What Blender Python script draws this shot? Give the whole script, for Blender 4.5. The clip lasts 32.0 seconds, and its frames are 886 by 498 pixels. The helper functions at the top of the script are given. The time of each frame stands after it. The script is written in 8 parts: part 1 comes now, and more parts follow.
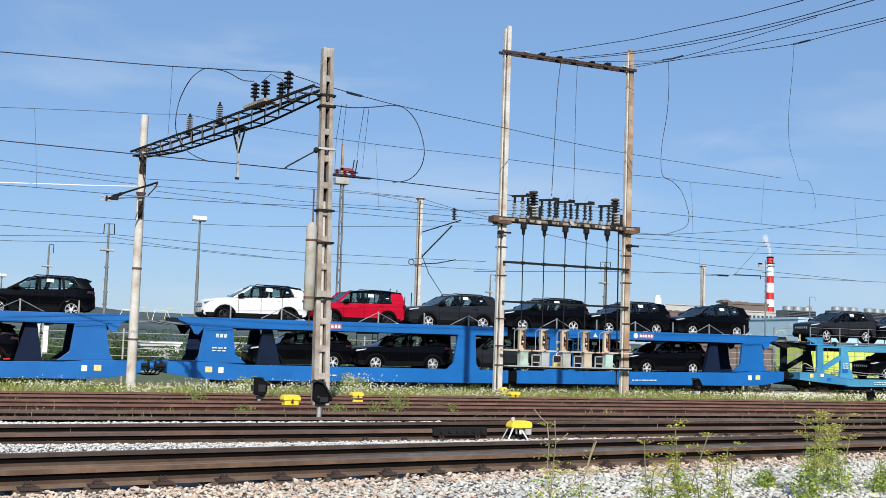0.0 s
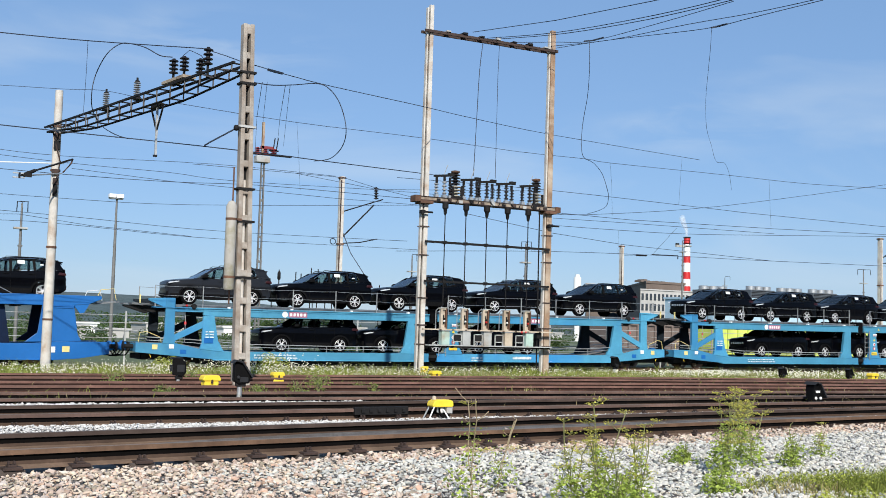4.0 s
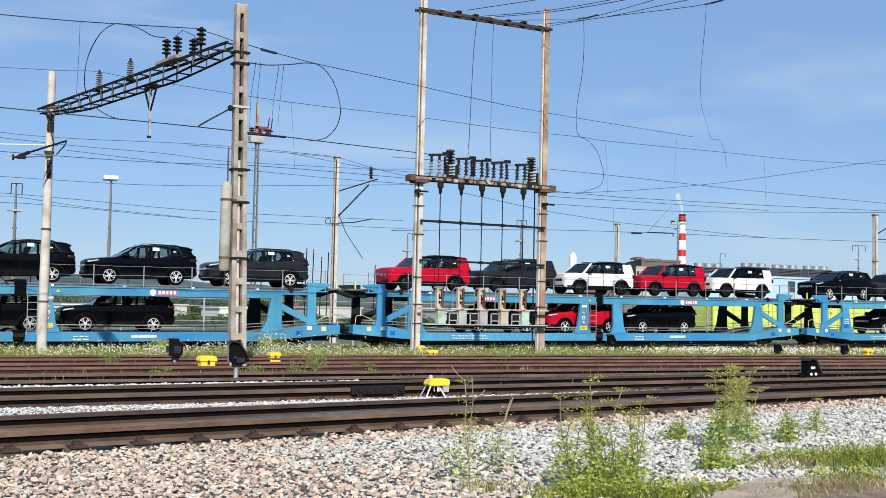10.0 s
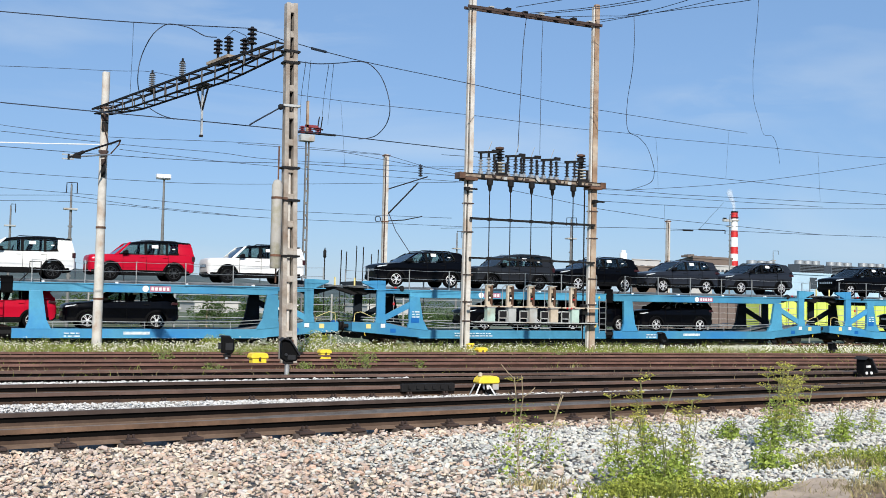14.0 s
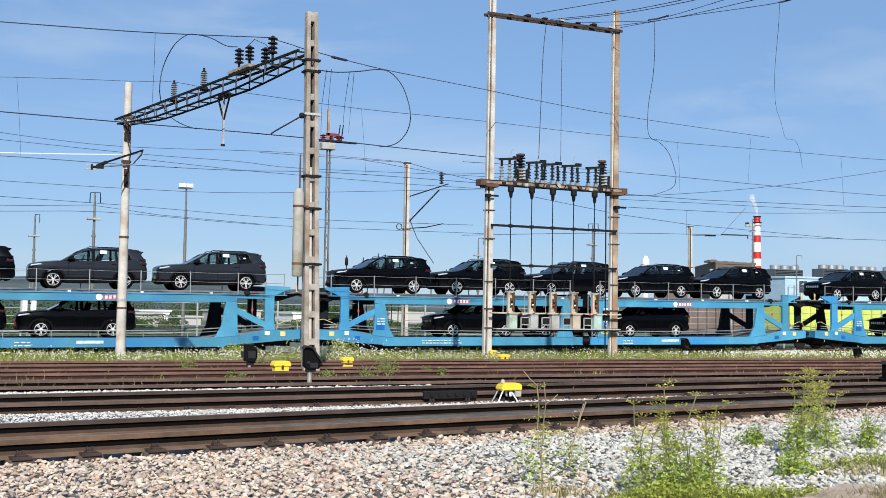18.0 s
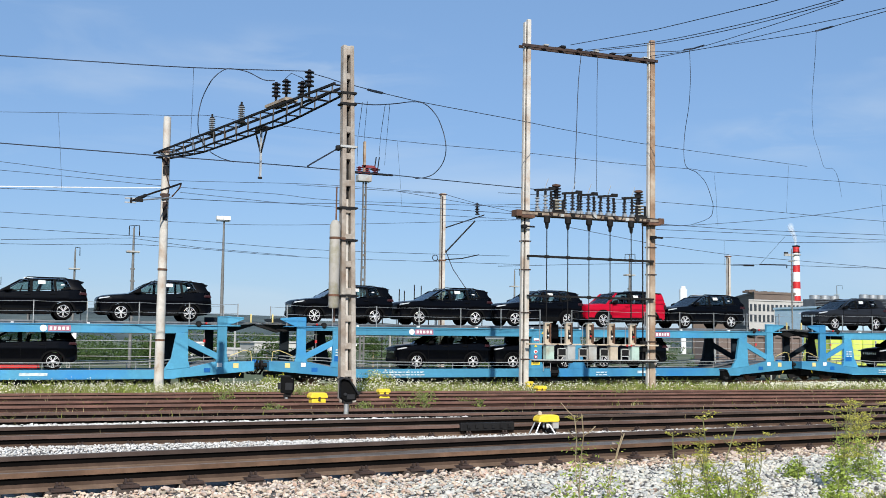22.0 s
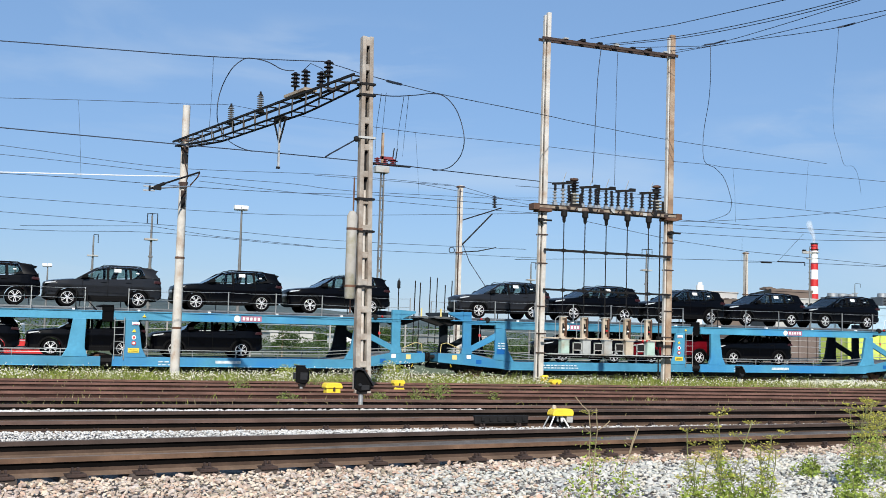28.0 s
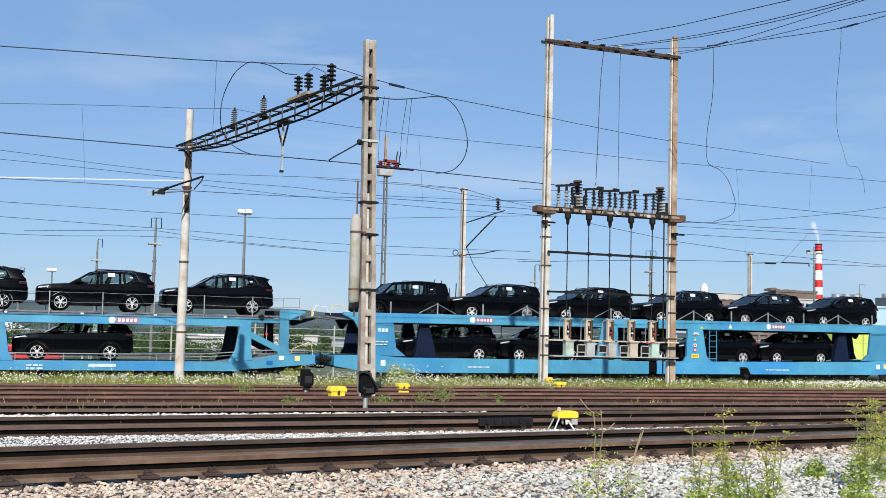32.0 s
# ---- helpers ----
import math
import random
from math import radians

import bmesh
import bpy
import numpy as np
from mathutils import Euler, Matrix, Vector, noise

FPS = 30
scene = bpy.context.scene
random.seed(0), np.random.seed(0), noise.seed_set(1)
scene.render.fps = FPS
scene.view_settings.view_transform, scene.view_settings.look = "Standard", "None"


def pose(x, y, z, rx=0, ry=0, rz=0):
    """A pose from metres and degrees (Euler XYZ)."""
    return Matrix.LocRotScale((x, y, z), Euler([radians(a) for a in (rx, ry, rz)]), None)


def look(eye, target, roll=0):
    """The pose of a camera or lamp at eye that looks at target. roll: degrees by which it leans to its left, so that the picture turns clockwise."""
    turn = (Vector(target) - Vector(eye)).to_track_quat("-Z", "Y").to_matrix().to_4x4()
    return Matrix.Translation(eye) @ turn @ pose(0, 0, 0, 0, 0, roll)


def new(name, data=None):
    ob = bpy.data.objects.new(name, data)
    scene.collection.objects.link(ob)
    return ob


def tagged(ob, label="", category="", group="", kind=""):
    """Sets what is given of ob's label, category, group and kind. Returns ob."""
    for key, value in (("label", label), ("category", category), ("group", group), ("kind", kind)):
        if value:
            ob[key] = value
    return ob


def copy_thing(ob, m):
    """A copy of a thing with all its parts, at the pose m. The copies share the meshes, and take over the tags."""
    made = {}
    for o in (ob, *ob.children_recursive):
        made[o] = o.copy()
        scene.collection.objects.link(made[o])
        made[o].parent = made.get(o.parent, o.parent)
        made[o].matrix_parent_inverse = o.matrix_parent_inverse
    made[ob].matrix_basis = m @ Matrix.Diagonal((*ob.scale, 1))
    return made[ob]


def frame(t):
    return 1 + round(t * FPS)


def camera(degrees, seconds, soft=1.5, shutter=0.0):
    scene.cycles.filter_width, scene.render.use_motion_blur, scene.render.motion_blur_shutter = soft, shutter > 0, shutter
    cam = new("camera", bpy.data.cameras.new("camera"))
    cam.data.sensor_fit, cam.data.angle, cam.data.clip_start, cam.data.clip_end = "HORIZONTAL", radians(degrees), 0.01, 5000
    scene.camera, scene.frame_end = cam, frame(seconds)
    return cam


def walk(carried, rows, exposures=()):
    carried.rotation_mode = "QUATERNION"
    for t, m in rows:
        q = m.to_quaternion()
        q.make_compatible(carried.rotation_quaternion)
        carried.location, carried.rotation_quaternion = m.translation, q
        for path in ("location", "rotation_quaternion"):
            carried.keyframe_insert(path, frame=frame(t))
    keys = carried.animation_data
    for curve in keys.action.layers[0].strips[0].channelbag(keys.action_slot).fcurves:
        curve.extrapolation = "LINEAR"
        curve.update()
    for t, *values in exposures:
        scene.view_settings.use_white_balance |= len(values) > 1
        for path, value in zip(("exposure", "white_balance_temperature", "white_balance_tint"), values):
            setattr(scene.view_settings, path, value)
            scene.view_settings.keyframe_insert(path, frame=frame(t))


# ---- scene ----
# Camera: stands still on the ballast, panned by hand.
cam = camera(42.5, 32.0, soft=0.55)
EYE = (0.0, 0.0, 1.2)
walk(cam, [(t, pose(*EYE, 90 + p, r, y)) for t, y, p, r in (
    (0.0, -23.943, 5.006, -1.736),
    (0.5, -26.444, 5.053, -1.708),
    (1.0, -27.887, 5.056, -1.602),
    (1.5, -28.372, 5.024, -1.510),
    (2.0, -28.385, 4.896, -1.513),
    (2.5, -28.216, 4.695, -1.610),
    (3.0, -28.058, 4.428, -1.633),
    (3.5, -27.954, 4.200, -1.609),
    (5.5, -27.543, 3.989, -1.554),
    (6.0, -27.337, 4.040, -1.488),
    (6.5, -27.269, 4.061, -1.367),
    (7.0, -27.321, 4.008, -1.247),
    (7.5, -27.481, 3.872, -1.217),
    (8.0, -27.690, 3.689, -1.140),
    (8.5, -27.974, 3.513, -1.031),
    (9.0, -28.200, 3.350, -1.005),
    (9.5, -28.245, 3.188, -1.017),
    (10.0, -28.075, 3.043, -1.152),
    (10.5, -27.687, 2.954, -1.236),
    (11.0, -27.196, 2.946, -1.281),
    (11.5, -26.708, 3.011, -1.289),
    (12.0, -26.312, 3.074, -1.321),
    (12.5, -25.998, 3.046, -1.356),
    (13.0, -25.769, 2.965, -1.325),
    (13.5, -25.667, 2.899, -1.305),
    (14.0, -25.588, 2.871, -1.212),
    (14.5, -25.495, 2.887, -1.115),
    (16.5, -24.913, 2.934, -0.757),
    (17.0, -24.771, 2.977, -0.805),
    (17.5, -24.638, 3.025, -0.862),
    (18.0, -24.488, 3.208, -0.860),
    (18.5, -24.255, 3.556, -0.892),
    (19.0, -23.931, 4.000, -0.977),
    (19.5, -23.493, 4.425, -1.058),
    (20.0, -23.066, 4.680, -1.092),
    (20.5, -22.760, 4.762, -1.068),
    (21.0, -22.630, 4.743, -0.944),
    (21.5, -22.618, 4.733, -0.815),
    (22.0, -22.663, 4.750, -0.728),
    (22.5, -22.717, 4.746, -0.711),
    (23.0, -22.708, 4.708, -0.730),
    (23.5, -22.650, 4.646, -0.894),
    (24.0, -22.564, 4.578, -1.092),
    (24.5, -22.493, 4.518, -1.223),
    (25.0, -22.388, 4.491, -1.297),
    (25.5, -22.293, 4.464, -1.409),
    (27.5, -21.974, 4.357, -1.650),
    (28.0, -21.896, 4.344, -1.638),
    (28.5, -21.778, 4.353, -1.595),
    (29.0, -21.672, 4.366, -1.503),
    (29.5, -21.577, 4.386, -1.361),
    (30.0, -21.556, 4.409, -1.244),
    (30.5, -21.589, 4.418, -1.134),
    (31.0, -21.684, 4.420, -1.128),
    (31.5, -21.737, 4.440, -1.176),
    (32.0, -21.682, 4.477, -1.338),
)], exposures=((0.0, 0.12), (32.0, 0.12)))

# ---- sky and sun ----
SUN_AZ = radians(201)      # in the plan, from +y towards +x
SUN_EL = radians(31.5)
world = bpy.data.worlds.new("sky")
scene.world = world
world.use_nodes = True
wn = world.node_tree.nodes
wl = world.node_tree.links
sky = wn.new("ShaderNodeTexSky")
sky.sky_type = "NISHITA"
sky.sun_disc = False
sky.sun_elevation = SUN_EL
sky.sun_rotation = SUN_AZ
sky.air_density = 1.0
sky.dust_density = 0.2
sky.ozone_density = 3.5
bg = wn["Background"]
bg.inputs["Strength"].default_value = 0.087
tint = wn.new("ShaderNodeMix")
tint.data_type, tint.blend_type = "RGBA", "MULTIPLY"
tint.inputs[0].default_value = 1.0
tint.inputs[7].default_value = (0.93, 0.97, 1.14, 1.0)
wl.new(sky.outputs[0], tint.inputs[6])
# high thin haze evens the sky out; faint streaks of cirrus in it
haze = wn.new("ShaderNodeMix")
haze.data_type = "RGBA"
haze.inputs[0].default_value = 0.5
haze.inputs[7].default_value = (2.9, 5.15, 8.4, 1.0)
wl.new(tint.outputs[2], haze.inputs[6])
wtc = wn.new("ShaderNodeTexCoord")
wmap = wn.new("ShaderNodeMapping")
wmap.inputs["Rotation"].default_value = (0.0, 0.25, 0.5)
wmap.inputs["Scale"].default_value = (1.5, 1.5, 6.0)
cirrus = wn.new("ShaderNodeTexNoise")
cirrus.inputs["Scale"].default_value = 2.2
cirrus.inputs["Detail"].default_value = 6.0
cirrus.inputs["Distortion"].default_value = 0.7
cramp = wn.new("ShaderNodeMapRange")
cramp.inputs[1].default_value, cramp.inputs[2].default_value = 0.52, 0.80
cramp.inputs[3].default_value, cramp.inputs[4].default_value = 0.0, 0.35
cloud = wn.new("ShaderNodeMix")
cloud.data_type = "RGBA"
cloud.inputs[7].default_value = (7.2, 8.2, 9.2, 1.0)
wl.new(wtc.outputs["Generated"], wmap.inputs[0])
wl.new(wmap.outputs[0], cirrus.inputs["Vector"])
wl.new(cirrus.outputs[0], cramp.inputs[0])
streaks = cramp.outputs[0]
for centre, reach in (((0.262, 0.936, 0.236), 0.16), ((0.634, 0.752, 0.181), 0.13)):
    off, flat_dir, size, soft_edge, wisp, both_of = (wn.new("ShaderNode" + k) for k in ("VectorMath", "VectorMath", "VectorMath", "MapRange", "MapRange", "Math"))
    off.operation, flat_dir.operation, size.operation = "SUBTRACT", "MULTIPLY", "LENGTH"
    off.inputs[1].default_value = centre
    flat_dir.inputs[1].default_value = (1.0, 1.0, 3.6)
    wl.new(wtc.outputs["Generated"], off.inputs[0])
    wl.new(off.outputs[0], flat_dir.inputs[0])
    wl.new(flat_dir.outputs[0], size.inputs[0])
    soft_edge.interpolation_type = "SMOOTHSTEP"
    soft_edge.inputs[1].default_value, soft_edge.inputs[2].default_value = 0.0, reach
    soft_edge.inputs[3].default_value, soft_edge.inputs[4].default_value = 0.42, 0.0
    wl.new(size.outputs["Value"], soft_edge.inputs[0])
    veil = wn.new("ShaderNodeTexNoise")
    veil.inputs["Scale"].default_value, veil.inputs["Detail"].default_value, veil.inputs["Distortion"].default_value = 7.0, 7.0, 0.5
    wl.new(wmap.outputs[0], veil.inputs["Vector"])
    wisp.inputs[1].default_value, wisp.inputs[2].default_value = 0.42, 0.72
    wl.new(veil.outputs[0], wisp.inputs[0])
    both_of.operation = "MULTIPLY_ADD"
    wl.new(soft_edge.outputs[0], both_of.inputs[0])
    wl.new(wisp.outputs[0], both_of.inputs[1])
    wl.new(streaks, both_of.inputs[2])
    streaks = both_of.outputs[0]
wl.new(haze.outputs[2], cloud.inputs[6])
wl.new(streaks, cloud.inputs[0])
wl.new(cloud.outputs[2], bg.inputs[0])
sun_dir = Vector((math.sin(SUN_AZ) * math.cos(SUN_EL), math.cos(SUN_AZ) * math.cos(SUN_EL), math.sin(SUN_EL)))
sun_data = bpy.data.lights.new("sun", "SUN")
sun_data.energy = 5.0
sun_data.angle = radians(0.53)
sun_data.color = (1.0, 0.95, 0.87)
sun = new("sun", sun_data)
sun.matrix_world = look(sun_dir * 100, (0, 0, 0))


# ---- mesh tools ----
class Mb:
    """A small mesh builder: lists of corners and faces."""

    def __init__(self):
        self.v, self.f = [], []

    def add(self, vs, fs):
        n = len(self.v)
        self.v += [tuple(p) for p in vs]
        self.f += [tuple(i + n for i in f) for f in fs]
        return self

    def box(self, x0, x1, y0, y1, z0, z1):
        vs = [(x, y, z) for z in (z0, z1) for y in (y0, y1) for x in (x0, x1)]
        return self.add(vs, [(0, 2, 3, 1), (4, 5, 7, 6), (0, 1, 5, 4), (2, 6, 7, 3), (0, 4, 6, 2), (1, 3, 7, 5)])

    def prism(self, poly, y0, y1):
        """poly: (x, z) corners, pushed from y0 to y1."""
        area = sum(a[0] * b[1] - b[0] * a[1] for a, b in zip(poly, poly[1:] + poly[:1]))
        if area < 0:
            poly = poly[::-1]
        n = len(poly)
        vs = [(x, y0, z) for x, z in poly] + [(x, y1, z) for x, z in poly]
        fs = [tuple(range(n)), tuple(range(2 * n - 1, n - 1, -1))]
        fs += [(i, i + n, (i + 1) % n + n, (i + 1) % n) for i in range(n)]
        return self.add(vs, fs)

    def bar(self, p, q, w, h=None):
        """A square bar from p to q."""
        return self.tube(p, q, w * 0.7071, 4, None if h is None else h * 0.7071, turn=math.pi / 4)

    def tube(self, p, q, r, n=8, r2=None, turn=0.0, end=None):
        p, q = Vector(p), Vector(q)
        d = (q - p).normalized()
        a = d.orthogonal().normalized() if abs(d.z) > 0.95 else d.cross(Vector((0, 0, 1))).normalized()
        if abs(d.z) > 0.95:
            a = (Vector((1, 0, 0)) - d * d.x).normalized()
        b = d.cross(a)
        rb = r if r2 is None else r2
        k = 1.0 if end is None else end / r
        ang = [2 * math.pi * i / n + turn for i in range(n)]
        vs = [p + a * (math.cos(t) * r) + b * (math.sin(t) * rb) for t in ang]
        vs += [q + (a * (math.cos(t) * r) + b * (math.sin(t) * rb)) * k for t in ang]
        fs = [tuple(range(n - 1, -1, -1)), tuple(range(n, 2 * n))]
        fs += [(i, (i + 1) % n, (i + 1) % n + n, i + n) for i in range(n)]
        return self.add(vs, fs)

    def line(self, pts, r, n=5):
        """A wire or pipe along a row of points, in one skin."""
        pts = [Vector(p) for p in pts]
        m = len(pts)
        vs, fs = [], []
        for i, p in enumerate(pts):
            d = (pts[min(i + 1, m - 1)] - pts[max(i - 1, 0)]).normalized()
            ref = Vector((0, 1, 0)) if abs(d.y) < 0.8 else Vector((1, 0, 0))
            a = d.cross(ref).normalized()
            b = d.cross(a)
            vs += [p + a * (r * math.cos(2 * math.pi * k / n)) + b * (r * math.sin(2 * math.pi * k / n)) for k in range(n)]
        for i in range(m - 1):
            fs += [(i * n + k, i * n + (k + 1) % n, (i + 1) * n + (k + 1) % n, (i + 1) * n + k) for k in range(n)]
        fs += [tuple(range(n - 1, -1, -1)), tuple(range((m - 1) * n, m * n))]
        return self.add(vs, fs)

    def lathe(self, prof, n, at=(0, 0, 0), axis="z"):
        """prof: (radius, height) pairs turned about an axis."""
        vs, fs = [], []
        for r, h in prof:
            for k in range(n):
                c, s = r * math.cos(2 * math.pi * k / n), r * math.sin(2 * math.pi * k / n)
                p = (c, s, h) if axis == "z" else (c, h, s)
                vs.append((p[0] + at[0], p[1] + at[1], p[2] + at[2]))
        m = len(prof)
        for i in range(m - 1):
            for k in range(n):
                f = (i * n + k, i * n + (k + 1) % n, (i + 1) * n + (k + 1) % n, (i + 1) * n + k)
                fs.append(f if axis == "z" else f[::-1])
        fs.append(tuple(range(n - 1, -1, -1)) if axis == "z" else tuple(range(n)))
        top = tuple(range((m - 1) * n, m * n))
        fs.append(top if axis == "z" else top[::-1])
        return self.add(vs, fs)

    def loft(self, rings, closed=True):
        n, m = len(rings[0]), len(rings)
        vs = [p for ring in rings for p in ring]
        fs = []
        for i in range(m - 1):
            for k in range(n if closed else n - 1):
                fs.append((i * n + k, i * n + (k + 1) % n, (i + 1) * n + (k + 1) % n, (i + 1) * n + k))
        fs += [tuple(range(n - 1, -1, -1)), tuple(range((m - 1) * n, m * n))]
        return self.add(vs, fs)

    def mesh(self, name, smooth=0, bevel=0.0, fix=False):
        me = bpy.data.meshes.new(name)
        me.from_pydata(self.v, [], self.f)
        if bevel or fix:
            bm = bmesh.new()
            bm.from_mesh(me)
            if fix:
                bmesh.ops.recalc_face_normals(bm, faces=bm.faces)
            if bevel:
                edges = [e for e in bm.edges if len(e.link_faces) == 2 and e.calc_face_angle(0) > 0.6]
                bmesh.ops.bevel(bm, geom=edges, offset=bevel, segments=2, affect="EDGES", profile=0.6)
            bm.to_mesh(me)
            bm.free()
        if smooth:
            me.shade_smooth()
            me.set_sharp_from_angle(angle=radians(smooth))
        return me


def part(name, mb, material, parent, label="", smooth=0, bevel=0.0, fix=False):
    """One mesh object, under a thing or a part (or a thing itself, with no parent)."""
    me = mb if isinstance(mb, bpy.types.Mesh) else mb.mesh(name, smooth, bevel, fix)
    if not me.materials:
        me.materials.append(material)
    ob = new(name, me)
    ob.parent = parent
    if label:
        ob["label"] = label
    return ob


def thing(name, label, category, m=None, group="", kind=""):
    ob = new(name)
    ob.empty_display_size = 0.2
    if m is not None:
        ob.matrix_basis = m
    return tagged(ob, label, category, group, kind)


# ---- materials ----
def material(name, color, rough=0.6, metal=0.0, vary=0.15, scale=3.0, fine=60.0, bump=0.15, bump_size=0.01, stain=None, stain_amount=0.0,
             stain_scale=1.2, coat=0.0, island=0.0, each=0.0, spec=0.5):
    """A procedural surface: base colour broken by coarse and fine noise, optional stains, relief."""
    mt = bpy.data.materials.new(name)
    mt.use_nodes = True
    nt = mt.node_tree
    b = nt.nodes["Principled BSDF"]
    b.inputs["Metallic"].default_value = metal
    b.inputs["Specular IOR Level"].default_value = spec
    if coat:
        b.inputs["Coat Weight"].default_value = coat
        b.inputs["Coat Roughness"].default_value = 0.04
    tc = nt.nodes.new("ShaderNodeTexCoord")

    def noise_node(s, detail=4.0, dim="3D"):
        n = nt.nodes.new("ShaderNodeTexNoise")
        n.inputs["Scale"].default_value = s
        n.inputs["Detail"].default_value = detail
        n.inputs["Roughness"].default_value = 0.62
        nt.links.new(tc.outputs["Object"], n.inputs["Vector"])
        return n

    def mix(fac, a, c, blend="MIX"):
        m = nt.nodes.new("ShaderNodeMix")
        m.data_type, m.blend_type = "RGBA", blend
        for socket, value in ((m.inputs[0], fac), (m.inputs[6], a), (m.inputs[7], c)):
            if isinstance(value, bpy.types.NodeSocket):
                nt.links.new(value, socket)
            elif isinstance(value, tuple):
                socket.default_value = (*value, 1.0)
            else:
                socket.default_value = value
        return m.outputs[2]

    def ramp(src, lo, hi):
        r = nt.nodes.new("ShaderNodeMapRange")
        r.inputs[1].default_value, r.inputs[2].default_value = lo, hi
        nt.links.new(src, r.inputs[0])
        return r.outputs[0]

    coarse = noise_node(scale)
    small = noise_node(fine, 3.0)
    dark = tuple(c * (1 - vary) for c in color)
    light = tuple(min(1.0, c * (1 + vary)) for c in color)
    col = mix(ramp(coarse.outputs[0], 0.35, 0.65), dark, light)
    col = mix(ramp(small.outputs[0], 0.3, 0.7), col, mix(0.5, col, tuple(c * (1 - 1.2 * vary) for c in color)))
    if stain:
        st = noise_node(stain_scale, 6.0)
        col = mix(ramp(st.outputs[0], 0.62 - 0.35 * stain_amount, 0.72), col, stain)
    if island or each:
        if each:
            info = nt.nodes.new("ShaderNodeObjectInfo")
            rnd = info.outputs["Random"]
        else:
            info = nt.nodes.new("ShaderNodeNewGeometry")
            rnd = info.outputs["Random Per Island"]
        amount = each or island
        hsv = nt.nodes.new("ShaderNodeHueSaturation")
        mr = nt.nodes.new("ShaderNodeMapRange")
        mr.inputs[3].default_value, mr.inputs[4].default_value = 1 - amount, 1 + amount
        nt.links.new(rnd, mr.inputs[0])
        nt.links.new(mr.outputs[0], hsv.inputs["Value"])
        nt.links.new(col, hsv.inputs["Color"])
        col = hsv.outputs[0]
    nt.links.new(col, b.inputs["Base Color"])
    rr = nt.nodes.new("ShaderNodeMapRange")
    rr.inputs[3].default_value, rr.inputs[4].default_value = max(0.02, rough - 0.1), min(1.0, rough + 0.1)
    nt.links.new(coarse.outputs[0], rr.inputs[0])
    nt.links.new(rr.outputs[0], b.inputs["Roughness"])
    if bump:
        bp = nt.nodes.new("ShaderNodeBump")
        bp.inputs["Strength"].default_value = bump
        bp.inputs["Distance"].default_value = bump_size
        nt.links.new(small.outputs[0], bp.inputs["Height"])
        nt.links.new(bp.outputs[0], b.inputs["Normal"])
    return mt


M_BLUE = material("light_blue_wagon_paint", (0.064, 0.27, 0.42), 0.45, vary=0.16, scale=0.7, fine=9, bump=0.05, stain=(0.022, 0.195, 0.47), stain_amount=0.25, stain_scale=0.22, each=0.16)
M_DBLUE = material("deep_blue_wagon_paint", (0.004, 0.112, 0.37), 0.42, vary=0.1, scale=0.7, fine=9, bump=0.04, each=0.06)
M_DARK = material("dark_steel", (0.013, 0.0125, 0.013), 0.75, 0.0, vary=0.3, scale=2, fine=30, spec=0.2)
# far-side lattice frames: the upper deck's shade is put into this blue
M_INNER = material("far_frame_shade_blue", (0.011, 0.018, 0.026), 0.7, vary=0.3, scale=1.5, fine=20, spec=0.2)
# inner and far frames of the panel wagons, with shade in the navy
M_NAVY = material("inner_frame_shade_navy", (0.004, 0.011, 0.034), 0.7, vary=0.3, scale=1.5, fine=20, spec=0.15)
M_BLACKRUB = material("black_rubber", (0.003, 0.003, 0.0035), 0.85, vary=0.2, spec=0.08)
M_GALV = material("galvanised_steel", (0.42, 0.43, 0.43), 0.45, 0.6, vary=0.15, scale=4, fine=40)
M_DECK = material("worn_deck_plate", (0.20, 0.21, 0.22), 0.55, 0.5, vary=0.3, scale=2, fine=20)
M_RUST = material("rusty_steel", (0.15, 0.075, 0.045), 0.85, 0.1, vary=0.35, scale=3, fine=40, bump=0.3, stain=(0.06, 0.035, 0.026), stain_amount=0.5)
M_WEB = material("brown_rail_web", (0.086, 0.056, 0.041), 0.85, vary=0.35, scale=2.5, fine=40, bump=0.25, stain=(0.075, 0.048, 0.033), stain_amount=0.4, spec=0.15)
M_RAIL = material("rusty_rail_side", (0.165, 0.100, 0.065), 0.8, 0.0, vary=0.4, scale=2.5, fine=40, bump=0.25, stain=(0.10, 0.062, 0.042), stain_amount=0.4, spec=0.15)
M_REDRAIL = material("red_rusty_rail", (0.128, 0.068, 0.052), 0.85, 0.0, vary=0.5, scale=2.5, fine=40, bump=0.25, stain=(0.09, 0.05, 0.036), stain_amount=0.4, spec=0.15)
# the head's shadow on the upper web, painted as a near-black band
M_HEAD = material("rail_web_shadow", (0.004, 0.0033, 0.003), 0.85, 0.0, vary=0.3, scale=2.5, fine=40, spec=0.08)
M_HEADSIDE = material("grey_worn_rail_head", (0.078, 0.056, 0.047), 0.7, 0.0, vary=0.3, scale=2.5, fine=40, spec=0.12)
# rusty head sides of farther rails, lightened to hold their sunlit highlight
M_REDSIDE = material("rust_rail_head_highlight", (0.178, 0.097, 0.076), 0.8, vary=0.35, scale=1.5, fine=40, bump=0.2, stain=(0.12, 0.075, 0.06), stain_amount=0.4, spec=0.15)
M_GREYSIDE = material("rail_head_highlight", (0.145, 0.092, 0.074), 0.8, vary=0.35, scale=1.5, fine=40, bump=0.2, stain=(0.10, 0.07, 0.06), stain_amount=0.4, spec=0.15)
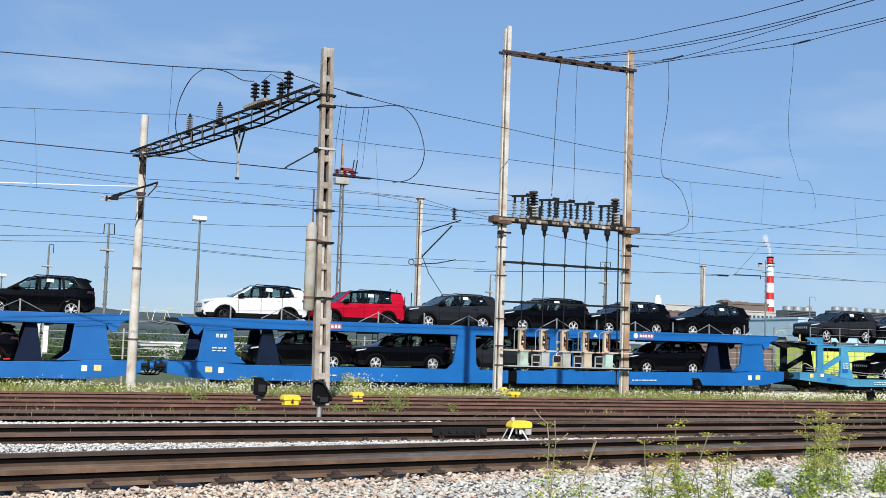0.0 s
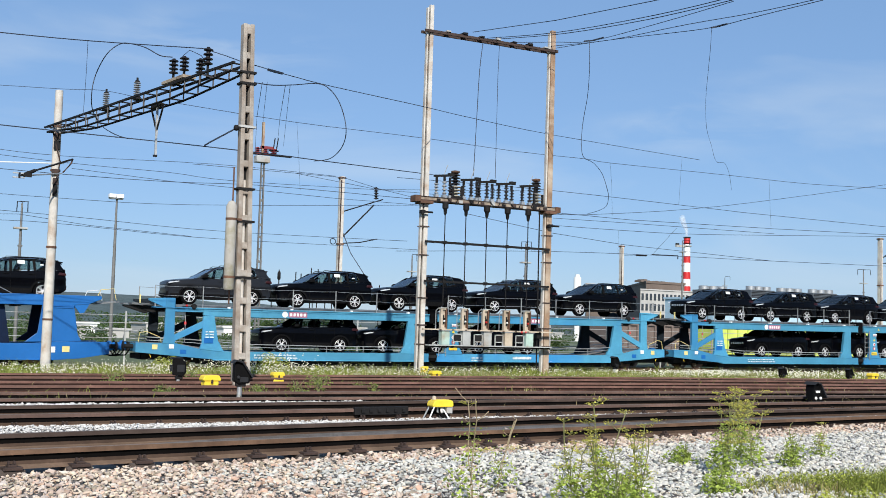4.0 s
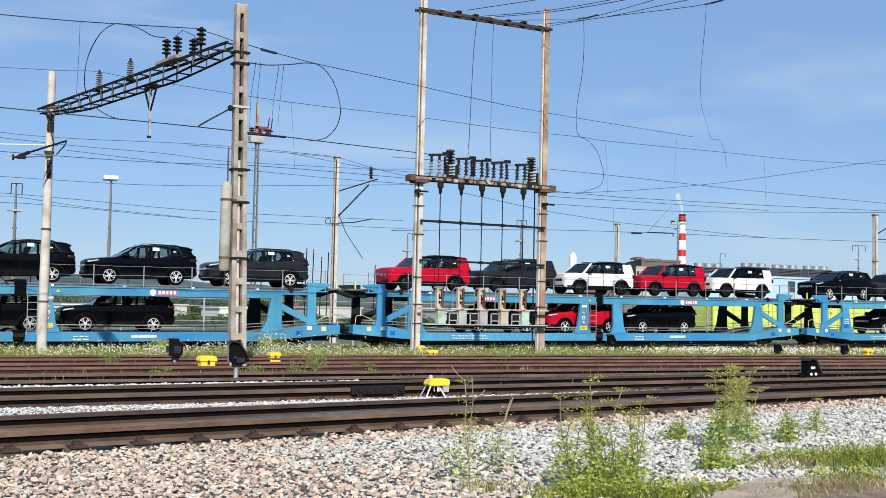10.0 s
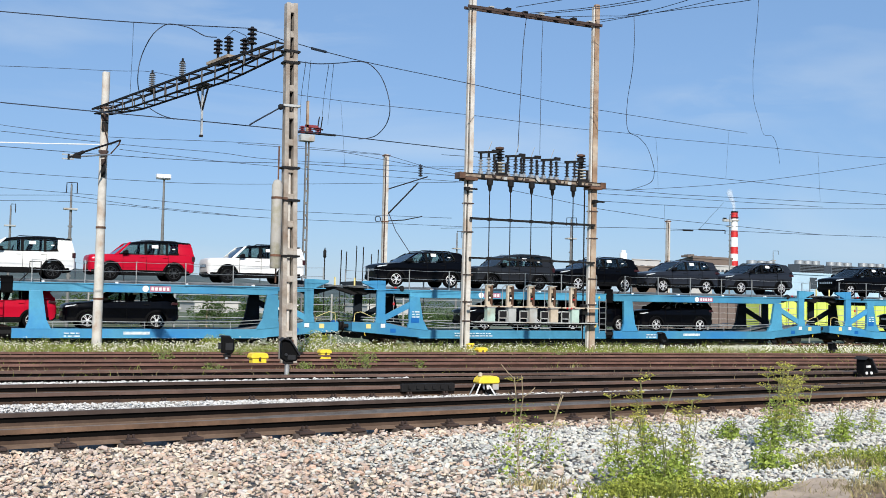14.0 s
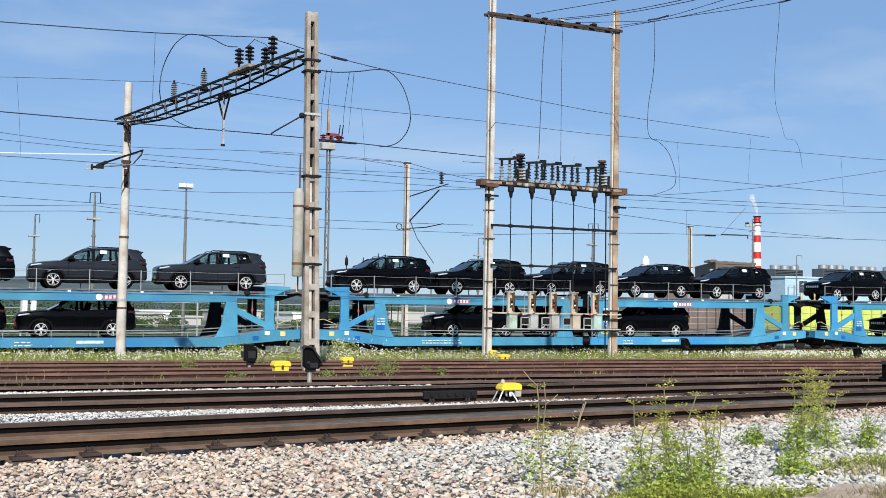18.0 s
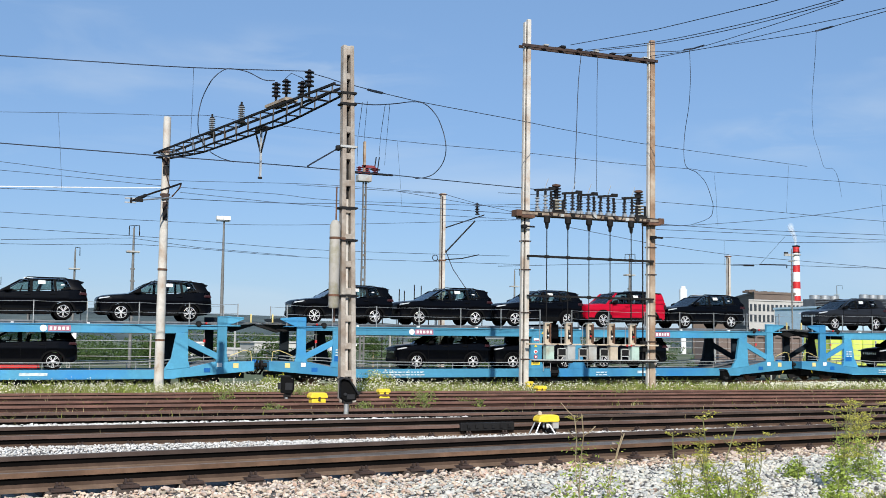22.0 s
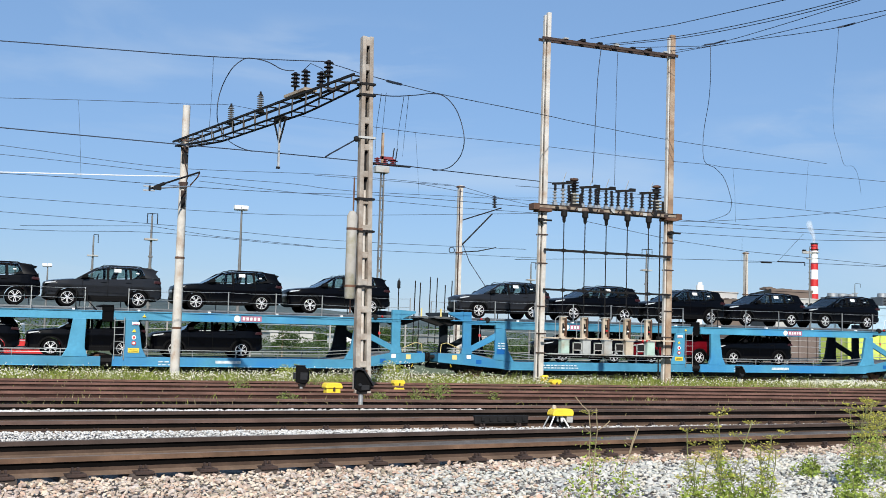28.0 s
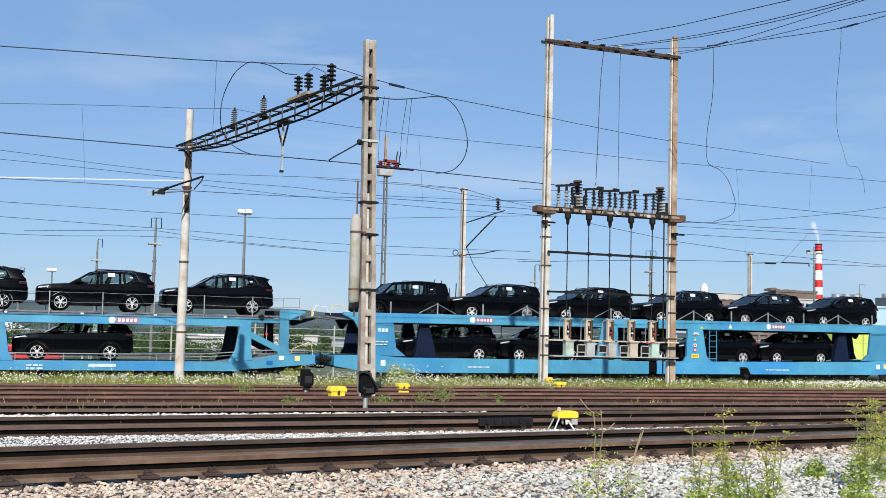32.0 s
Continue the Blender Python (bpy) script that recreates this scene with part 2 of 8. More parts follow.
# same painted shadow band, for the webs of the red rails
M_REDHEAD = material("red_rail_web_shadow", (0.042, 0.023, 0.018), 0.8, vary=0.3, scale=2.5, fine=40, spec=0.15)
M_RAILFOOT = material("dusty_rail_foot", (0.175, 0.118, 0.082), 0.9, vary=0.3, scale=2.5, fine=30, bump=0.3, stain=(0.12, 0.08, 0.06), stain_amount=0.5, spec=0.15)
M_BROWNPOLE = material("brown_weathered_pole", (0.30, 0.195, 0.125), 0.9, vary=0.3, scale=2.5, fine=30, bump=0.4, stain=(0.50, 0.43, 0.34), stain_amount=0.5, stain_scale=1.2)
M_PALEBEAM = material("worn_beam_paint", (0.36, 0.30, 0.23), 0.85, vary=0.3, scale=3, fine=30, bump=0.3, stain=(0.13, 0.08, 0.055), stain_amount=0.5, stain_scale=2.2)
M_RAILTOP = material("worn_rail_head", (0.17, 0.135, 0.105), 0.75, 0.0, vary=0.2, scale=2, fine=30, bump=0.05)
M_CONC = material("weathered_concrete", (0.40, 0.365, 0.32), 0.9, vary=0.28, scale=2.6, fine=40, bump=0.5, stain=(0.19, 0.135, 0.095), stain_amount=0.6, stain_scale=2.0)
M_WOOD = material("weathered_pole_concrete", (0.58, 0.55, 0.50), 0.9, vary=0.2, scale=3, fine=30, bump=0.4, stain=(0.27, 0.17, 0.10), stain_amount=0.35, stain_scale=1.5)
M_WHITE = material("white_paint", (0.80, 0.80, 0.79), 0.5, vary=0.04)
M_YELLOW = material("yellow_paint", (0.82, 0.60, 0.04), 0.5, vary=0.1)
M_PALEYELLOW = material("pale_yellow_rail_paint", (0.74, 0.60, 0.24), 0.5, vary=0.15)
M_ORANGE = material("yellow_plate", (0.80, 0.58, 0.06), 0.5, vary=0.08)
M_RED = material("red_paint", (0.55, 0.02, 0.02), 0.5, vary=0.1)
M_PRINT = material("faded_white_print", (0.60, 0.68, 0.72), 0.6, vary=0.3, scale=8)
M_PINK = material("faded_red_print", (0.40, 0.15, 0.22), 0.6, vary=0.25)
M_SEAT = material("dark_seat_cloth", (0.018, 0.018, 0.020), 0.9, vary=0.2, spec=0.1)
M_RIM = material("alloy_rim", (0.70, 0.70, 0.71), 0.35, 0.15, vary=0.05, bump=0.0)
M_RIMD = material("black_rim", (0.03, 0.03, 0.032), 0.35, 0.4, vary=0.1, bump=0.0)
M_CLAD = material("black_plastic_cladding", (0.0035, 0.0035, 0.004), 0.7, vary=0.15, spec=0.1)
M_CHROME = material("chrome_trim", (0.65, 0.66, 0.68), 0.15, 1.0, vary=0.03, bump=0)
M_LAMPC = material("clear_lamp", (0.55, 0.57, 0.6), 0.12, vary=0.08, bump=0)
M_LAMPR = material("red_lamp", (0.03, 0.003, 0.005), 0.3, vary=0.1, bump=0)
M_INSUL = material("brown_insulator", (0.014, 0.011, 0.011), 0.4, vary=0.2, spec=0.3)
M_INSULG = material("grey_insulator", (0.24, 0.245, 0.25), 0.35, vary=0.12)
M_WIRE = material("dark_wire", (0.024, 0.034, 0.056), 0.7, 0.0, vary=0.2)
M_FARWIRE = material("dull_grey_far_wire", (0.055, 0.075, 0.115), 0.7, 0.0, vary=0.2, spec=0.2)
M_GREENBOX = material("pale_green_box", (0.42, 0.56, 0.49), 0.6, vary=0.14, stain=(0.28, 0.2, 0.13), stain_amount=0.3)
M_GREYBOX = material("grey_box", (0.40, 0.41, 0.40), 0.6, vary=0.14, stain=(0.28, 0.2, 0.13), stain_amount=0.3)
M_BEIGEBOX = material("beige_box", (0.52, 0.44, 0.34), 0.7, vary=0.16, stain=(0.28, 0.2, 0.13), stain_amount=0.4)


def glass(name, tint, ior=1.45):
    """A thin tinted pane: seen through, with the gloss of glass on it."""
    mt = bpy.data.materials.new(name)
    mt.use_nodes = True
    nt = mt.node_tree
    nt.nodes.remove(nt.nodes["Principled BSDF"])
    clear, gloss, mix, fres = (nt.nodes.new("ShaderNode" + k) for k in ("BsdfTransparent", "BsdfGlossy", "MixShader", "Fresnel"))
    clear.inputs[0].default_value = (*tint, 1.0)
    gloss.inputs["Roughness"].default_value = 0.03
    fres.inputs["IOR"].default_value = ior
    nt.links.new(fres.outputs[0], mix.inputs[0])
    nt.links.new(clear.outputs[0], mix.inputs[1])
    nt.links.new(gloss.outputs[0], mix.inputs[2])
    nt.links.new(mix.outputs[0], nt.nodes["Material Output"].inputs[0])
    return mt


M_GLASS = glass("tinted_car_glass", (0.70, 0.76, 0.74))


def paint(name, color, coat=0.14):
    return material(name, color, 0.35, 0.0, vary=0.04, scale=1.0, bump=0.0, coat=coat, spec=0.05)


P_BLACK = paint("black_car_paint", (0.0010, 0.0012, 0.0024), 0.16)
P_GREY = paint("graphite_car_paint", (0.016, 0.0175, 0.0215), 0.35)
P_DGREY = paint("dark_grey_car_paint", (0.018, 0.021, 0.029), 0.35)
P_WHITE = paint("white_car_paint", (0.70, 0.70, 0.69))
P_RED = paint("red_car_paint", (0.43, 0.005, 0.024))
# red car paint with the shade under the upper deck in its colour
P_DRED = paint("shaded_red_car_paint", (0.11, 0.003, 0.007))

# ---- the ground ----
def ground_z(y):
    """Height of the ground across the tracks."""
    # the bank behind y -18 is unseen, added to dim reflections in the cars
    pts = ((-60, 3.2), (-24, 2.6), (-20, 0.2), (-18, -0.45), (3, -0.42), (7, -0.32), (9.6, -0.265), (10.8, -0.235), (11.8, -0.222), (12.6, -0.185), (13.4, -0.12), (14.6, -0.12), (15.2, -0.165), (25, -0.165), (31, -0.2), (35, -0.42), (41, -0.85), (44, -0.85), (50, -0.85), (60, -0.9), (120, -0.9), (4000, -0.9))
    for (a, za), (b, zb) in zip(pts, pts[1:]):
        if y <= b:
            return za + (zb - za) * (y - a) / (b - a)
    return -0.9


M_BALLAST = material("grey_ballast", (0.165, 0.15, 0.138), 0.95, vary=0.3, scale=6, fine=26, bump=1.0, bump_size=0.05, stain=(0.08, 0.06, 0.05), stain_amount=0.4, stain_scale=0.8)
M_EARTH = material("weedy_earth", (0.15, 0.14, 0.075), 0.95, vary=0.4, scale=1.5, fine=18, bump=0.8, bump_size=0.04, stain=(0.10, 0.13, 0.035), stain_amount=0.7, stain_scale=0.9)
M_OILY = material("brown_track_bed", (0.34, 0.285, 0.245), 0.95, vary=0.4, scale=3, fine=26, bump=1.0, bump_size=0.05, stain=(0.09, 0.07, 0.055), stain_amount=0.45, stain_scale=0.7)
M_FIELD = material("dry_field", (0.12, 0.135, 0.075), 0.95, vary=0.3, scale=0.05, fine=2, stain=(0.07, 0.11, 0.03), stain_amount=0.7, stain_scale=0.02)

gy = [-60, -24, -20, -18, 0, 3, 5, 7, 8, 9.6, 10.8, 11.8, 12.6, 13.4, 14.6, 15.2, 16, 18, 20, 22, 24, 25, 27, 29, 31, 33, 35, 38, 41, 44, 50, 60, 120, 400, 1500, 4000]
gx = [-3000, -600, -150, -60] + [i * 4 for i in range(-10, 26)] + [140, 250, 700, 4000]
gm = Mb()
gm.v = [(x, y, ground_z(y)) for y in gy for x in gx]
gm.f = [(j * len(gx) + i, j * len(gx) + i + 1, (j + 1) * len(gx) + i + 1, (j + 1) * len(gx) + i) for j in range(len(gy) - 1) for i in range(len(gx) - 1)]
ground = part("ground", gm, M_BALLAST, None)
for mt in (M_OILY, M_EARTH, M_FIELD):
    ground.data.materials.append(mt)
for p in ground.data.polygons:
    y = p.center.y
    p.material_index = 2 if y < -18 else 0 if y < 15.2 else 1 if y < 25 else 2 if y < 60 else 3
tagged(ground, "railway yard ground of grey ballast and weedy earth", "ground", kind="structure")


# ---- tracks ----
def track_curve(a, b, c):
    return lambda x: a + b * x + c * x * x


TRACKS = (("track_near", track_curve(11.66, 0.192, -0.0022)), ("track_second", track_curve(15.82, 0.1017, -0.0009)), ("track_third", track_curve(19.0, 0.03, -0.001)),
          ("track_fourth", track_curve(22.5, 0.05, -0.002)), ("track_fifth", track_curve(25.9, 0.04, -0.0015)), ("track_of_train", None))
RAIL_PROFILE = ((-0.075, -0.172), (-0.075, -0.160), (-0.012, -0.138), (-0.009, -0.104), (-0.009, -0.056), (-0.038, -0.046), (-0.038, -0.006), (-0.028, 0.0),
                (0.028, 0.0), (0.038, -0.006), (0.038, -0.046), (0.009, -0.056), (0.009, -0.104), (0.012, -0.138), (0.075, -0.160), (0.075, -0.172))


def sweep_rail(path):
    """The rail's section along a row of (x, y, z) points."""
    m = Mb()
    rings = []
    for i, p in enumerate(path):
        d = (Vector(path[min(i + 1, len(path) - 1)]) - Vector(path[max(i - 1, 0)]))
        d.z = 0
        d.normalize()
        side = Vector((-d.y, d.x, 0))
        rings.append([tuple(Vector(p) + side * a + Vector((0, 0, b))) for a, b in RAIL_PROFILE])
    m.loft(rings)
    return m


M_CLIP = material("dark_rusty_clip", (0.05, 0.03, 0.024), 0.85, vary=0.4, scale=8, fine=60, bump=0.3)
M_SLEEPER = material("dark_timber_sleeper", (0.085, 0.065, 0.055), 0.95, vary=0.3, scale=4, fine=40, bump=0.5)


def build_track(name, curve, label, x0, x1, zf, sleepers, clips):
    tr = tagged(new(name), label, "railway track", "parallel tracks of the yard", "structure")
    xs = [x0 + (x1 - x0) * i / 24 for i in range(25)]
    clip = Mb().box(-0.09, 0.09, -0.065, 0.065, -0.01, 0.022).box(-0.04, 0.04, -0.045, 0.045, 0.022, 0.042).box(-0.035, -0.014, -0.02, 0.02, 0.042, 0.075).box(0.014, 0.035, -0.02, 0.02, 0.042, 0.075).mesh("clip", 0, 0.006)
    clip.materials.append(M_CLIP)
    for side in (-0.755, 0.755):
        path = []
        for x in xs:
            s = (curve(x + 0.1) - curve(x - 0.1)) / 0.2
            k = 1 / math.hypot(1, s)
            path.append((x - s * k * side, curve(x) + k * side, zf(x)))
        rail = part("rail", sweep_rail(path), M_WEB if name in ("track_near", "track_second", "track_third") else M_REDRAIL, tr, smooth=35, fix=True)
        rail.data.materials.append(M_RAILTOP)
        # slot 2: upper web, where the head's shadow is painted in
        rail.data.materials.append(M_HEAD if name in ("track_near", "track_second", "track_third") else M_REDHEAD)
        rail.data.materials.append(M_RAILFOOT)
        # slot 4: head side; M_GREYSIDE and M_REDSIDE carry the painted highlight
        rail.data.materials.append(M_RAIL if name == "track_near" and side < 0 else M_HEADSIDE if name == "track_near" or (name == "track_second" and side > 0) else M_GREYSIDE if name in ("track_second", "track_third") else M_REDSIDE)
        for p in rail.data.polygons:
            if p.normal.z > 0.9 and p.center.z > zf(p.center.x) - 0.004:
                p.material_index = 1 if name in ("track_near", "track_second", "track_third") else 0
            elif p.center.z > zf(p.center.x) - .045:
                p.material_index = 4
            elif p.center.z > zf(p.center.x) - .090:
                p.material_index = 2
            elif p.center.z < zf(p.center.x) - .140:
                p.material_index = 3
    n = int((x1 - x0) / 0.62)
    sl = Mb().box(-0.12, 0.12, -0.90, 0.90, -0.25, -0.168).mesh("sleeper", 0, 0.015)
    sl.materials.append(M_SLEEPER)
    for i in range(n):
        x = x0 + i * 0.62
        if not (sleepers[0] < x < sleepers[1]):
            continue
        s = (curve(x + 0.1) - curve(x - 0.1)) / 0.2
        ang = math.degrees(math.atan(s))
        ob = part("sleeper", sl, None, tr)
        ob.matrix_basis = pose(x, curve(x), zf(x), 0, 0, ang)
        if clips:
            k = 1 / math.hypot(1, s)
            for side in (-0.755, 0.755) if name == "track_near" else (-0.755,):
                for o in (-0.1,) if side < 0 else (0.1,):
                    c = part("clip", clip, None, tr)
                    c.matrix_basis = pose(x - s * k * (side + o), curve(x) + k * (side + o), zf(x) - 0.165, 0, 0, ang)
    return tr


flat = lambda x: 0.0
GRADE = 0.006
train_rail = lambda x: -0.6 + GRADE * (x - 6.6)
build_track("track_near", TRACKS[0][1], "nearest track with worn brown rails on pale ballast", -8, 34, flat, (-4, 20), True)
build_track("track_second", TRACKS[1][1], "second track with brown rails and a dark bed", -8, 38, flat, (0, 20), True)
build_track("track_third", TRACKS[2][1], "third track with rusty rails among weeds", -10, 48, flat, (0, 1), False)
build_track("track_fourth", TRACKS[3][1], "fourth track with rusty rails among weeds", -14, 60, flat, (0, 1), False)
build_track("track_fifth", TRACKS[4][1], "fifth track with rusty rails beside the flower strip", -18, 70, flat, (0, 1), False)
build_track("track_of_train", lambda x: 46.4, "track that carries the car train", -90, 200, train_rail, (0, 1), False)


# ---- cars ----
def both(s, y0, y1):
    return (s * y0, s * y1) if s > 0 else (s * y1, s * y0)


CAR_KINDS = {
    # along the car, front to -x: (x, half width), (x, top of the flank), (x, lower edge)
    "suv": dict(width=((-2.2, .52), (-2.16, .66), (-2.08, .765), (-1.94, .84), (-1.7, .885), (-1.3, .905), (0, .908), (1.5, .90), (1.85, .875), (2.05, .82), (2.15, .75), (2.2, .66)),
                top=((-2.2, .84), (-2.16, .91), (-2.0, .965), (-1.6, 1.015), (-1.05, 1.065), (0, 1.085), (1.0, 1.12), (1.7, 1.17), (2.02, 1.15), (2.14, 1.04), (2.2, .82)),
                low=((-2.2, .44), (-2.14, .33), (-1.95, .25), (0, .24), (1.7, .27), (2.05, .36), (2.2, .50)),
                roof=((-.27, 1.515), (.02, 1.575), (.45, 1.625), (1.0, 1.625), (1.5, 1.585), (1.83, 1.53), (2.0, 1.475)), roof_w=.645, hood=.035,
                screen=((-1.06, 1.075, .74), (-.27, 1.505, .60)), back=((2.10, 1.17, .68), (1.90, 1.475, .58)),
                windows=(((-.74, 1.115), (.10, 1.12), (.10, 1.545), (-.20, 1.46)), ((.18, 1.12), (.98, 1.15), (.94, 1.565), (.18, 1.55)), ((1.05, 1.16), (1.50, 1.27), (1.40, 1.51), (1.00, 1.555))),
                pillars=([(-1.04, 1.06), (-.86, 1.07), (-.22, 1.47), (-.20, 1.54), (-.30, 1.52)], [(-.30, 1.46), (-.20, 1.465), (.10, 1.55), (.95, 1.57), (1.42, 1.52), (1.9, 1.45), (1.86, 1.55), (1.4, 1.60), (.5, 1.63), (0, 1.59)],
                         [(1.52, 1.18), (2.12, 1.14), (1.98, 1.30), (1.90, 1.50), (1.38, 1.53), (1.53, 1.28)]),
                wheel_x=(-1.33, 1.305), r=.345, arch=.405, slope=.36, base_y=.862),
    "boxy": dict(width=((-2.12, .64), (-2.09, .76), (-2.02, .835), (-1.85, .875), (-1.3, .90), (0, .902), (1.6, .90), (1.95, .88), (2.07, .845), (2.12, .78)),
                 top=((-2.12, .93), (-2.09, 1.00), (-1.95, 1.045), (-1.5, 1.065), (-1.0, 1.085), (0, 1.09), (1.2, 1.10), (1.9, 1.12), (2.07, 1.10), (2.12, .94)),
                 low=((-2.12, .42), (-2.06, .33), (-1.9, .26), (0, .25), (1.7, .28), (2.0, .36), (2.12, .46)),
                 roof=((-.53, 1.57), (-.15, 1.64), (.3, 1.675), (1.0, 1.685), (1.6, 1.665), (1.88, 1.635), (2.0, 1.60)), roof_w=.71, hood=.03,
                 screen=((-1.13, 1.085, .76), (-.52, 1.57, .66)), back=((2.07, 1.13, .74), (1.96, 1.58, .66)),
                 windows=(((-.90, 1.125), (.08, 1.12), (.08, 1.595), (-.48, 1.57)), ((.17, 1.12), (.94, 1.12), (.94, 1.605), (.17, 1.60)), ((1.01, 1.13), (1.42, 1.20), (1.44, 1.56), (1.01, 1.60))),
                 pillars=([(-1.14, 1.065), (-.98, 1.075), (-.48, 1.56), (-.46, 1.62), (-.57, 1.58)], [(-.50, 1.57), (-.42, 1.572), (.10, 1.60), (.95, 1.61), (1.44, 1.57), (1.95, 1.55), (1.93, 1.63), (1.4, 1.66), (.3, 1.665), (-.2, 1.63)],
                          [(1.45, 1.10), (2.08, 1.10), (2.03, 1.40), (1.96, 1.60), (1.46, 1.60), (1.44, 1.20)]),
                 wheel_x=(-1.29, 1.275), r=.345, arch=.415, slope=.235, base_y=.862),
}


def tyre_mesh(r):
    prof = ((r * .60, -.1), (r * .67, -.112), (r * .95, -.105), (r, -.07), (r, .07), (r * .95, .105), (r * .67, .112), (r * .60, .1))
    me = Mb().lathe(prof, 28, axis="y").mesh("tyre", 40, fix=True)
    me.materials.append(M_BLACKRUB)
    return me


def rim_mesh(r, mt):
    m = Mb()
    m.lathe(((r * .60, -.02), (r * .675, -.112), (r * .64, -.118), (r * .60, -.07), (r * .2, -.05)), 28, axis="y")
    m.lathe(((r * .17, -.09), (r * .17, -.116), (r * .10, -.122)), 12, axis="y")
    for k in range(10):
        a = 2 * math.pi * k / 10 + (0.13 if k % 2 else -0.13)
        c, s = math.cos(a), math.sin(a)
        m.bar((c * r * .12, -.096, s * r * .12), (c * r * .63, -.108, s * r * .63), .022)
    me = m.mesh("rim", 30, fix=True)
    me.materials.append(mt)
    me.materials.append(M_CLAD)
    for f in me.polygons:
        if math.hypot(f.center.x, f.center.z) < r * .57 and f.center.y > -.075:
            f.material_index = 1
    return me


WHEELS = {}


def wheel_meshes(r, dark):
    if (r, dark) not in WHEELS:
        WHEELS[(r, dark)] = (tyre_mesh(r), rim_mesh(r, M_RIMD if dark else M_RIM))
    return WHEELS[(r, dark)]


def along(table, x):
    """A value from (x, value) rows, straight between them."""
    return float(np.interp(x, [a for a, _ in table], [b for _, b in table]))


def build_car(kind, label, mt, roof=None, dark_rims=False, trim=None):
    """A new car with its front to -x, standing at the origin."""
    d = CAR_KINDS[kind]
    car = thing("suv_car", label, "car", group="new cars on the train")
    r, ra = d["r"], d["arch"]
    end_f, end_r = d["width"][0][0], d["width"][-1][0]

    def low(x):
        z = along(d["low"], x)
        for wx in d["wheel_x"]:
            if abs(x - wx) <= ra:
                z = max(z, r + math.sqrt(max(0, ra * ra - (x - wx) ** 2)) - .01)
        return z

    xs = [x for x, _ in d["width"]] + [x for x, _ in d["top"]] + [end_f + (end_r - end_f) * k / 16 for k in range(17)]
    for wx in d["wheel_x"]:
        xs += [wx + ra * math.cos(math.pi * k / 12) * .9995 for k in range(13)] + [wx - ra - .004, wx + ra + .004]
    xs = sorted(set(round(x, 4) for x in xs))
    rings = []
    for x in xs:
        w, zt, zb = along(d["width"], x), along(d["top"], x), low(x)
        cabin_zone = d["screen"][0][0] < x < d["back"][0][0]
        spots, last = [], zb
        for z, inset in ((zb, .035), (zb + .02, .012), (.45, .022), (.66, .020), (.80, .004), (.87, .0), (.90, .010), (zt - .10, .018), (zt - .035, .034), (zt - .008, .062)):
            last = max(last + .004, min(z, zt - .002))
            spots.append((w - inset, last))
        top_z = zt + (.0 if cabin_zone else d["hood"] * .6)
        half = spots + [(w - .13, last + .006), (w * .45, max(top_z, last + .008) + (.0 if cabin_zone else d["hood"] * .4))]
        rings.append([(x, -y, z) for y, z in half] + [(x, y, z) for y, z in half[::-1]])
    me = Mb().loft(rings).mesh("body", 32, fix=True)
    me.materials.append(mt)
    me.materials.append(M_CLAD)
    for f in me.polygons:
        if f.normal.z < -.55 or (f.center.z < .40 and abs(f.normal.z) < .9):
            f.material_index = 1
    body = part("body", me, None, car)

    def side_y(z):
        return d["base_y"] - d["slope"] * (z - 1.06)

    def flush(m, s, poly, out=.0, deep=.045):
        """A plate in the slanted plane of the side windows."""
        n = len(poly)
        vs = [(x, s * (side_y(z) + out), z) for x, z in poly] + [(x, s * (side_y(z) + out - deep), z) for x, z in poly]
        return m.add(vs, [tuple(range(n)), tuple(range(2 * n - 1, n - 1, -1))] + [(i, i + n, (i + 1) % n + n, (i + 1) % n) for i in range(n)])

    m = Mb()
    for s in (-1, 1):
        for poly in (d["pillars"][0], d["pillars"][2]):
            flush(m, s, poly)
    lo, hi = d["back"]
    m.add([(lo[0] + .01, -lo[2] - .12, lo[1] + .04), (lo[0] + .01, lo[2] + .12, lo[1] + .04), (lo[0] + .03, lo[2] + .12, lo[1] - .10), (lo[0] + .03, -lo[2] - .12, lo[1] - .10),
           (lo[0] - .06, -lo[2] - .12, lo[1] + .04), (lo[0] - .06, lo[2] + .12, lo[1] + .04), (lo[0] - .06, lo[2] + .12, lo[1] - .10), (lo[0] - .06, -lo[2] - .12, lo[1] - .10)],
          [(0, 1, 2, 3), (7, 6, 5, 4), (0, 4, 5, 1), (1, 5, 6, 2), (2, 6, 7, 3), (3, 7, 4, 0)])
    cabin = part("cabin", m, mt, car, smooth=30, fix=True, bevel=.008)
    rings = []
    for x, z in d["roof"]:
        w = d["roof_w"] * (1 - .06 * max(0, (x - 1.2)))
        half = ((w + .045, z - .085), (w + .022, z - .035), (w - .04, z - .006), (w * .5, z + .016))
        inner = ((w * .5, z - .03), (w - .04, z - .05))
        rings.append([(x, -y, q) for y, q in half] + [(x, y, q) for y, q in half[::-1]] + [(x, y, q) for y, q in inner[::-1]] + [(x, -y, q) for y, q in inner])
    m = Mb().loft(rings)
    for s in (-1, 1):
        flush(m, s, d["pillars"][1])
    part("roof", m, roof or mt, cabin, "black roof" if roof else "", smooth=40, fix=True)
    # seats, head rests, dashboard
    m = Mb()
    for y in (-.36, .36):
        m.prism([(.30, .95), (.42, .95), (.55, 1.36), (.47, 1.38)], y - .23, y + .23).box(.50, .58, y - .12, y + .12, 1.38, 1.54)
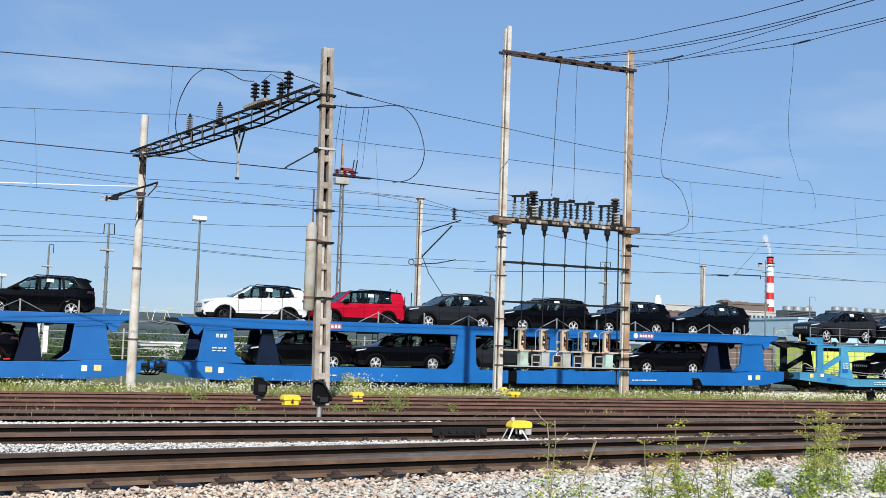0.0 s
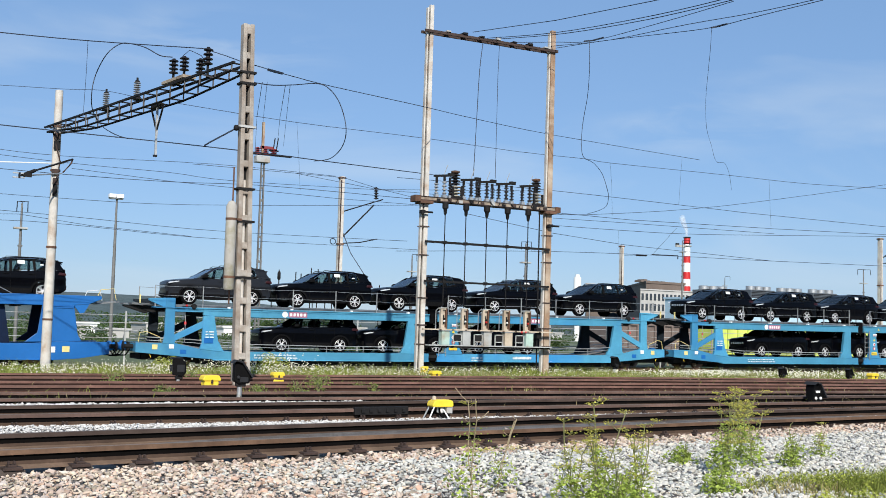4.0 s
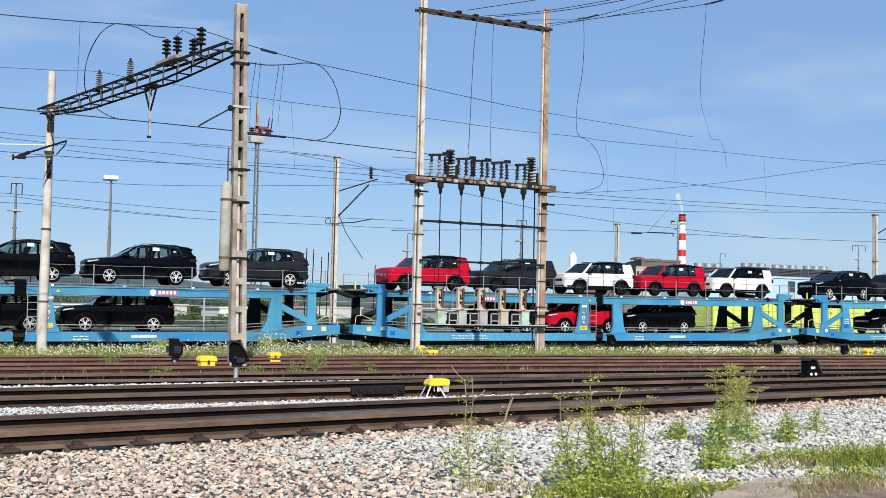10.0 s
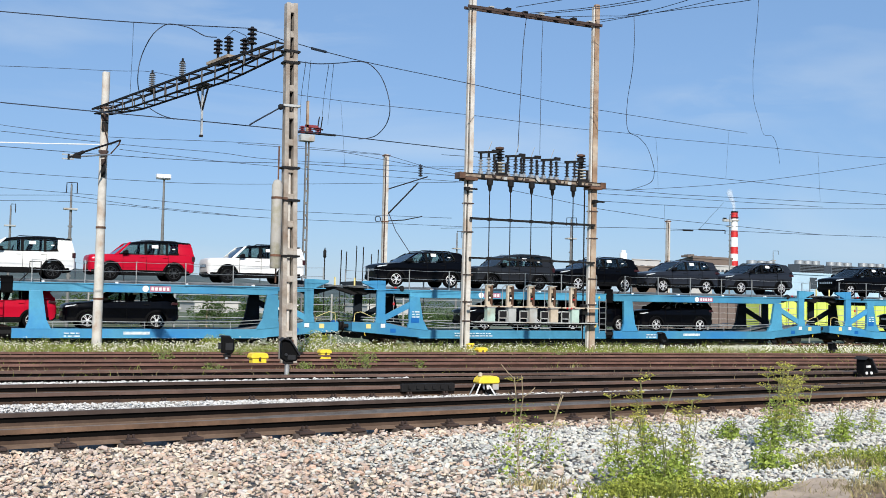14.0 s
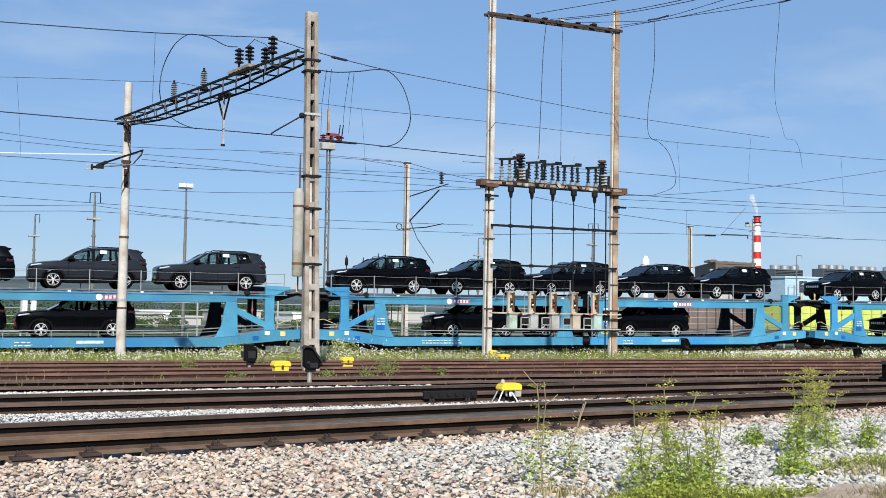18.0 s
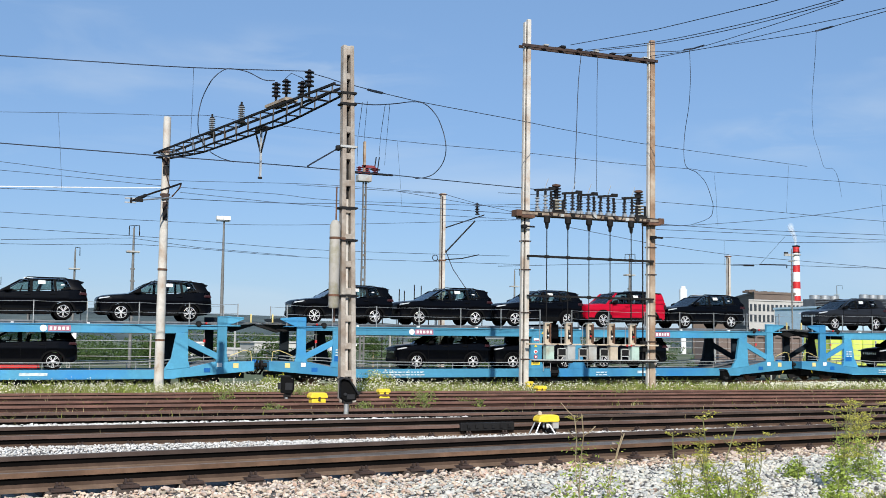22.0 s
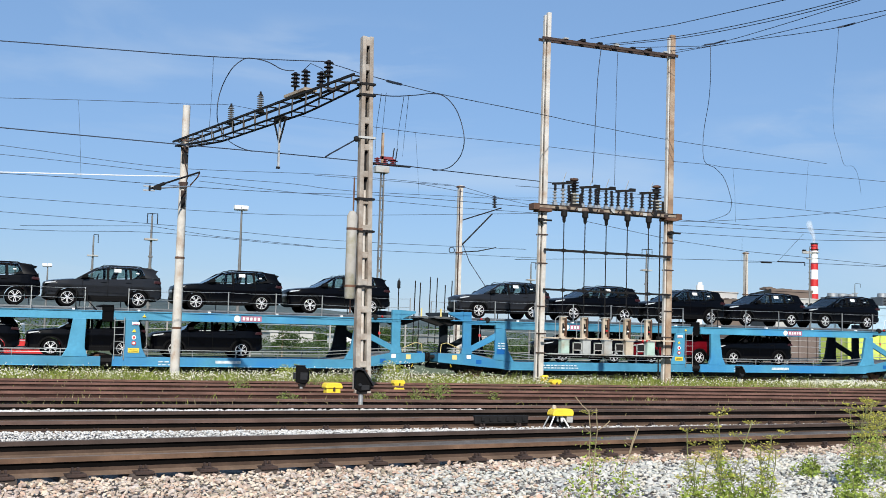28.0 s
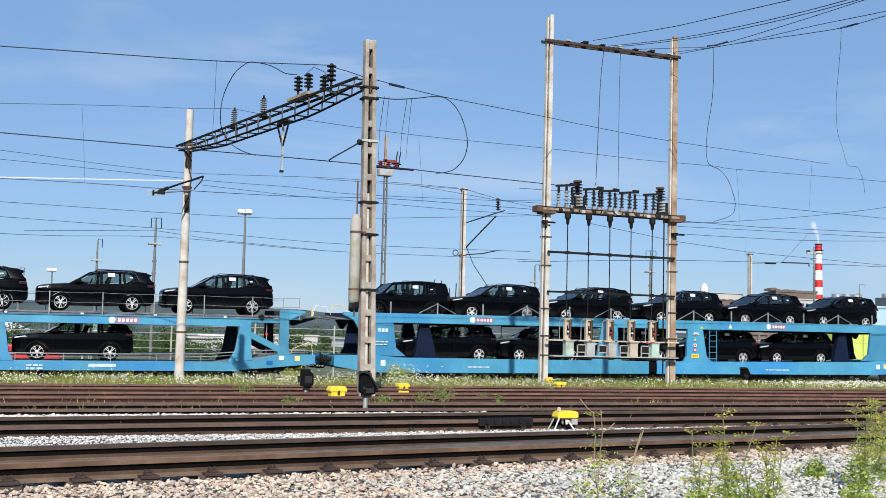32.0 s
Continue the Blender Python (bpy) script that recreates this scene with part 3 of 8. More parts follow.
        m.prism([(1.20, .95), (1.34, .95), (1.50, 1.32), (1.42, 1.34)], y - .30, y + .30).box(1.44, 1.51, y - .11, y + .11, 1.34, 1.46)
    m.prism([(-.95, 1.0), (-.40, 1.0), (-.36, 1.10), (-.55, 1.17), (-.9, 1.10)], -.70, .70)
    m.line([(-.22 + .06 * math.sin(k * math.pi / 6), -.36 + .18 * math.cos(k * math.pi / 6), 1.14 + .17 * math.sin(k * math.pi / 6)) for k in range(13)], .018, 5)
    part("seats", m, M_SEAT, cabin, "dark cloth seats", fix=True)
    for s in (-1, 1):
        for poly in d["windows"]:
            if s < 0:
                part("side_window", flush(Mb(), s, poly, -.012, .008), M_GLASS, cabin, fix=True)
        if s > 0:
            a, _, c = d["windows"]
            part("far_window", flush(Mb(), s, [a[0], a[1], c[1], c[2], a[2], a[3]], -.014, .008), M_GLASS, cabin, fix=True)
        m = Mb()
        w3 = d["windows"]
        for a, b in ((w3[0], w3[1]), (w3[1], w3[2])):
            flush(m, s, [(a[1][0] - .012, 1.08), (b[0][0] + .012, 1.08), (b[3][0] + .012, b[3][1] + .02), (a[2][0] - .012, a[2][1] + .02)], .002)
        flush(m, s, [(w3[0][0][0] - .06, 1.085), (w3[2][1][0] + .06, w3[2][1][1] - .09), (w3[2][1][0] + .03, w3[2][1][1]), (w3[2][0][0], w3[2][0][1] + .005), (w3[0][0][0] - .02, 1.125)], .003)
        part("window_surround", m, M_CLAD, cabin, fix=True)
        if s == -1:
            x0, z0 = w3[1][0][0] + .20, 1.37
            sheet = flush(Mb(), s, [(x0, z0), (x0 + .26, z0), (x0 + .26, z0 + .13), (x0, z0 + .13)], .004, .010)
            part("paper_sheet", sheet, M_WHITE, cabin, "white paper sheet on the glass", fix=True)
            part("sticker", flush(Mb(), s, [(1.20, 1.33), (1.32, 1.33), (1.32, 1.37), (1.20, 1.37)], .004, .010), M_WHITE, cabin)
        if kind == "suv" and s < 0:
            top = [(w3[0][0][0] - .06, 1.12), (-.22, 1.475), (.12, 1.56), (.95, 1.58), (1.40, 1.53), (1.53, 1.28)]
            part("window_trim", Mb().line([(x, s * (side_y(z) + .004), z) for x, z in top], .011 if trim is None else .008, 4), trim or M_CHROME, cabin)
        m = Mb().prism([(-.84, 1.10), (-.62, 1.11), (-.60, 1.24), (-.70, 1.26), (-.82, 1.20)], s * .90, s * 1.05).box(-.74, -.66, *both(s, .80, .92), 1.08, 1.14)
        part("mirror", m, M_CLAD, body, bevel=.025, fix=True)
        rz = d["roof"][3][1]
        pts = [(-.1, s * (d["roof_w"] - .07), rz - .055), (0, s * (d["roof_w"] - .07), rz + .012), (1.35, s * (d["roof_w"] - .085), rz + .002), (1.5, s * (d["roof_w"] - .09), rz - .06)]
        part("roof_rail", Mb().line(pts, .015, 5), M_CLAD, cabin)
        for hx in (-.12, .80) if s < 0 else ():
            part("door_handle", Mb().box(hx, hx + .20, s * .885, s * .925, .965, .995), M_CLAD if mt is P_BLACK else mt, body, bevel=.008)
        for wx in d["wheel_x"] if s < 0 else ():
            n = 14
            w = along(d["width"], wx)
            sharp = 1.0 if kind == "suv" else 1.06
            m = Mb()
            outer, inner = [], []
            for k in range(n + 1):
                a = math.pi * k / n
                flat_top = sharp if .25 < k / n < .75 else 1.0
                outer.append((wx + (ra + .062) * math.cos(a), (ra + .055) * math.sin(a) * flat_top + r - .03))
                inner.append((wx + (ra - .014) * math.cos(a), (ra - .014) * math.sin(a) + r - .03))
            m.prism(outer + inner[::-1], s * (w - .05), s * (w + .016))
            part("wheel_arch", m, M_CLAD, body, fix=True)
        lowx = d["wheel_x"]
        s > 0 or part("sill_cladding", Mb().prism([(lowx[0] + ra + .03, .235), (lowx[1] - ra - .03, .245), (lowx[1] - ra - .06, .40), (lowx[0] + ra + .06, .385)], s * .86, s * .918), M_CLAD, body, bevel=.015, fix=True)
        if kind == "suv":
            m = Mb().prism([(-2.165, .84), (-1.80, .905), (-1.74, .955), (-2.13, .905)], s * .56, s * .858)
            k = Mb().prism([(1.86, .98), (2.165, .965), (2.135, 1.065), (1.90, 1.085)], s * .58, s * .868)
        else:
            m = Mb().lathe(((.105, -.03), (.105, .0), (.08, .02)), 16, at=(-2.085, 0, 0), axis="z")
            m.v = [(-2.085 - (p[2]), s * .60 + p[1], .88 + (p[0] + 2.085)) for p in m.v]
            k = Mb().box(2.0, 2.135, *both(s, .60, .872), .86, 1.07)
        part("headlight", m, M_LAMPC, body, bevel=.01, fix=True)
        part("taillight", k, M_LAMPR, body, bevel=.015, fix=True)
        if s > 0:
            continue
        part("door_seam", Mb().box(-.800, -.790, s * .893, s * .909, .40, 1.06).box(.140, .150, s * .893, s * .911, .40, 1.08).box(1.03, 1.04, s * .893, s * .908, .74, 1.10), M_CLAD, body)
    f = end_f
    part("grille", Mb().box(f - .015, f + .06, -.50, .50, .66, .80), M_CLAD, body, bevel=.02)
    m = Mb()
    for k in range(7):
        m.box(f - .022, f - .010, -.47 + k * .14, -.385 + k * .14, .68, .78)
    m.box(f - .012, f - .006, -.48, .48, .70, .715)
    part("grille_insert", m, M_CHROME, body, "chrome slotted grille insert")
    part("front_bumper", Mb().prism([(f - .01, .36), (f + .16, .25), (f + .30, .24), (f + .14, .50), (f + .01, .54)], -.66, .66), M_CLAD, body, bevel=.02, fix=True)
    part("rear_bumper", Mb().prism([(end_r - .01, .42), (end_r - .2, .28), (end_r - .3, .27), (end_r - .26, .54), (end_r + .005, .58)], -.74, .74), M_CLAD, body, bevel=.02, fix=True)
    if kind == "suv":
        part("spoiler", Mb().prism([(1.80, 1.545), (2.06, 1.490), (2.06, 1.465), (1.92, 1.46)], -.58, .58), mt, cabin, fix=True, bevel=.010)
    for name, (lo, hi) in (("windscreen", d["screen"]), ("rear_window", d["back"])):
        q = [(lo[0], -lo[2], lo[1]), (lo[0], lo[2], lo[1]), (hi[0], hi[2], hi[1]), (hi[0], -hi[2], hi[1])]
        o = -.01 if name == "windscreen" else .01
        q += [(x - o, y, z - .008) for x, y, z in q]
        part(name, Mb().add(q, [(0, 1, 2, 3), (7, 6, 5, 4), (0, 4, 5, 1), (1, 5, 6, 2), (2, 6, 7, 3), (3, 7, 4, 0)]), M_GLASS, cabin, fix=True)
    tyre, rim = wheel_meshes(r, dark_rims)
    for wx in d["wheel_x"]:
        for s in (-1, 1):
            w = part("wheel", tyre, None, car)
            w.matrix_basis = pose(wx, s * .785, r, 0, 0, 0 if s < 0 else 180)
            part("rim", rim, None, w)
    if kind == "boxy" and dark_rims:
        car.scale = (.965, 1.0, .955)
    return car


# ---- wagons ----
HALF_WIDTH = 1.4


def logo(m_parent, x, z):
    y = -HALF_WIDTH - .012
    part("logo_disc", Mb().lathe(((.125, 0), (.125, .008)), 20, at=(x, y - .004, z), axis="y"), M_WHITE, m_parent, fix=True)
    part("logo_panel", Mb().box(x + .16, x + .98, y, y + .01, z - .11, z + .11), M_PINK, m_parent, "faded red and white print")
    m = Mb()
    for k in range(5):
        m.box(x + .22 + k * .15, x + .31 + k * .15, y - .006, y - .001, z - .06, z + .06)
    part("logo_print", m, M_WHITE, m_parent)


def rail_posts(w, x0, x1, step, z, h, name, skip=()):
    """Side railing of posts and two thin cables on each side of a deck."""
    for s in (-1, 1):
        n = max(2, int(round((x1 - x0) / step)))
        far = Mb()
        for i in range(n + 1):
            x = x0 + (x1 - x0) * i / n
            m = Mb() if s < 0 else far
            m.box(x - .017, x + .017, *both(s, HALF_WIDTH - .06, HALF_WIDTH - .015), z, z + h)
            if s < 0:
                part(name + "_post", m, M_GALV, w)
        if s > 0:
            tagged(part(name + "_posts", far, M_GALV, w), kind="stuff")
        for k, zz in enumerate((h * .55, h * .97)):
            pts = [(x0 + (x1 - x0) * i / (4 * n), s * (HALF_WIDTH - .04), z + zz - .025 * math.sin(math.pi * (i % 4) / 4)) for i in range(4 * n + 1)]
            part(name + "_cable", Mb().line(pts, .008, 4), M_GALV, w)


def end_gear(w, e, mt, x_end, z):
    """Buffers, coupling and brake gear at one end; e is -1 or 1."""
    for s in (-1, 1):
        part("buffer", Mb().lathe(((.09, 0), (.09, .36), (.20, .37), (.20, .41)), 14).mesh("buffer", 40), M_DARK, w).matrix_basis = pose(x_end, s * .86, z, 0, 90 * e, 0)
    part("coupling", Mb().tube((x_end, 0, z), (x_end + e * .62, 0, z - .03), .16, 14), mt, w, "blue coupling tube", smooth=40)
    part("coupling_collar", Mb().tube((x_end + e * .22, 0, z), (x_end + e * .34, 0, z), .21, 14), mt, w, smooth=40)
    part("drawbar", Mb().box(min(x_end - e * .4, x_end + e * .1), max(x_end - e * .4, x_end + e * .1), -.3, .3, z - .2, z + .16), M_DARK, w, bevel=.02)
    for k in (-1, 1):
        pts = [(x_end, k * .45, z - .1), (x_end + e * .2, k * .45, z - .36), (x_end + e * .5, k * .4, z - .38), (x_end + e * .66, k * .35, z - .15)]
        part("brake_hose", Mb().line(pts, .025, 6), M_BLACKRUB, w)


def axle(w, x, r=.37):
    ax = part("axle", Mb().tube((x, -.78, r), (x, .78, r), .08, 10), M_DARK, w, smooth=40)
    for s in (-1, 1):
        part("wheel", Mb().lathe(((.10, -.07), (.30, -.045), (r, -.06), (r, .06), (r + .03, .065), (r + .03, .085)), 26, at=(x, s * .76, r), axis="y"), M_RUST, ax, smooth=40, fix=True)
        part("axle_box", Mb().box(x - .16, x + .16, *both(s, .88, 1.08), r - .12, r + .16), M_DARK, w, bevel=.02)
        m = Mb()
        for k in range(4):
            m.box(x - .55 + .09 * k, x + .55 - .09 * k, *both(s, .93, 1.05), r + .16 + .022 * k, r + .18 + .022 * k)
        part("leaf_spring", m, M_DARK, w)
    part("brake_gear", Mb().box(x - .85, x + .85, -.55, .55, r + .08, r + .20).box(x - .62, x - .46, -.82, .82, r - .18, r + .22).box(x + .46, x + .62, -.82, .82, r - .18, r + .22)
         .box(x - .80, x - .66, -.5, -.35, r - .24, r + .1).box(x + .66, x + .80, -.5, -.35, r - .24, r + .1), M_DARK, w, bevel=.01)


def signs(w, x, z, wide=.42):
    y = -HALF_WIDTH - .045
    part("yellow_plate", Mb().box(x, x + wide, y, y + .012, z, z + .17), M_ORANGE, w, "yellow plate with dark lines")
    for k in range(2):
        part("plate_line", Mb().box(x + .05, x + wide - .05, y - .005, y - .001, z + .045 + .05 * k, z + .062 + .05 * k), M_DARK, w)
    for k, mt in enumerate((M_RED, M_WHITE)):
        cz = z + .36 + .22 * k
        part("round_sign", Mb().lathe(((.085, 0), (.085, .01)), 18, at=(x + wide / 2, y, cz), axis="y"), mt, w, fix=True)
        part("sign_mark", Mb().lathe(((.05, 0), (.05, .008)), 12, at=(x + wide / 2, y - .007, cz), axis="y"), M_WHITE if k == 0 else M_RED, w, fix=True)
    part("warning_triangle", Mb().prism([(x + .13, z + .78), (x + wide - .13, z + .78), (x + wide / 2, z + .90)], y, y + .01), M_YELLOW, w, fix=True)
    part("warning_triangle", Mb().prism([(x + .50, z + 1.36), (x + .64, z + 1.36), (x + .57, z + 1.47)], y, y + .01), M_YELLOW, w, fix=True)
    part("white_label", Mb().box(x + .12, x + wide - .02, y, y + .01, z + 1.05, z + 1.17), M_WHITE, w)
    part("label_mark", Mb().box(x + .14, x + wide - .04, y - .005, y - .001, z + 1.06, z + 1.10), M_PINK, w)


def writing(w, x, z, rows, width, mt):
    y = -HALF_WIDTH - .05
    rnd = random.Random(int(x * 100) + rows)
    for k in range(rows):
        xx, m = x, Mb()
        while xx < x + width - .1:
            l = rnd.uniform(.06, .22)
            m.box(xx, min(xx + l, x + width), y, y + .006, z - k * .11, z - k * .11 + .05)
            xx += l + .05
        part("lettering", m, mt, w)


def wagon_lattice(label, flip=1):
    """Two-section open car wagon with lattice ends."""
    w = thing("car_wagon", label, "railway wagon", group="wagons of the train")
    Y = HALF_WIDTH
    for s in (-1, 1):
        # far side takes the shaded copy of the frame blue
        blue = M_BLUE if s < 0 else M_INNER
        for e in (-1, 1):
            x = lambda v: e * v
            # sill: low in the middle, raised over the end axle
            a = .28 if e == -flip else .15
            sill = [(x(a), .34), (x(9.9), .34), (x(11.2), .44), (x(13.0), .60), (x(13.0), .98), (x(11.4), .96), (x(10.4), .74), (x(9.2), .66), (x(a), .66)]
            part("side_sill", Mb().prism(sill, *both(s, Y - .12, Y)), M_BLUE, w, fix=True, bevel=.012)
            part("sill_flange", Mb().prism([(x(a), .30), (x(9.9), .30), (x(9.9), .345), (x(a), .345)], *both(s, Y - .20, Y + .03)), M_BLUE, w, fix=True)
            beam = [(x(a), 2.06), (x(9.85), 2.06), (x(10.35), 2.10), (x(10.35), 2.36), (x(a), 2.36)]
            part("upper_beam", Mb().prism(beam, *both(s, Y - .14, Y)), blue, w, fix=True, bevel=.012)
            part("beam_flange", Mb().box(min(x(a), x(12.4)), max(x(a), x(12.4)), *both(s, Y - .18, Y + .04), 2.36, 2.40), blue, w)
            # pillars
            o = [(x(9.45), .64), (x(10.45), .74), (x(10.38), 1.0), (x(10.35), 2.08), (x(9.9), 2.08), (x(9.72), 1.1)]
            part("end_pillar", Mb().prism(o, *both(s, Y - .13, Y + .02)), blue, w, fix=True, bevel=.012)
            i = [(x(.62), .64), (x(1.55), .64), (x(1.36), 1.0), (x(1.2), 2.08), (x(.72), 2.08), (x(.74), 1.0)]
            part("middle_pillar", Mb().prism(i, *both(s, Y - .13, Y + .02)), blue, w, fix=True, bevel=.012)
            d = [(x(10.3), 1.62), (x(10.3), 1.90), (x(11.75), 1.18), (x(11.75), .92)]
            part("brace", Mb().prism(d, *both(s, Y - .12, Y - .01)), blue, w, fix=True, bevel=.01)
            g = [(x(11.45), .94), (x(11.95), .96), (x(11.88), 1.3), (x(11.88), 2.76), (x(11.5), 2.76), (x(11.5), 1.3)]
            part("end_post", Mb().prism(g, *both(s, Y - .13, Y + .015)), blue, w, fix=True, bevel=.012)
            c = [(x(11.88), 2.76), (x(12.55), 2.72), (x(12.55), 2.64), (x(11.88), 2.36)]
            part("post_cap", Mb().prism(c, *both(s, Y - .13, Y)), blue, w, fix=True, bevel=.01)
            part("end_beam", Mb().box(min(x(10.35), x(11.5)), max(x(10.35), x(11.5)), *both(s, Y - .12, Y - .01), 2.22, 2.36), blue, w, bevel=.008)
            # pipe rail along the lower deck, rising towards the end
            pts = [(x(.9), s * (Y - .03), .70), (x(1.0), s * (Y - .03), .93), (x(5.0), s * (Y - .03), .92), (x(8.5), s * (Y - .03), .96), (x(10.8), s * (Y - .03), 1.12), (x(12.6), s * (Y - .03), 1.2)]
            part("lower_rail", Mb().line(pts, .021, 6), M_GALV, w)
            pts = [(p[0], p[1], p[2] - .12) for p in pts[1:]]
            part("lower_rail", Mb().line(pts, .014, 5), M_GALV, w)
            far = Mb()
            for k in range(6):
                xx = 1.6 + k * 1.7
                m = Mb() if s < 0 else far
                m.tube((x(xx), s * (Y - .03), .64), (x(xx), s * (Y - .03), .93 + .03 * max(0, k - 3)), .016, 6)
                if s < 0:
                    part("rail_stub", m, M_GALV, w)
            if s > 0:
                tagged(part("rail_stubs", far, M_GALV, w), kind="stuff")
            # yellow end handrail
            pts = [(x(12.0), s * (Y - .05), 1.0), (x(12.05), s * (Y - .05), 1.2), (x(12.6), s * (Y - .05), 1.42), (x(12.85), s * (Y - .05), 1.36), (x(12.9), s * (Y - .05), .98)]
            part("handrail", Mb().line(pts, .014, 6), M_PALEYELLOW if s < 0 else M_GALV, w, "pale yellow bent handrail" if s < 0 else "")
            part("end_plate", Mb().box(min(x(12.15), x(12.36)), max(x(12.15), x(12.36)), *both(s, Y, Y + .012), .72, .91), M_PALEYELLOW, w)
            part("end_plate", Mb().box(min(x(11.5), x(11.7)), max(x(11.5), x(11.7)), *both(s, Y + .016, Y + .026), .76, .92), M_WHITE, w)
            part("tie_plate", Mb().box(min(x(11.0), x(11.25)), max(x(11.0), x(11.25)), *both(s, Y, Y + .012), .55, .72), M_DBLUE, w)
    for e in (-1, 1):
        x = lambda v: e * v
        a = .28 if e == -flip else .15
        # decks with wheel troughs
        for s in (-1, 1):
            part("upper_deck", Mb().box(min(x(a), x(11.6)), max(x(a), x(11.6)), *both(s, .38, 1.26), 2.46, 2.52).box(min(x(a), x(11.6)), max(x(a), x(11.6)), *both(s, .42, 1.22), 2.37, 2.46), M_DECK, w)
            part("lower_deck", Mb().prism([(x(a), .56), (x(9.2), .56), (x(11.2), .88), (x(12.9), .92), (x(12.9), .97), (x(11.2), .94), (x(9.2), .62), (x(a), .62)], *both(s, .36, 1.27)), M_DECK, w, fix=True)
            part("deck_ramp", Mb().prism([(x(11.6), 2.46), (x(13.15), 2.49), (x(13.15), 2.54), (x(11.6), 2.52)], *both(s, .42, 1.2)), M_DECK, w, fix=True)
            part("ramp_skirt", Mb().prism([(x(11.7), 2.36), (x(12.2), 2.14), (x(13.1), 2.42), (x(13.1), 2.47)], *both(s, .5, .9)), M_DARK, w, fix=True)
        m, m2 = Mb(), Mb()
        for k in range(7):
            xx = 1.2 + k * 1.75
            m.box(min(x(xx), x(xx + .12)), max(x(xx), x(xx + .12)), -1.27, 1.27, 2.22, 2.36)
            m2.box(min(x(xx), x(xx + .12)), max(x(xx), x(xx + .12)), -1.27, 1.27, .42, .555)
        tagged(part("deck_framing", m, M_DARK, w), kind="stuff")
        tagged(part("floor_framing", m2, M_DARK, w), kind="stuff")
        for k in range(4):
            xx = 1.2 + k * 2.7
            part("lashing_stud", Mb().box(x(xx) - .05, x(xx) + .05, *both(-1, Y - .10, Y + .03), 2.40, 2.46), M_WHITE, w)
        part("end_crossbeam", Mb().box(min(x(11.55), x(11.85)), max(x(11.55), x(11.85)), -1.27, 1.27, .62, .92), M_BLUE, w, bevel=.01)
        part("end_crossbeam", Mb().box(min(x(12.75), x(12.98)), max(x(12.75), x(12.98)), -1.27, 1.27, .62, .95), M_BLUE, w, bevel=.01)
        part("deck_stop", Mb().box(x(12.86) - .025, x(12.86) + .025, -1.26, -1.20, 2.52, 2.86), M_PALEYELLOW, w, "pale yellow upright deck stop")
        part("beam_knuckle", Mb().lathe(((.09, -.10), (.12, -.04), (.12, .04), (.09, .10)), 12, at=(x(10.75), -Y + .02, 2.44), axis="y").box(x(10.98) - .25, x(10.98) + .25, -Y - .01, -Y + .05, 2.36, 2.43), M_DARK, w, fix=True)
        part("tail_lamp", Mb().lathe(((.035, -.03), (.045, .03)), 12, at=(x(11.05), -Y - .03, 2.47), axis="y"), M_RED, w, "small red lamp", fix=True)
        part("brake_tag", Mb().box(x(11.02) - .045, x(11.02) + .045, -1.2, -1.18, 1.72, 1.83), M_RED, w, "small red tag")
        part("brake_rod", Mb().tube((x(11.02), -1.19, 1.0), (x(11.02), -1.19, 2.36), .012, 5), M_GALV, w)
        axle(w, x(11.0))
        end_gear(w, e, M_DBLUE, x(12.98), .82)
        part("brake_lever", Mb().bar((x(12.4), -Y - .03, .40), (x(12.45), -Y - .03, .52), .022), M_YELLOW, w, "small yellow brake lever")
        part("brake_gear", Mb().box(min(x(9.9), x(12.7)), max(x(9.9), x(12.7)), -.95, .95, .30, .52), M_DARK, w, bevel=.03)
        part("air_tank", Mb().tube((x(8.2), -.9, .24), (x(9.4), -.9, .24), .14, 12), M_DARK, w, smooth=40)
        rail_posts(w, min(x(.8), x(12.3)), max(x(.8), x(12.3)), 1.95, 2.40, .86, "railing")
        logo(w, -6.9 if e < 0 else 5.0, 2.215)
    axle(w, -.07)
    part("underframe", Mb().box(-9.8, 9.8, -1.0, 1.0, .08, .33), M_DARK, w, bevel=.02)
    x0, x1 = min(-.28 * flip, .15 * flip), max(-.28 * flip, .15 * flip)
    part("upper_joint", Mb().box(x0, x1, -Y + .06, Y - .06, 1.98, 2.62), M_BLACKRUB, w, "black joint between the two halves", bevel=.03)
    part("lower_joint", Mb().box(x0, x1, -Y + .06, Y - .06, .34, .72), M_BLACKRUB, w, "black joint between the two halves", bevel=.03)
    part("joint_arm", Mb().box(-.5, .4, -Y + .02, -Y + .1, .46, .60), M_DARK, w)
    # ladder beside the joint
    for xx in (-.68 * flip, -.32 * flip):
        part("ladder_rail", Mb().tube((xx, -Y - .05, .55), (xx, -Y - .05, 2.15), .018, 6), M_GALV, w)
    for k in range(6):
        part("ladder_rung", Mb().tube((-.68 * flip, -Y - .05, .72 + k * .26), (-.32 * flip, -Y - .05, .72 + k * .26), .014, 6), M_GALV, w)
    part("hoop", Mb().line([(x * flip, -Y + .03, z) for x, z in ((.35, 2.4), (.72, 2.78), (.72, 3.16), (1.12, 3.16), (1.12, 2.4))], .02, 6), M_DARK, w, smooth=60)
    signs(w, -1.26 if flip > 0 else .84, .82)
    writing(w, -10.25, 1.42, 3, .34, M_PRINT)
    part("data_plate", Mb().box(-10.3, -9.92, -Y - .034, -Y - .022, .98, 1.2), M_DBLUE, w)
    writing(w, -8.2, .50, 2, 1.9, M_PRINT)
    writing(w, 2.0, .46, 2, .7, M_PRINT)
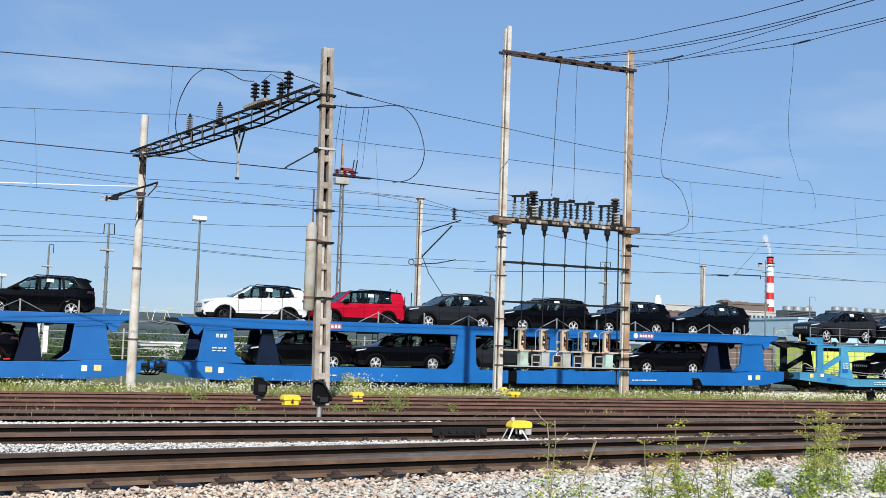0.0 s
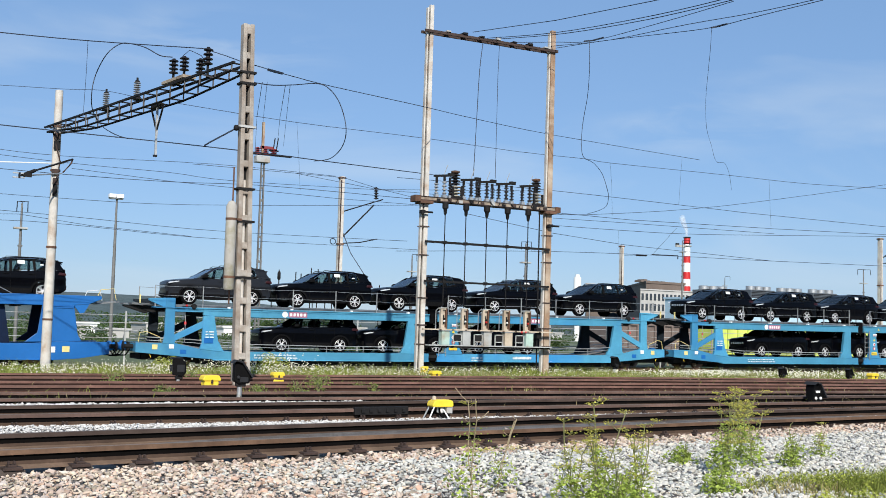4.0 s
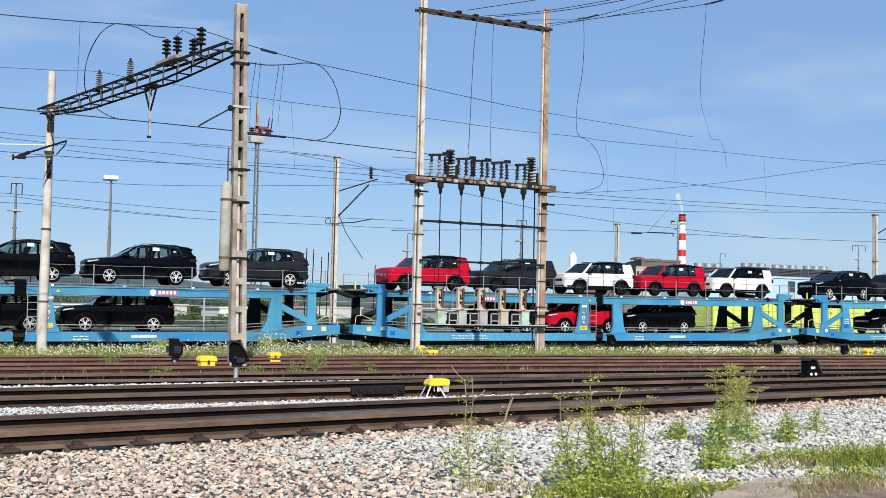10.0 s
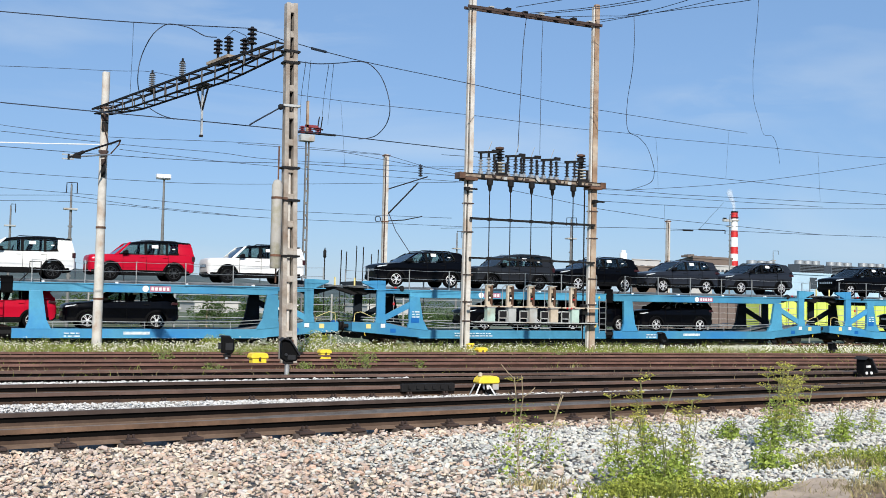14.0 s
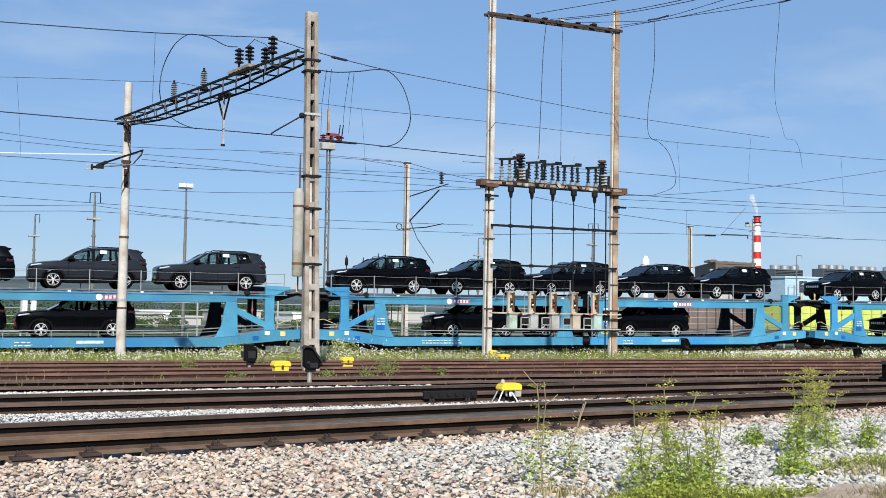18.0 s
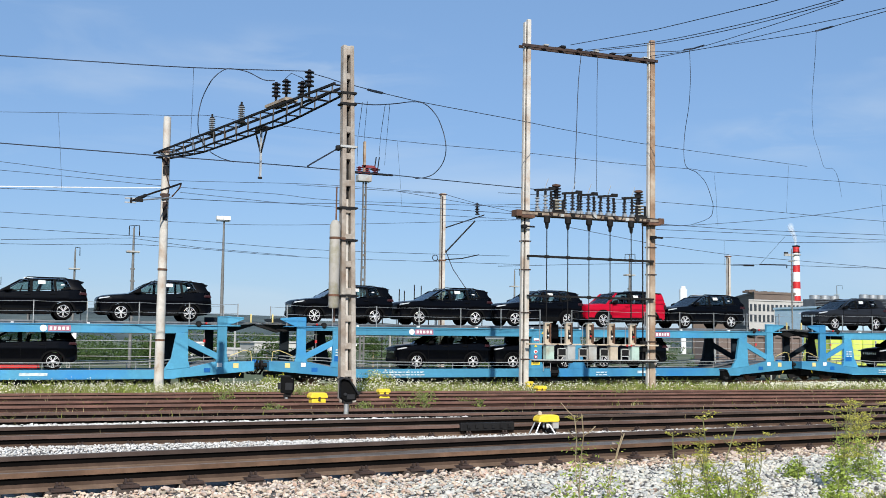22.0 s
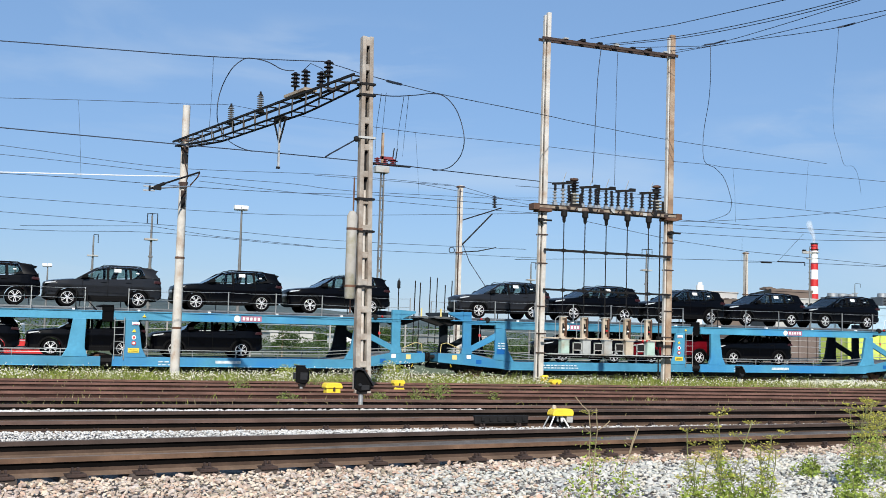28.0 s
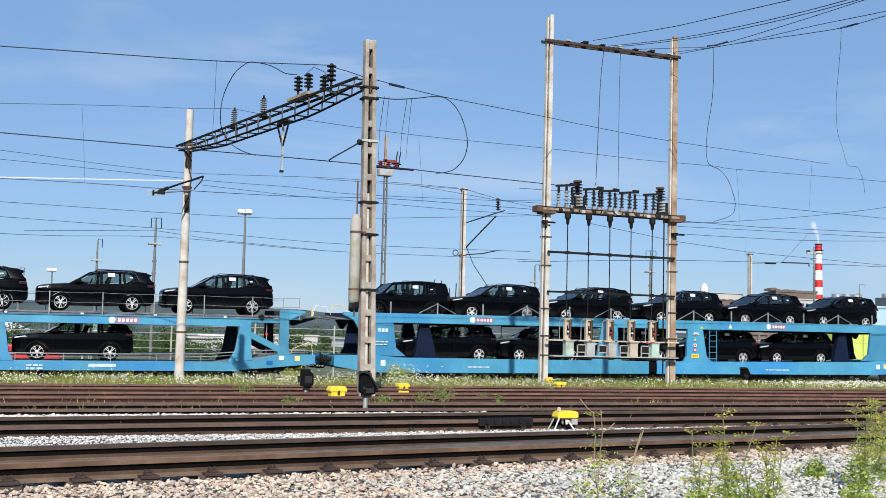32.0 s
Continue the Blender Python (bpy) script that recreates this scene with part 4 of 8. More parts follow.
    part("data_plate", Mb().box(4.2, 5.2, -Y - .014, -Y - .002, .44, .55), M_PRINT, w)
    return w


def wagon_panel(label, mt):
    """Long two-section car wagon with closed side panels."""
    w = thing("car_wagon", label, "railway wagon", group="wagons of the train")
    Y = HALF_WIDTH
    for s in (-1, 1):
        # far side takes the navy that has the shade in it
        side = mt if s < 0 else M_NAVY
        for e in (-1, 1):
            x = lambda v: e * v
            sill = [(x(.22), .27), (x(13.0), .27), (x(14.0), .34), (x(15.1), .52), (x(15.1), .98), (x(13.2), .98), (x(12.2), .90), (x(.22), .84)]
            part("side_sill", Mb().prism(sill, *both(s, Y - .12, Y)), mt, w, fix=True, bevel=.012)
            beam = [(x(.3), 2.34), (x(13.4), 2.34), (x(14.3), 2.42), (x(14.75), 2.62), (x(14.75), 2.74), (x(.3), 2.74)]
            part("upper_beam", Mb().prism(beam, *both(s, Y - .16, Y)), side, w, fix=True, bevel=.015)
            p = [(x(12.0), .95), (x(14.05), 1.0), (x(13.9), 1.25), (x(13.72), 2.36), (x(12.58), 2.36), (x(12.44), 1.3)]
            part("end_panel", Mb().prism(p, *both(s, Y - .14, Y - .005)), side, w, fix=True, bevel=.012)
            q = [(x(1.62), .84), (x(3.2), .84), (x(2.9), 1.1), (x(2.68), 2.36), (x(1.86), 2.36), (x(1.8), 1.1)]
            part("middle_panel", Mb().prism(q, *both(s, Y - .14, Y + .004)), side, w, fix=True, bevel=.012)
            for zz in (2.24, 2.30):
                part("panel_rib", Mb().box(min(x(12.6), x(13.7)), max(x(12.6), x(13.7)), *both(s, Y - .005, Y + .02), zz, zz + .025), side, w)
            part("end_plate", Mb().box(min(x(13.35), x(13.62)), max(x(13.35), x(13.62)), *both(s, Y, Y + .012), .58, .80), M_PALEYELLOW, w)
            part("tie_plate", Mb().box(min(x(12.9), x(13.1)), max(x(12.9), x(13.1)), *both(s, Y, Y + .012), .56, .78), M_WHITE, w)
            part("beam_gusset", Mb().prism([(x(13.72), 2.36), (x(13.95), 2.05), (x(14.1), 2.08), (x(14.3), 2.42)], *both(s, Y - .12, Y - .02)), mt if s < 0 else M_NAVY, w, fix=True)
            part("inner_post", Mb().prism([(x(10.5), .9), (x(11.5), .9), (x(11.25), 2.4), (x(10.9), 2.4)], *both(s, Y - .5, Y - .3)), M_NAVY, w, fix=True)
            for k in range(6):
                xx = x(2.2 + k * 2.1)
                part("lashing_mast", Mb().box(xx - .025, xx + .025, *both(s, Y - .07, Y - .02), 2.74, 3.22), M_GALV, w)
                if k % 2 == 0:
                    part("lashing_strap", Mb().line([(xx - .85, s * (Y - .05), 2.76), (xx, s * (Y - .05), 3.18), (xx + .85, s * (Y - .05), 2.76)], .016, 4), M_GALV, w)
    for e in (-1, 1):
        x = lambda v: e * v
        for s in (-1, 1):
            part("upper_deck", Mb().box(min(x(.25), x(14.6)), max(x(.25), x(14.6)), *both(s, .38, 1.24), 2.44, 2.52), M_DECK, w)
            part("lower_deck", Mb().box(min(x(.2), x(15.0)), max(x(.2), x(15.0)), *both(s, .36, 1.27), .62, .70), M_DECK, w)
            part("deck_ramp", Mb().prism([(x(14.6), 2.42), (x(15.45), 2.52), (x(15.45), 2.58), (x(14.6), 2.48)], *both(s, .42, 1.2)), M_DECK, w, fix=True)
            pts = [(x(14.6), s * (Y - .05), 2.74), (x(14.7), s * (Y - .05), 2.98), (x(15.2), s * (Y - .05), 3.04), (x(15.3), s * (Y - .05), 2.6)]
            part("handrail", Mb().line(pts, .015, 6), M_PALEYELLOW if s < 0 else M_WHITE, w, "yellow bent handrail" if s < 0 else "")
        m = Mb()
        for k in range(8):
            xx = .9 + k * 1.8
            m.box(min(x(xx), x(xx + .12)), max(x(xx), x(xx + .12)), -1.25, 1.25, 2.28, 2.41)
        tagged(part("deck_framing", m, M_DARK, w), kind="stuff")
        part("end_crossbeam", Mb().box(min(x(14.8), x(15.08)), max(x(14.8), x(15.08)), -1.27, 1.27, .56, .95), mt, w, bevel=.01)
        axle(w, x(12.4))
        end_gear(w, e, M_DBLUE, x(15.08), .80)
        logo(w, -9.0 if e < 0 else 6.4, 2.54)
    axle(w, 0.0)
    part("underframe", Mb().box(-11.6, 11.6, -1.0, 1.0, .06, .265), M_DARK, w, bevel=.02)
    part("upper_joint", Mb().box(-.30, .30, -Y + .05, Y - .05, 2.20, 2.66), M_BLACKRUB, w, "black joint between the two halves", bevel=.03)
    part("lower_joint", Mb().box(-.30, .30, -Y + .05, Y - .05, .34, .78), M_BLACKRUB, w, "black joint between the two halves", bevel=.03)
    for xx in (3.02, 3.42):
        part("ladder_rail", Mb().tube((xx, -Y - .03, .86), (xx, -Y - .03, 2.3), .018, 6), mt, w)
    for k in range(5):
        part("ladder_rung", Mb().tube((3.02, -Y - .03, 1.0 + k * .27), (3.42, -Y - .03, 1.0 + k * .27), .014, 6), mt, w)
    signs(w, 2.03, 1.02, .40)
    writing(w, -13.4, 1.52, 2, .62, M_PRINT)
    for k in range(3):
        part("load_mark", Mb().box(-13.25 + k * .16, -13.13 + k * .16, -Y - .012, -Y - .002, 1.96, 2.10), M_PRINT, w)
    writing(w, -9.2, .5, 1, 1.0, M_PRINT)
    writing(w, 6.2, .46, 1, 1.4, M_PRINT)
    part("warning_triangle", Mb().prism([(4.1, 2.42), (4.32, 2.42), (4.21, 2.6)], -Y - .014, -Y - .004), M_WHITE, w, fix=True)
    return w


PITCH = 26.605
JOINT = 52.50
LONG = 31.2
FIRST_LONG = JOINT - (PITCH + LONG) / 2 - .2
LAST_LONG = JOINT + 7 * PITCH + (PITCH + LONG) / 2
moving = []          # (thing, distance along the train, height over the rail)

light_label = "light blue two-deck car wagon with lattice ends"
LATTICE = {1: wagon_lattice(light_label, 1), -1: wagon_lattice(light_label, -1)}
placed = set()
for k, flip in enumerate((-1, -1, 1, 1, -1, 1, -1, 1)):
    ob = copy_thing(LATTICE[flip], Matrix()) if flip in placed else LATTICE[flip]
    placed.add(flip)
    moving.append((ob, JOINT + k * PITCH, 0.0))
deep = wagon_panel("deep blue two-deck car wagon with closed side panels", M_DBLUE)
moving.append((deep, FIRST_LONG, 0.0))
moving.append((copy_thing(deep, Matrix()), FIRST_LONG - LONG, 0.0))
pale = wagon_panel("light blue two-deck car wagon with closed side panels", M_BLUE)
moving.append((pale, LAST_LONG, 0.0))

CARS = {
    "k": build_car("suv", "new black sport utility car on the train", P_BLACK),
    "g": build_car("suv", "new graphite grey sport utility car on the train", P_GREY),
    "d": build_car("suv", "new dark grey sport utility car on the train", P_DGREY),
    "w": build_car("suv", "new white sport utility car with black roof", P_WHITE, roof=P_BLACK, dark_rims=True),
    "m": build_car("suv", "new red sport utility car on the lower deck", P_RED),
    # this car's deck shade is in its paint
    "D": build_car("suv", "new red sport utility car on the lower deck", P_DRED),
    "R": build_car("boxy", "new red boxy sport utility car with black roof", P_RED, roof=P_BLACK, dark_rims=True),
    "r": build_car("boxy", "new red boxy sport utility car with silver rims", P_RED, roof=P_BLACK),
    "G": build_car("boxy", "new graphite grey boxy sport utility car", P_GREY, dark_rims=True),
    "W": build_car("boxy", "new white boxy sport utility car with black roof", P_WHITE, roof=P_BLACK, dark_rims=True),
    "K": build_car("boxy", "new black boxy sport utility car on the train", P_BLACK, dark_rims=True),
}
used = set()


def load(letter, c, z):
    if letter in used:
        ob = copy_thing(CARS[letter], Matrix())
    else:
        ob = CARS[letter]
        used.add(letter)
    moving.append((ob, c, z))


LOADS = (
    # upper deck, places, lower deck, places
    ("gkkkk", (-9.5, -4.87, -.1, 4.8, 9.55), "kkk", (-5.5, -.83, 4.0)),
    ("kkkkg", (-9.46, -4.8, -.06, 4.72, 9.57), "kkk", (-5.41, -.8, 3.87)),
    ("RGWRW", (-9.0, -4.3, .35, 4.95, 9.6), "kmk", (-5.2, -.4, 4.25)),
    ("kGkdd", (-9.48, -4.84, -.2, 4.68, 9.5), "kkk", (-5.1, -.45, 4.3)),
    ("kkkkk", (-9.69, -4.99, -.21, 4.4, 9.16), "kkk", (-5.14, -.45, 4.1)),
    ("kkkrk", (-9.7, -5.05, -.47, 4.0, 8.5), "kkk", (-5.13, -.57, 4.05)),
    ("gkgkk", (-9.12, -4.6, -.1, 4.75, 9.4), "kkk", (-5.23, -.6, 4.0)),
    ("gkkkk", (-9.63, -4.96, -.25, 4.45, 9.15), "kDk", (-5.49, -.86, 3.7)),
)
for k, (up, ups, low, lows) in enumerate(LOADS):
    for letter, u in zip(up, ups):
        load(letter, JOINT + k * PITCH + u, 2.52)
    for letter, u in zip(low, lows):
        load(letter, JOINT + k * PITCH + u, .62)
for letters, centre, up, low, lows in (("wRgkkk", FIRST_LONG, (-11.5, -7.04, -2.6, 2.03, 6.57, 11.3), "kkgkk", (-9.5, -4.96, -.47, 4.07, 8.7)),
                                       ("Kkkkkk", LAST_LONG, (-11.9, -7.5, -2.9, 2.05, 6.75, 11.4), "kkkkk", (-9.75, -5.2, -.6, 4.0, 8.6)),
                                       ("kkkk", FIRST_LONG - LONG, (-2.8, 1.83, 6.37, 11.15), "kk", (3.9, 8.5))):
    for letter, u in zip(letters, up):
        load(letter, centre + u, 2.52)
    for letter, u in zip(low, lows):
        load(letter, centre + u, .70)


# ---- overhead line: masts, portal, wires ----
def insulator(parent, base, top, r, n, mt=None, name="insulator"):
    """A stack of ribs between two points."""
    base, top = Vector(base), Vector(top)
    length = (top - base).length
    prof = [(r * .3, 0)]
    for k in range(n):
        z = length * (k + .15) / n
        prof += [(r * .42, z), (r, z + length * .12 / n), (r * .9, z + length * .38 / n), (r * .42, z + length * .55 / n)]
    prof += [(r * .3, length)]
    ob = part(name, Mb().lathe(prof, 12), mt or M_INSUL, parent, smooth=50)
    ob.matrix_basis = Matrix.Translation(base) @ (top - base).to_track_quat("Z", "Y").to_matrix().to_4x4()
    return ob


# concrete ladder mast
MX, MY = 7.45, 23.5
mast = thing("concrete_mast", "weathered concrete overhead line mast with ladder-like openings", "mast", pose(0, 0, 0))
mz0, mz1 = -.3, 7.68
def mast_half(z):
    return .122 + .058 * (mz1 - z) / (mz1 - mz0)
def mast_x(z):
    return MX + .15 * (mz1 - z) / (mz1 - mz0)
for s in (-1, 1):
    m = Mb()
    lo, hi = mast_half(mz0), mast_half(mz1)
    a = [(MX + .15 + s * lo, mz0), (MX + .15 + s * (lo - .105), mz0), (MX + s * (hi - .085), mz1), (MX + s * hi, mz1)]
    part("chord", m.prism(a, MY - .11, MY + .11), M_CONC, mast, fix=True, bevel=.015)
part("web", Mb().prism([(MX + .06, mz0), (MX + .24, mz0), (MX + .05, mz1 - .05), (MX - .05, mz1 - .05)], MY + .06, MY + .10), M_DARK, mast)
part("cap", Mb().box(MX - mast_half(mz1) + .02, MX + mast_half(mz1) - .02, MY - .10, MY + .10, mz1 - .22, mz1 - .01), M_CONC, mast, bevel=.02)
part("cable_pipe", Mb().tube((MX + .135, MY + .01, mz0), (MX + .055, MY + .01, 4.3), .045, 10), M_WOOD, mast, "pale cable pipe inside the mast", smooth=50)
nr = 13
for k in range(nr + 1):
    z = mz0 + .25 + (mz1 - mz0 - .35) * k / nr
    h = mast_half(z)
    part("rung", Mb().box(mast_x(z) - h + .04, mast_x(z) + h - .04, MY - .09, MY + .09, z - .07, z + .07), M_CONC, mast, bevel=.02)
for z in (6.62, 6.38, 5.44, 4.1, 3.4, 2.2):
    h = mast_half(z) + .008
    c = mast_x(z)
    part("clamp", Mb().box(c - h, c + h, MY - .135, MY - .115, z - .025, z + .025).box(c - h, c + h, MY + .115, MY + .14, z - .025, z + .025)
         .box(c - h - .04, c - h, MY - .14, MY + .14, z - .02, z + .02).box(c + h, c + h + .04, MY - .14, MY + .14, z - .02, z + .02), M_GREYBOX if z == 5.44 else M_DARK, mast)
part("foot_cover", Mb().box(MX + .06, MX + .22, MY - .15, MY - .113, .16, .42).box(MX + .08, MX + .14, MY - .17, MY - .15, .2, .36), M_RUST, mast, bevel=.01)
part("strut_knob", Mb().lathe(((.03, -.06), (.06, -.03), (.06, .03), (.03, .06)), 12, at=(7.253, 23.4, 5.391)), M_DARK, mast, smooth=50)
tagged(mast, category="mast")
M_WEIGHT = material("pale_grey_weight", (0.38, 0.36, 0.325), 0.85, vary=0.1, scale=2, stain=(0.25, 0.235, 0.15), stain_amount=0.5, stain_scale=3.5)
# tension weight that hangs beside the mast
weight = thing("tension_weight", "grey cylinder weight that hangs beside the concrete mast", "weight")
wx, wz0, wz1 = 7.224, 1.926, 3.825
part("cylinder", Mb().lathe(((.09, wz0), (.115, wz0 + .03), (.115, wz1 - .12), (.07, wz1 - .02), (.02, wz1)), 18, at=(wx, 23.4, 0)), M_WEIGHT, weight, smooth=50)
part("guide_rod", Mb().tube((wx + .08, 23.6, wz0 - .3), (wx + .08, 23.6, wz1 + .75), .018, 6), M_RUST, weight)
part("strap", Mb().lathe(((.12, 0), (.12, .05)), 16, at=(wx, 23.4, wz1 - .42)), M_RUST, weight)
part("strap", Mb().lathe(((.12, 0), (.12, .05)), 16, at=(wx, 23.4, wz0 + .25)), M_RUST, weight)
part("arm", Mb().box(wx, MX, 23.36, 23.44, wz1 - .42, wz1 - .37), M_RUST, weight)

# the slim concrete mast across the tracks
LX, LY = 5.33, 34.6
slim = thing("concrete_pole", "slim pale concrete overhead line pole", "mast")
part("pole", Mb().lathe(((.145, -.5), (.138, 2.0), (.120, 5.0), (.112, 7.921)), 12, at=(LX, LY, 0)), M_WOOD, slim, smooth=50)
for z in (6.85, 5.55, 3.3, 1.2):
    part("band", Mb().lathe(((.145, z - .03), (.145, z + .03)), 12, at=(LX, LY, 0)), M_RUST, slim)
part("earth_wire", Mb().line([(LX - .14, LY - .1, 6.7), (LX - .02, LY - .17, 6.2), (LX + .10, LY - .15, 5.8), (LX + .02, LY - .18, 5.3)], .022, 5), M_CLIP, slim)
for z, h, w in ((6.55, .10, .09), (6.28, .13, .10), (5.48, .09, .12), (5.22, .10, .08), (4.95, .16, .07)):
    part("clamp_plate", Mb().box(LX - w, LX + w * .8, LY - .17, LY - .11, z - h, z + h), M_CLIP if h < .12 else M_DARK, slim, bevel=.01)
ca, cb, cc = (4.171, 33.0, 5.124), (5.705, 34.0, 5.846), (5.48, 34.4, 5.451)
part("cantilever", Mb().line([ca, (4.576, 33.2, 5.325), cb], .028, 6), M_DARK, slim)
part("cantilever", Mb().line([ca, cc], .022, 6), M_GALV, slim)
part("cantilever", Mb().line([cb, (5.663, 34.0, 5.708), (5.512, 34.4, 5.487)], .022, 6), M_RUST, slim)
for o in (-.05, .07):
    part("rod_end", Mb().box(ca[0] - .20, ca[0] + .12, ca[1] - .02, ca[1] + .02, ca[2] + o - .018, ca[2] + o + .018), M_GALV, slim)
part("rod_clamp", Mb().box(ca[0] - .05, ca[0] + .0, ca[1] - .03, ca[1] + .03, ca[2] - .07, ca[2] + .09).box(ca[0] + .08, ca[0] + .30, ca[1] - .04, ca[1] + .04, ca[2] - .02, ca[2] + .08), M_DARK, slim)
part("cantilever_insulator", Mb().tube((4.30, 33.06, 5.185), (4.576, 33.2, 5.325), .05, 8), M_DARK, slim)

# lattice beam between the two
beam_a, beam_b = Vector((7.32, 23.62, 6.82)), Vector((5.25, 34.9, 6.86))
bd = (beam_b - beam_a)
def on_beam(f, side=0.0, dz=0.0):
    n = Vector((-bd.y, bd.x, 0)).normalized()
    return beam_a + bd * f + n * side + Vector((0, 0, dz))
M_TRUSSBAR = material("worn_grey_lattice_bar", (0.10, 0.095, 0.09), 0.75, vary=0.4, scale=4, fine=40, stain=(0.05, 0.03, 0.02), stain_amount=0.5)
truss = thing("lattice_beam", "dark rusty steel lattice beam between two masts", "beam")
def depth(f):
    return -.16 - .19 * min(1, min(f, 1 - f) / .25)
NB = 15
for side in (-.17, .17):
    part("top_chord", Mb().bar(on_beam(-.01, side), on_beam(1.02, side), .05), M_DARK, truss)
    part("bottom_chord", Mb().line([on_beam(k / NB, side, depth(k / NB)) for k in range(NB + 1)], .03, 4), M_DARK, truss)
    for k in range(NB):
        f0, f1 = k / NB, (k + 1) / NB
        part("lattice_bar", Mb().bar(on_beam(f0, side), on_beam(f0, side, depth(f0)), .028), M_TRUSSBAR, truss)
        if k in (0, 1, NB - 2, NB - 1):
            part("lattice_bar", Mb().bar(on_beam(f0, side, depth(f0)), on_beam(f1, side), .026), M_TRUSSBAR, truss)
for k in range(0, NB + 1):
    part("cross_bar", Mb().bar(on_beam(k / NB, -.17), on_beam(k / NB, .17), .03), M_DARK, truss)
    part("cross_bar", Mb().bar(on_beam(k / NB, -.17, depth(k / NB)), on_beam(k / NB, .17, depth(k / NB)), .03), M_DARK, truss)
FI = (0.288, 0.237, 0.162, 0.13)
for k, f in enumerate(FI):
    p = on_beam(f, 0, (.30, .28, .08, .22)[k])
    insulator(truss, p, p + Vector((0, 0, (.38, .36, .36, .42)[k])), .115, 4)
    part("insulator_pin", Mb().tube(p + Vector((0, 0, -.27)), p, .03, 6), M_DARK, truss)
part("insulator_bracket", Mb().box(-.6, .6, -.16, .16, 0, .07), M_PALEBEAM, truss).matrix_basis = Matrix.Translation(on_beam((FI[0] + FI[1]) / 2, 0, .07)) @ pose(0, 0, 0, 0, 0, 100)
for f in (0.65, 0.473):
    p = on_beam(f, 0, .05)
    insulator(truss, p, p + Vector((0, 0, .40)), .092, 7, M_INSULG)
    part("pin", Mb().tube(p + Vector((0, 0, .40)), p + Vector((0, 0, .50)), .028, 6).box(p.x - .05, p.x + .05, p.y - .05, p.y + .05, p.z + .38, p.z + .42), M_DARK, truss)
    part("clamp", Mb().box(p.x - .07, p.x + .07, p.y - .16, p.y + .16, p.z - .07, p.z - .01), M_DARK, truss)
fh = 0.36
hang = on_beam(fh, 0, -.35)
for s in (-.22, .22):
    part("hanger_strut", Mb().bar(on_beam(fh + s * 1.6 / 11, 0, -.35), hang + Vector((0, 0, -.62)), .035), M_DARK, truss)
part("hanger_bar", Mb().bar(hang, hang + Vector((0, 0, -1.22)), .05), M_GALV, truss)
part("hanger_plate", Mb().box(-.28, .28, -.05, .05, -.03, .04), M_DARK, truss).matrix_basis = Matrix.Translation(hang) @ pose(0, 0, 0, 0, 0, 100)
part("hanger_foot", Mb().box(-.05, .04, -.04, .04, -.02, .03), M_DARK, truss).matrix_basis = Matrix.Translation(hang + Vector((0, 0, -1.24)))

# switching portal
PQ = 32.0
portal = thing("switch_portal", "tall portal of twin weathered poles with switch gear", "portal")
PL, PR = 16.12, 20.76
for cx, top, (a0, a1, b0, b1), mt in ((PL, 11.58, (-.130, -.075, -.015, .125), M_WOOD), (PR, 11.43, (-.140, -.085, -.055, .135), M_BROWNPOLE)):
    for k, (o0, o1) in enumerate(((a0, a1), (b0, b1))):
        t = top - .1 * (1 - k)
        part("pole", Mb().prism([(cx + o0 * 1.12 - .02, -.5), (cx + o1 * 1.12 - .02, -.5), (cx + o1 * .88 + .03, t), (cx + o0 * .88 + .03, t)], PQ - .07, PQ + .07), M_WOOD if k == 0 else mt, portal, fix=True, bevel=.015)
    # added dark strip: shade of the gap between the twin poles
    part("pole_web", Mb().prism([(cx + a1 - .03, -.5), (cx + b0 + .01, -.5), (cx + b0 + .04, top - .2), (cx + a1 + .01, top - .2)], PQ + .02, PQ + .05), M_DARK, portal, fix=True)
    for z in (10.72, 5.33, 4.45, 3.55, 2.2, 1.35, .75):
        part("pole_band", Mb().box(cx - .17, cx + .17, PQ - .09, PQ - .07, z - .02, z + .02).box(cx - .17, cx + .17, PQ + .07, PQ + .09, z - .02, z + .02), M_CLIP, portal)
for y0 in (-.16, .10):
    part("top_beam", Mb().box(PL - .2, PR + .2, PQ + y0, PQ + y0 + .06, 10.66, 10.75), M_CLIP, portal, bevel=.006)
    part("switch_beam", Mb().box(PL - .28, PR + .28, PQ + y0, PQ + y0 + .06, 5.29, 5.39), M_PALEBEAM, portal, bevel=.006)
    part("beam_lip", Mb().box(PL - .28, PR + .28, PQ + y0 - .03, PQ + y0 + .09, 5.39, 5.405).box(PL - .28, PR + .28, PQ + y0 - .03, PQ + y0 + .09, 5.26, 5.29), M_CLIP, portal)
for k in range(7):
    x = PL + .55 + k * .62
    part("tie_piece", Mb().box(x, x + .16, PQ - .2, PQ + .18, 10.75, 10.80 + .03 * (k % 2)), M_GREYBOX if k % 3 == 0 else M_DARK, portal, bevel=.015)
GUIDES = (3.977, 2.733)
for z, t in ((GUIDES[0], .035), (GUIDES[1], .03)):
    part("guide_bar", Mb().bar((PL, PQ - .17, z), (PR, PQ - .17, z), t * 2), M_DARK, portal)
RODS = (16.80, 17.555, 18.325, 19.105, 19.90)
BOXZ = (0.751, 1.179)
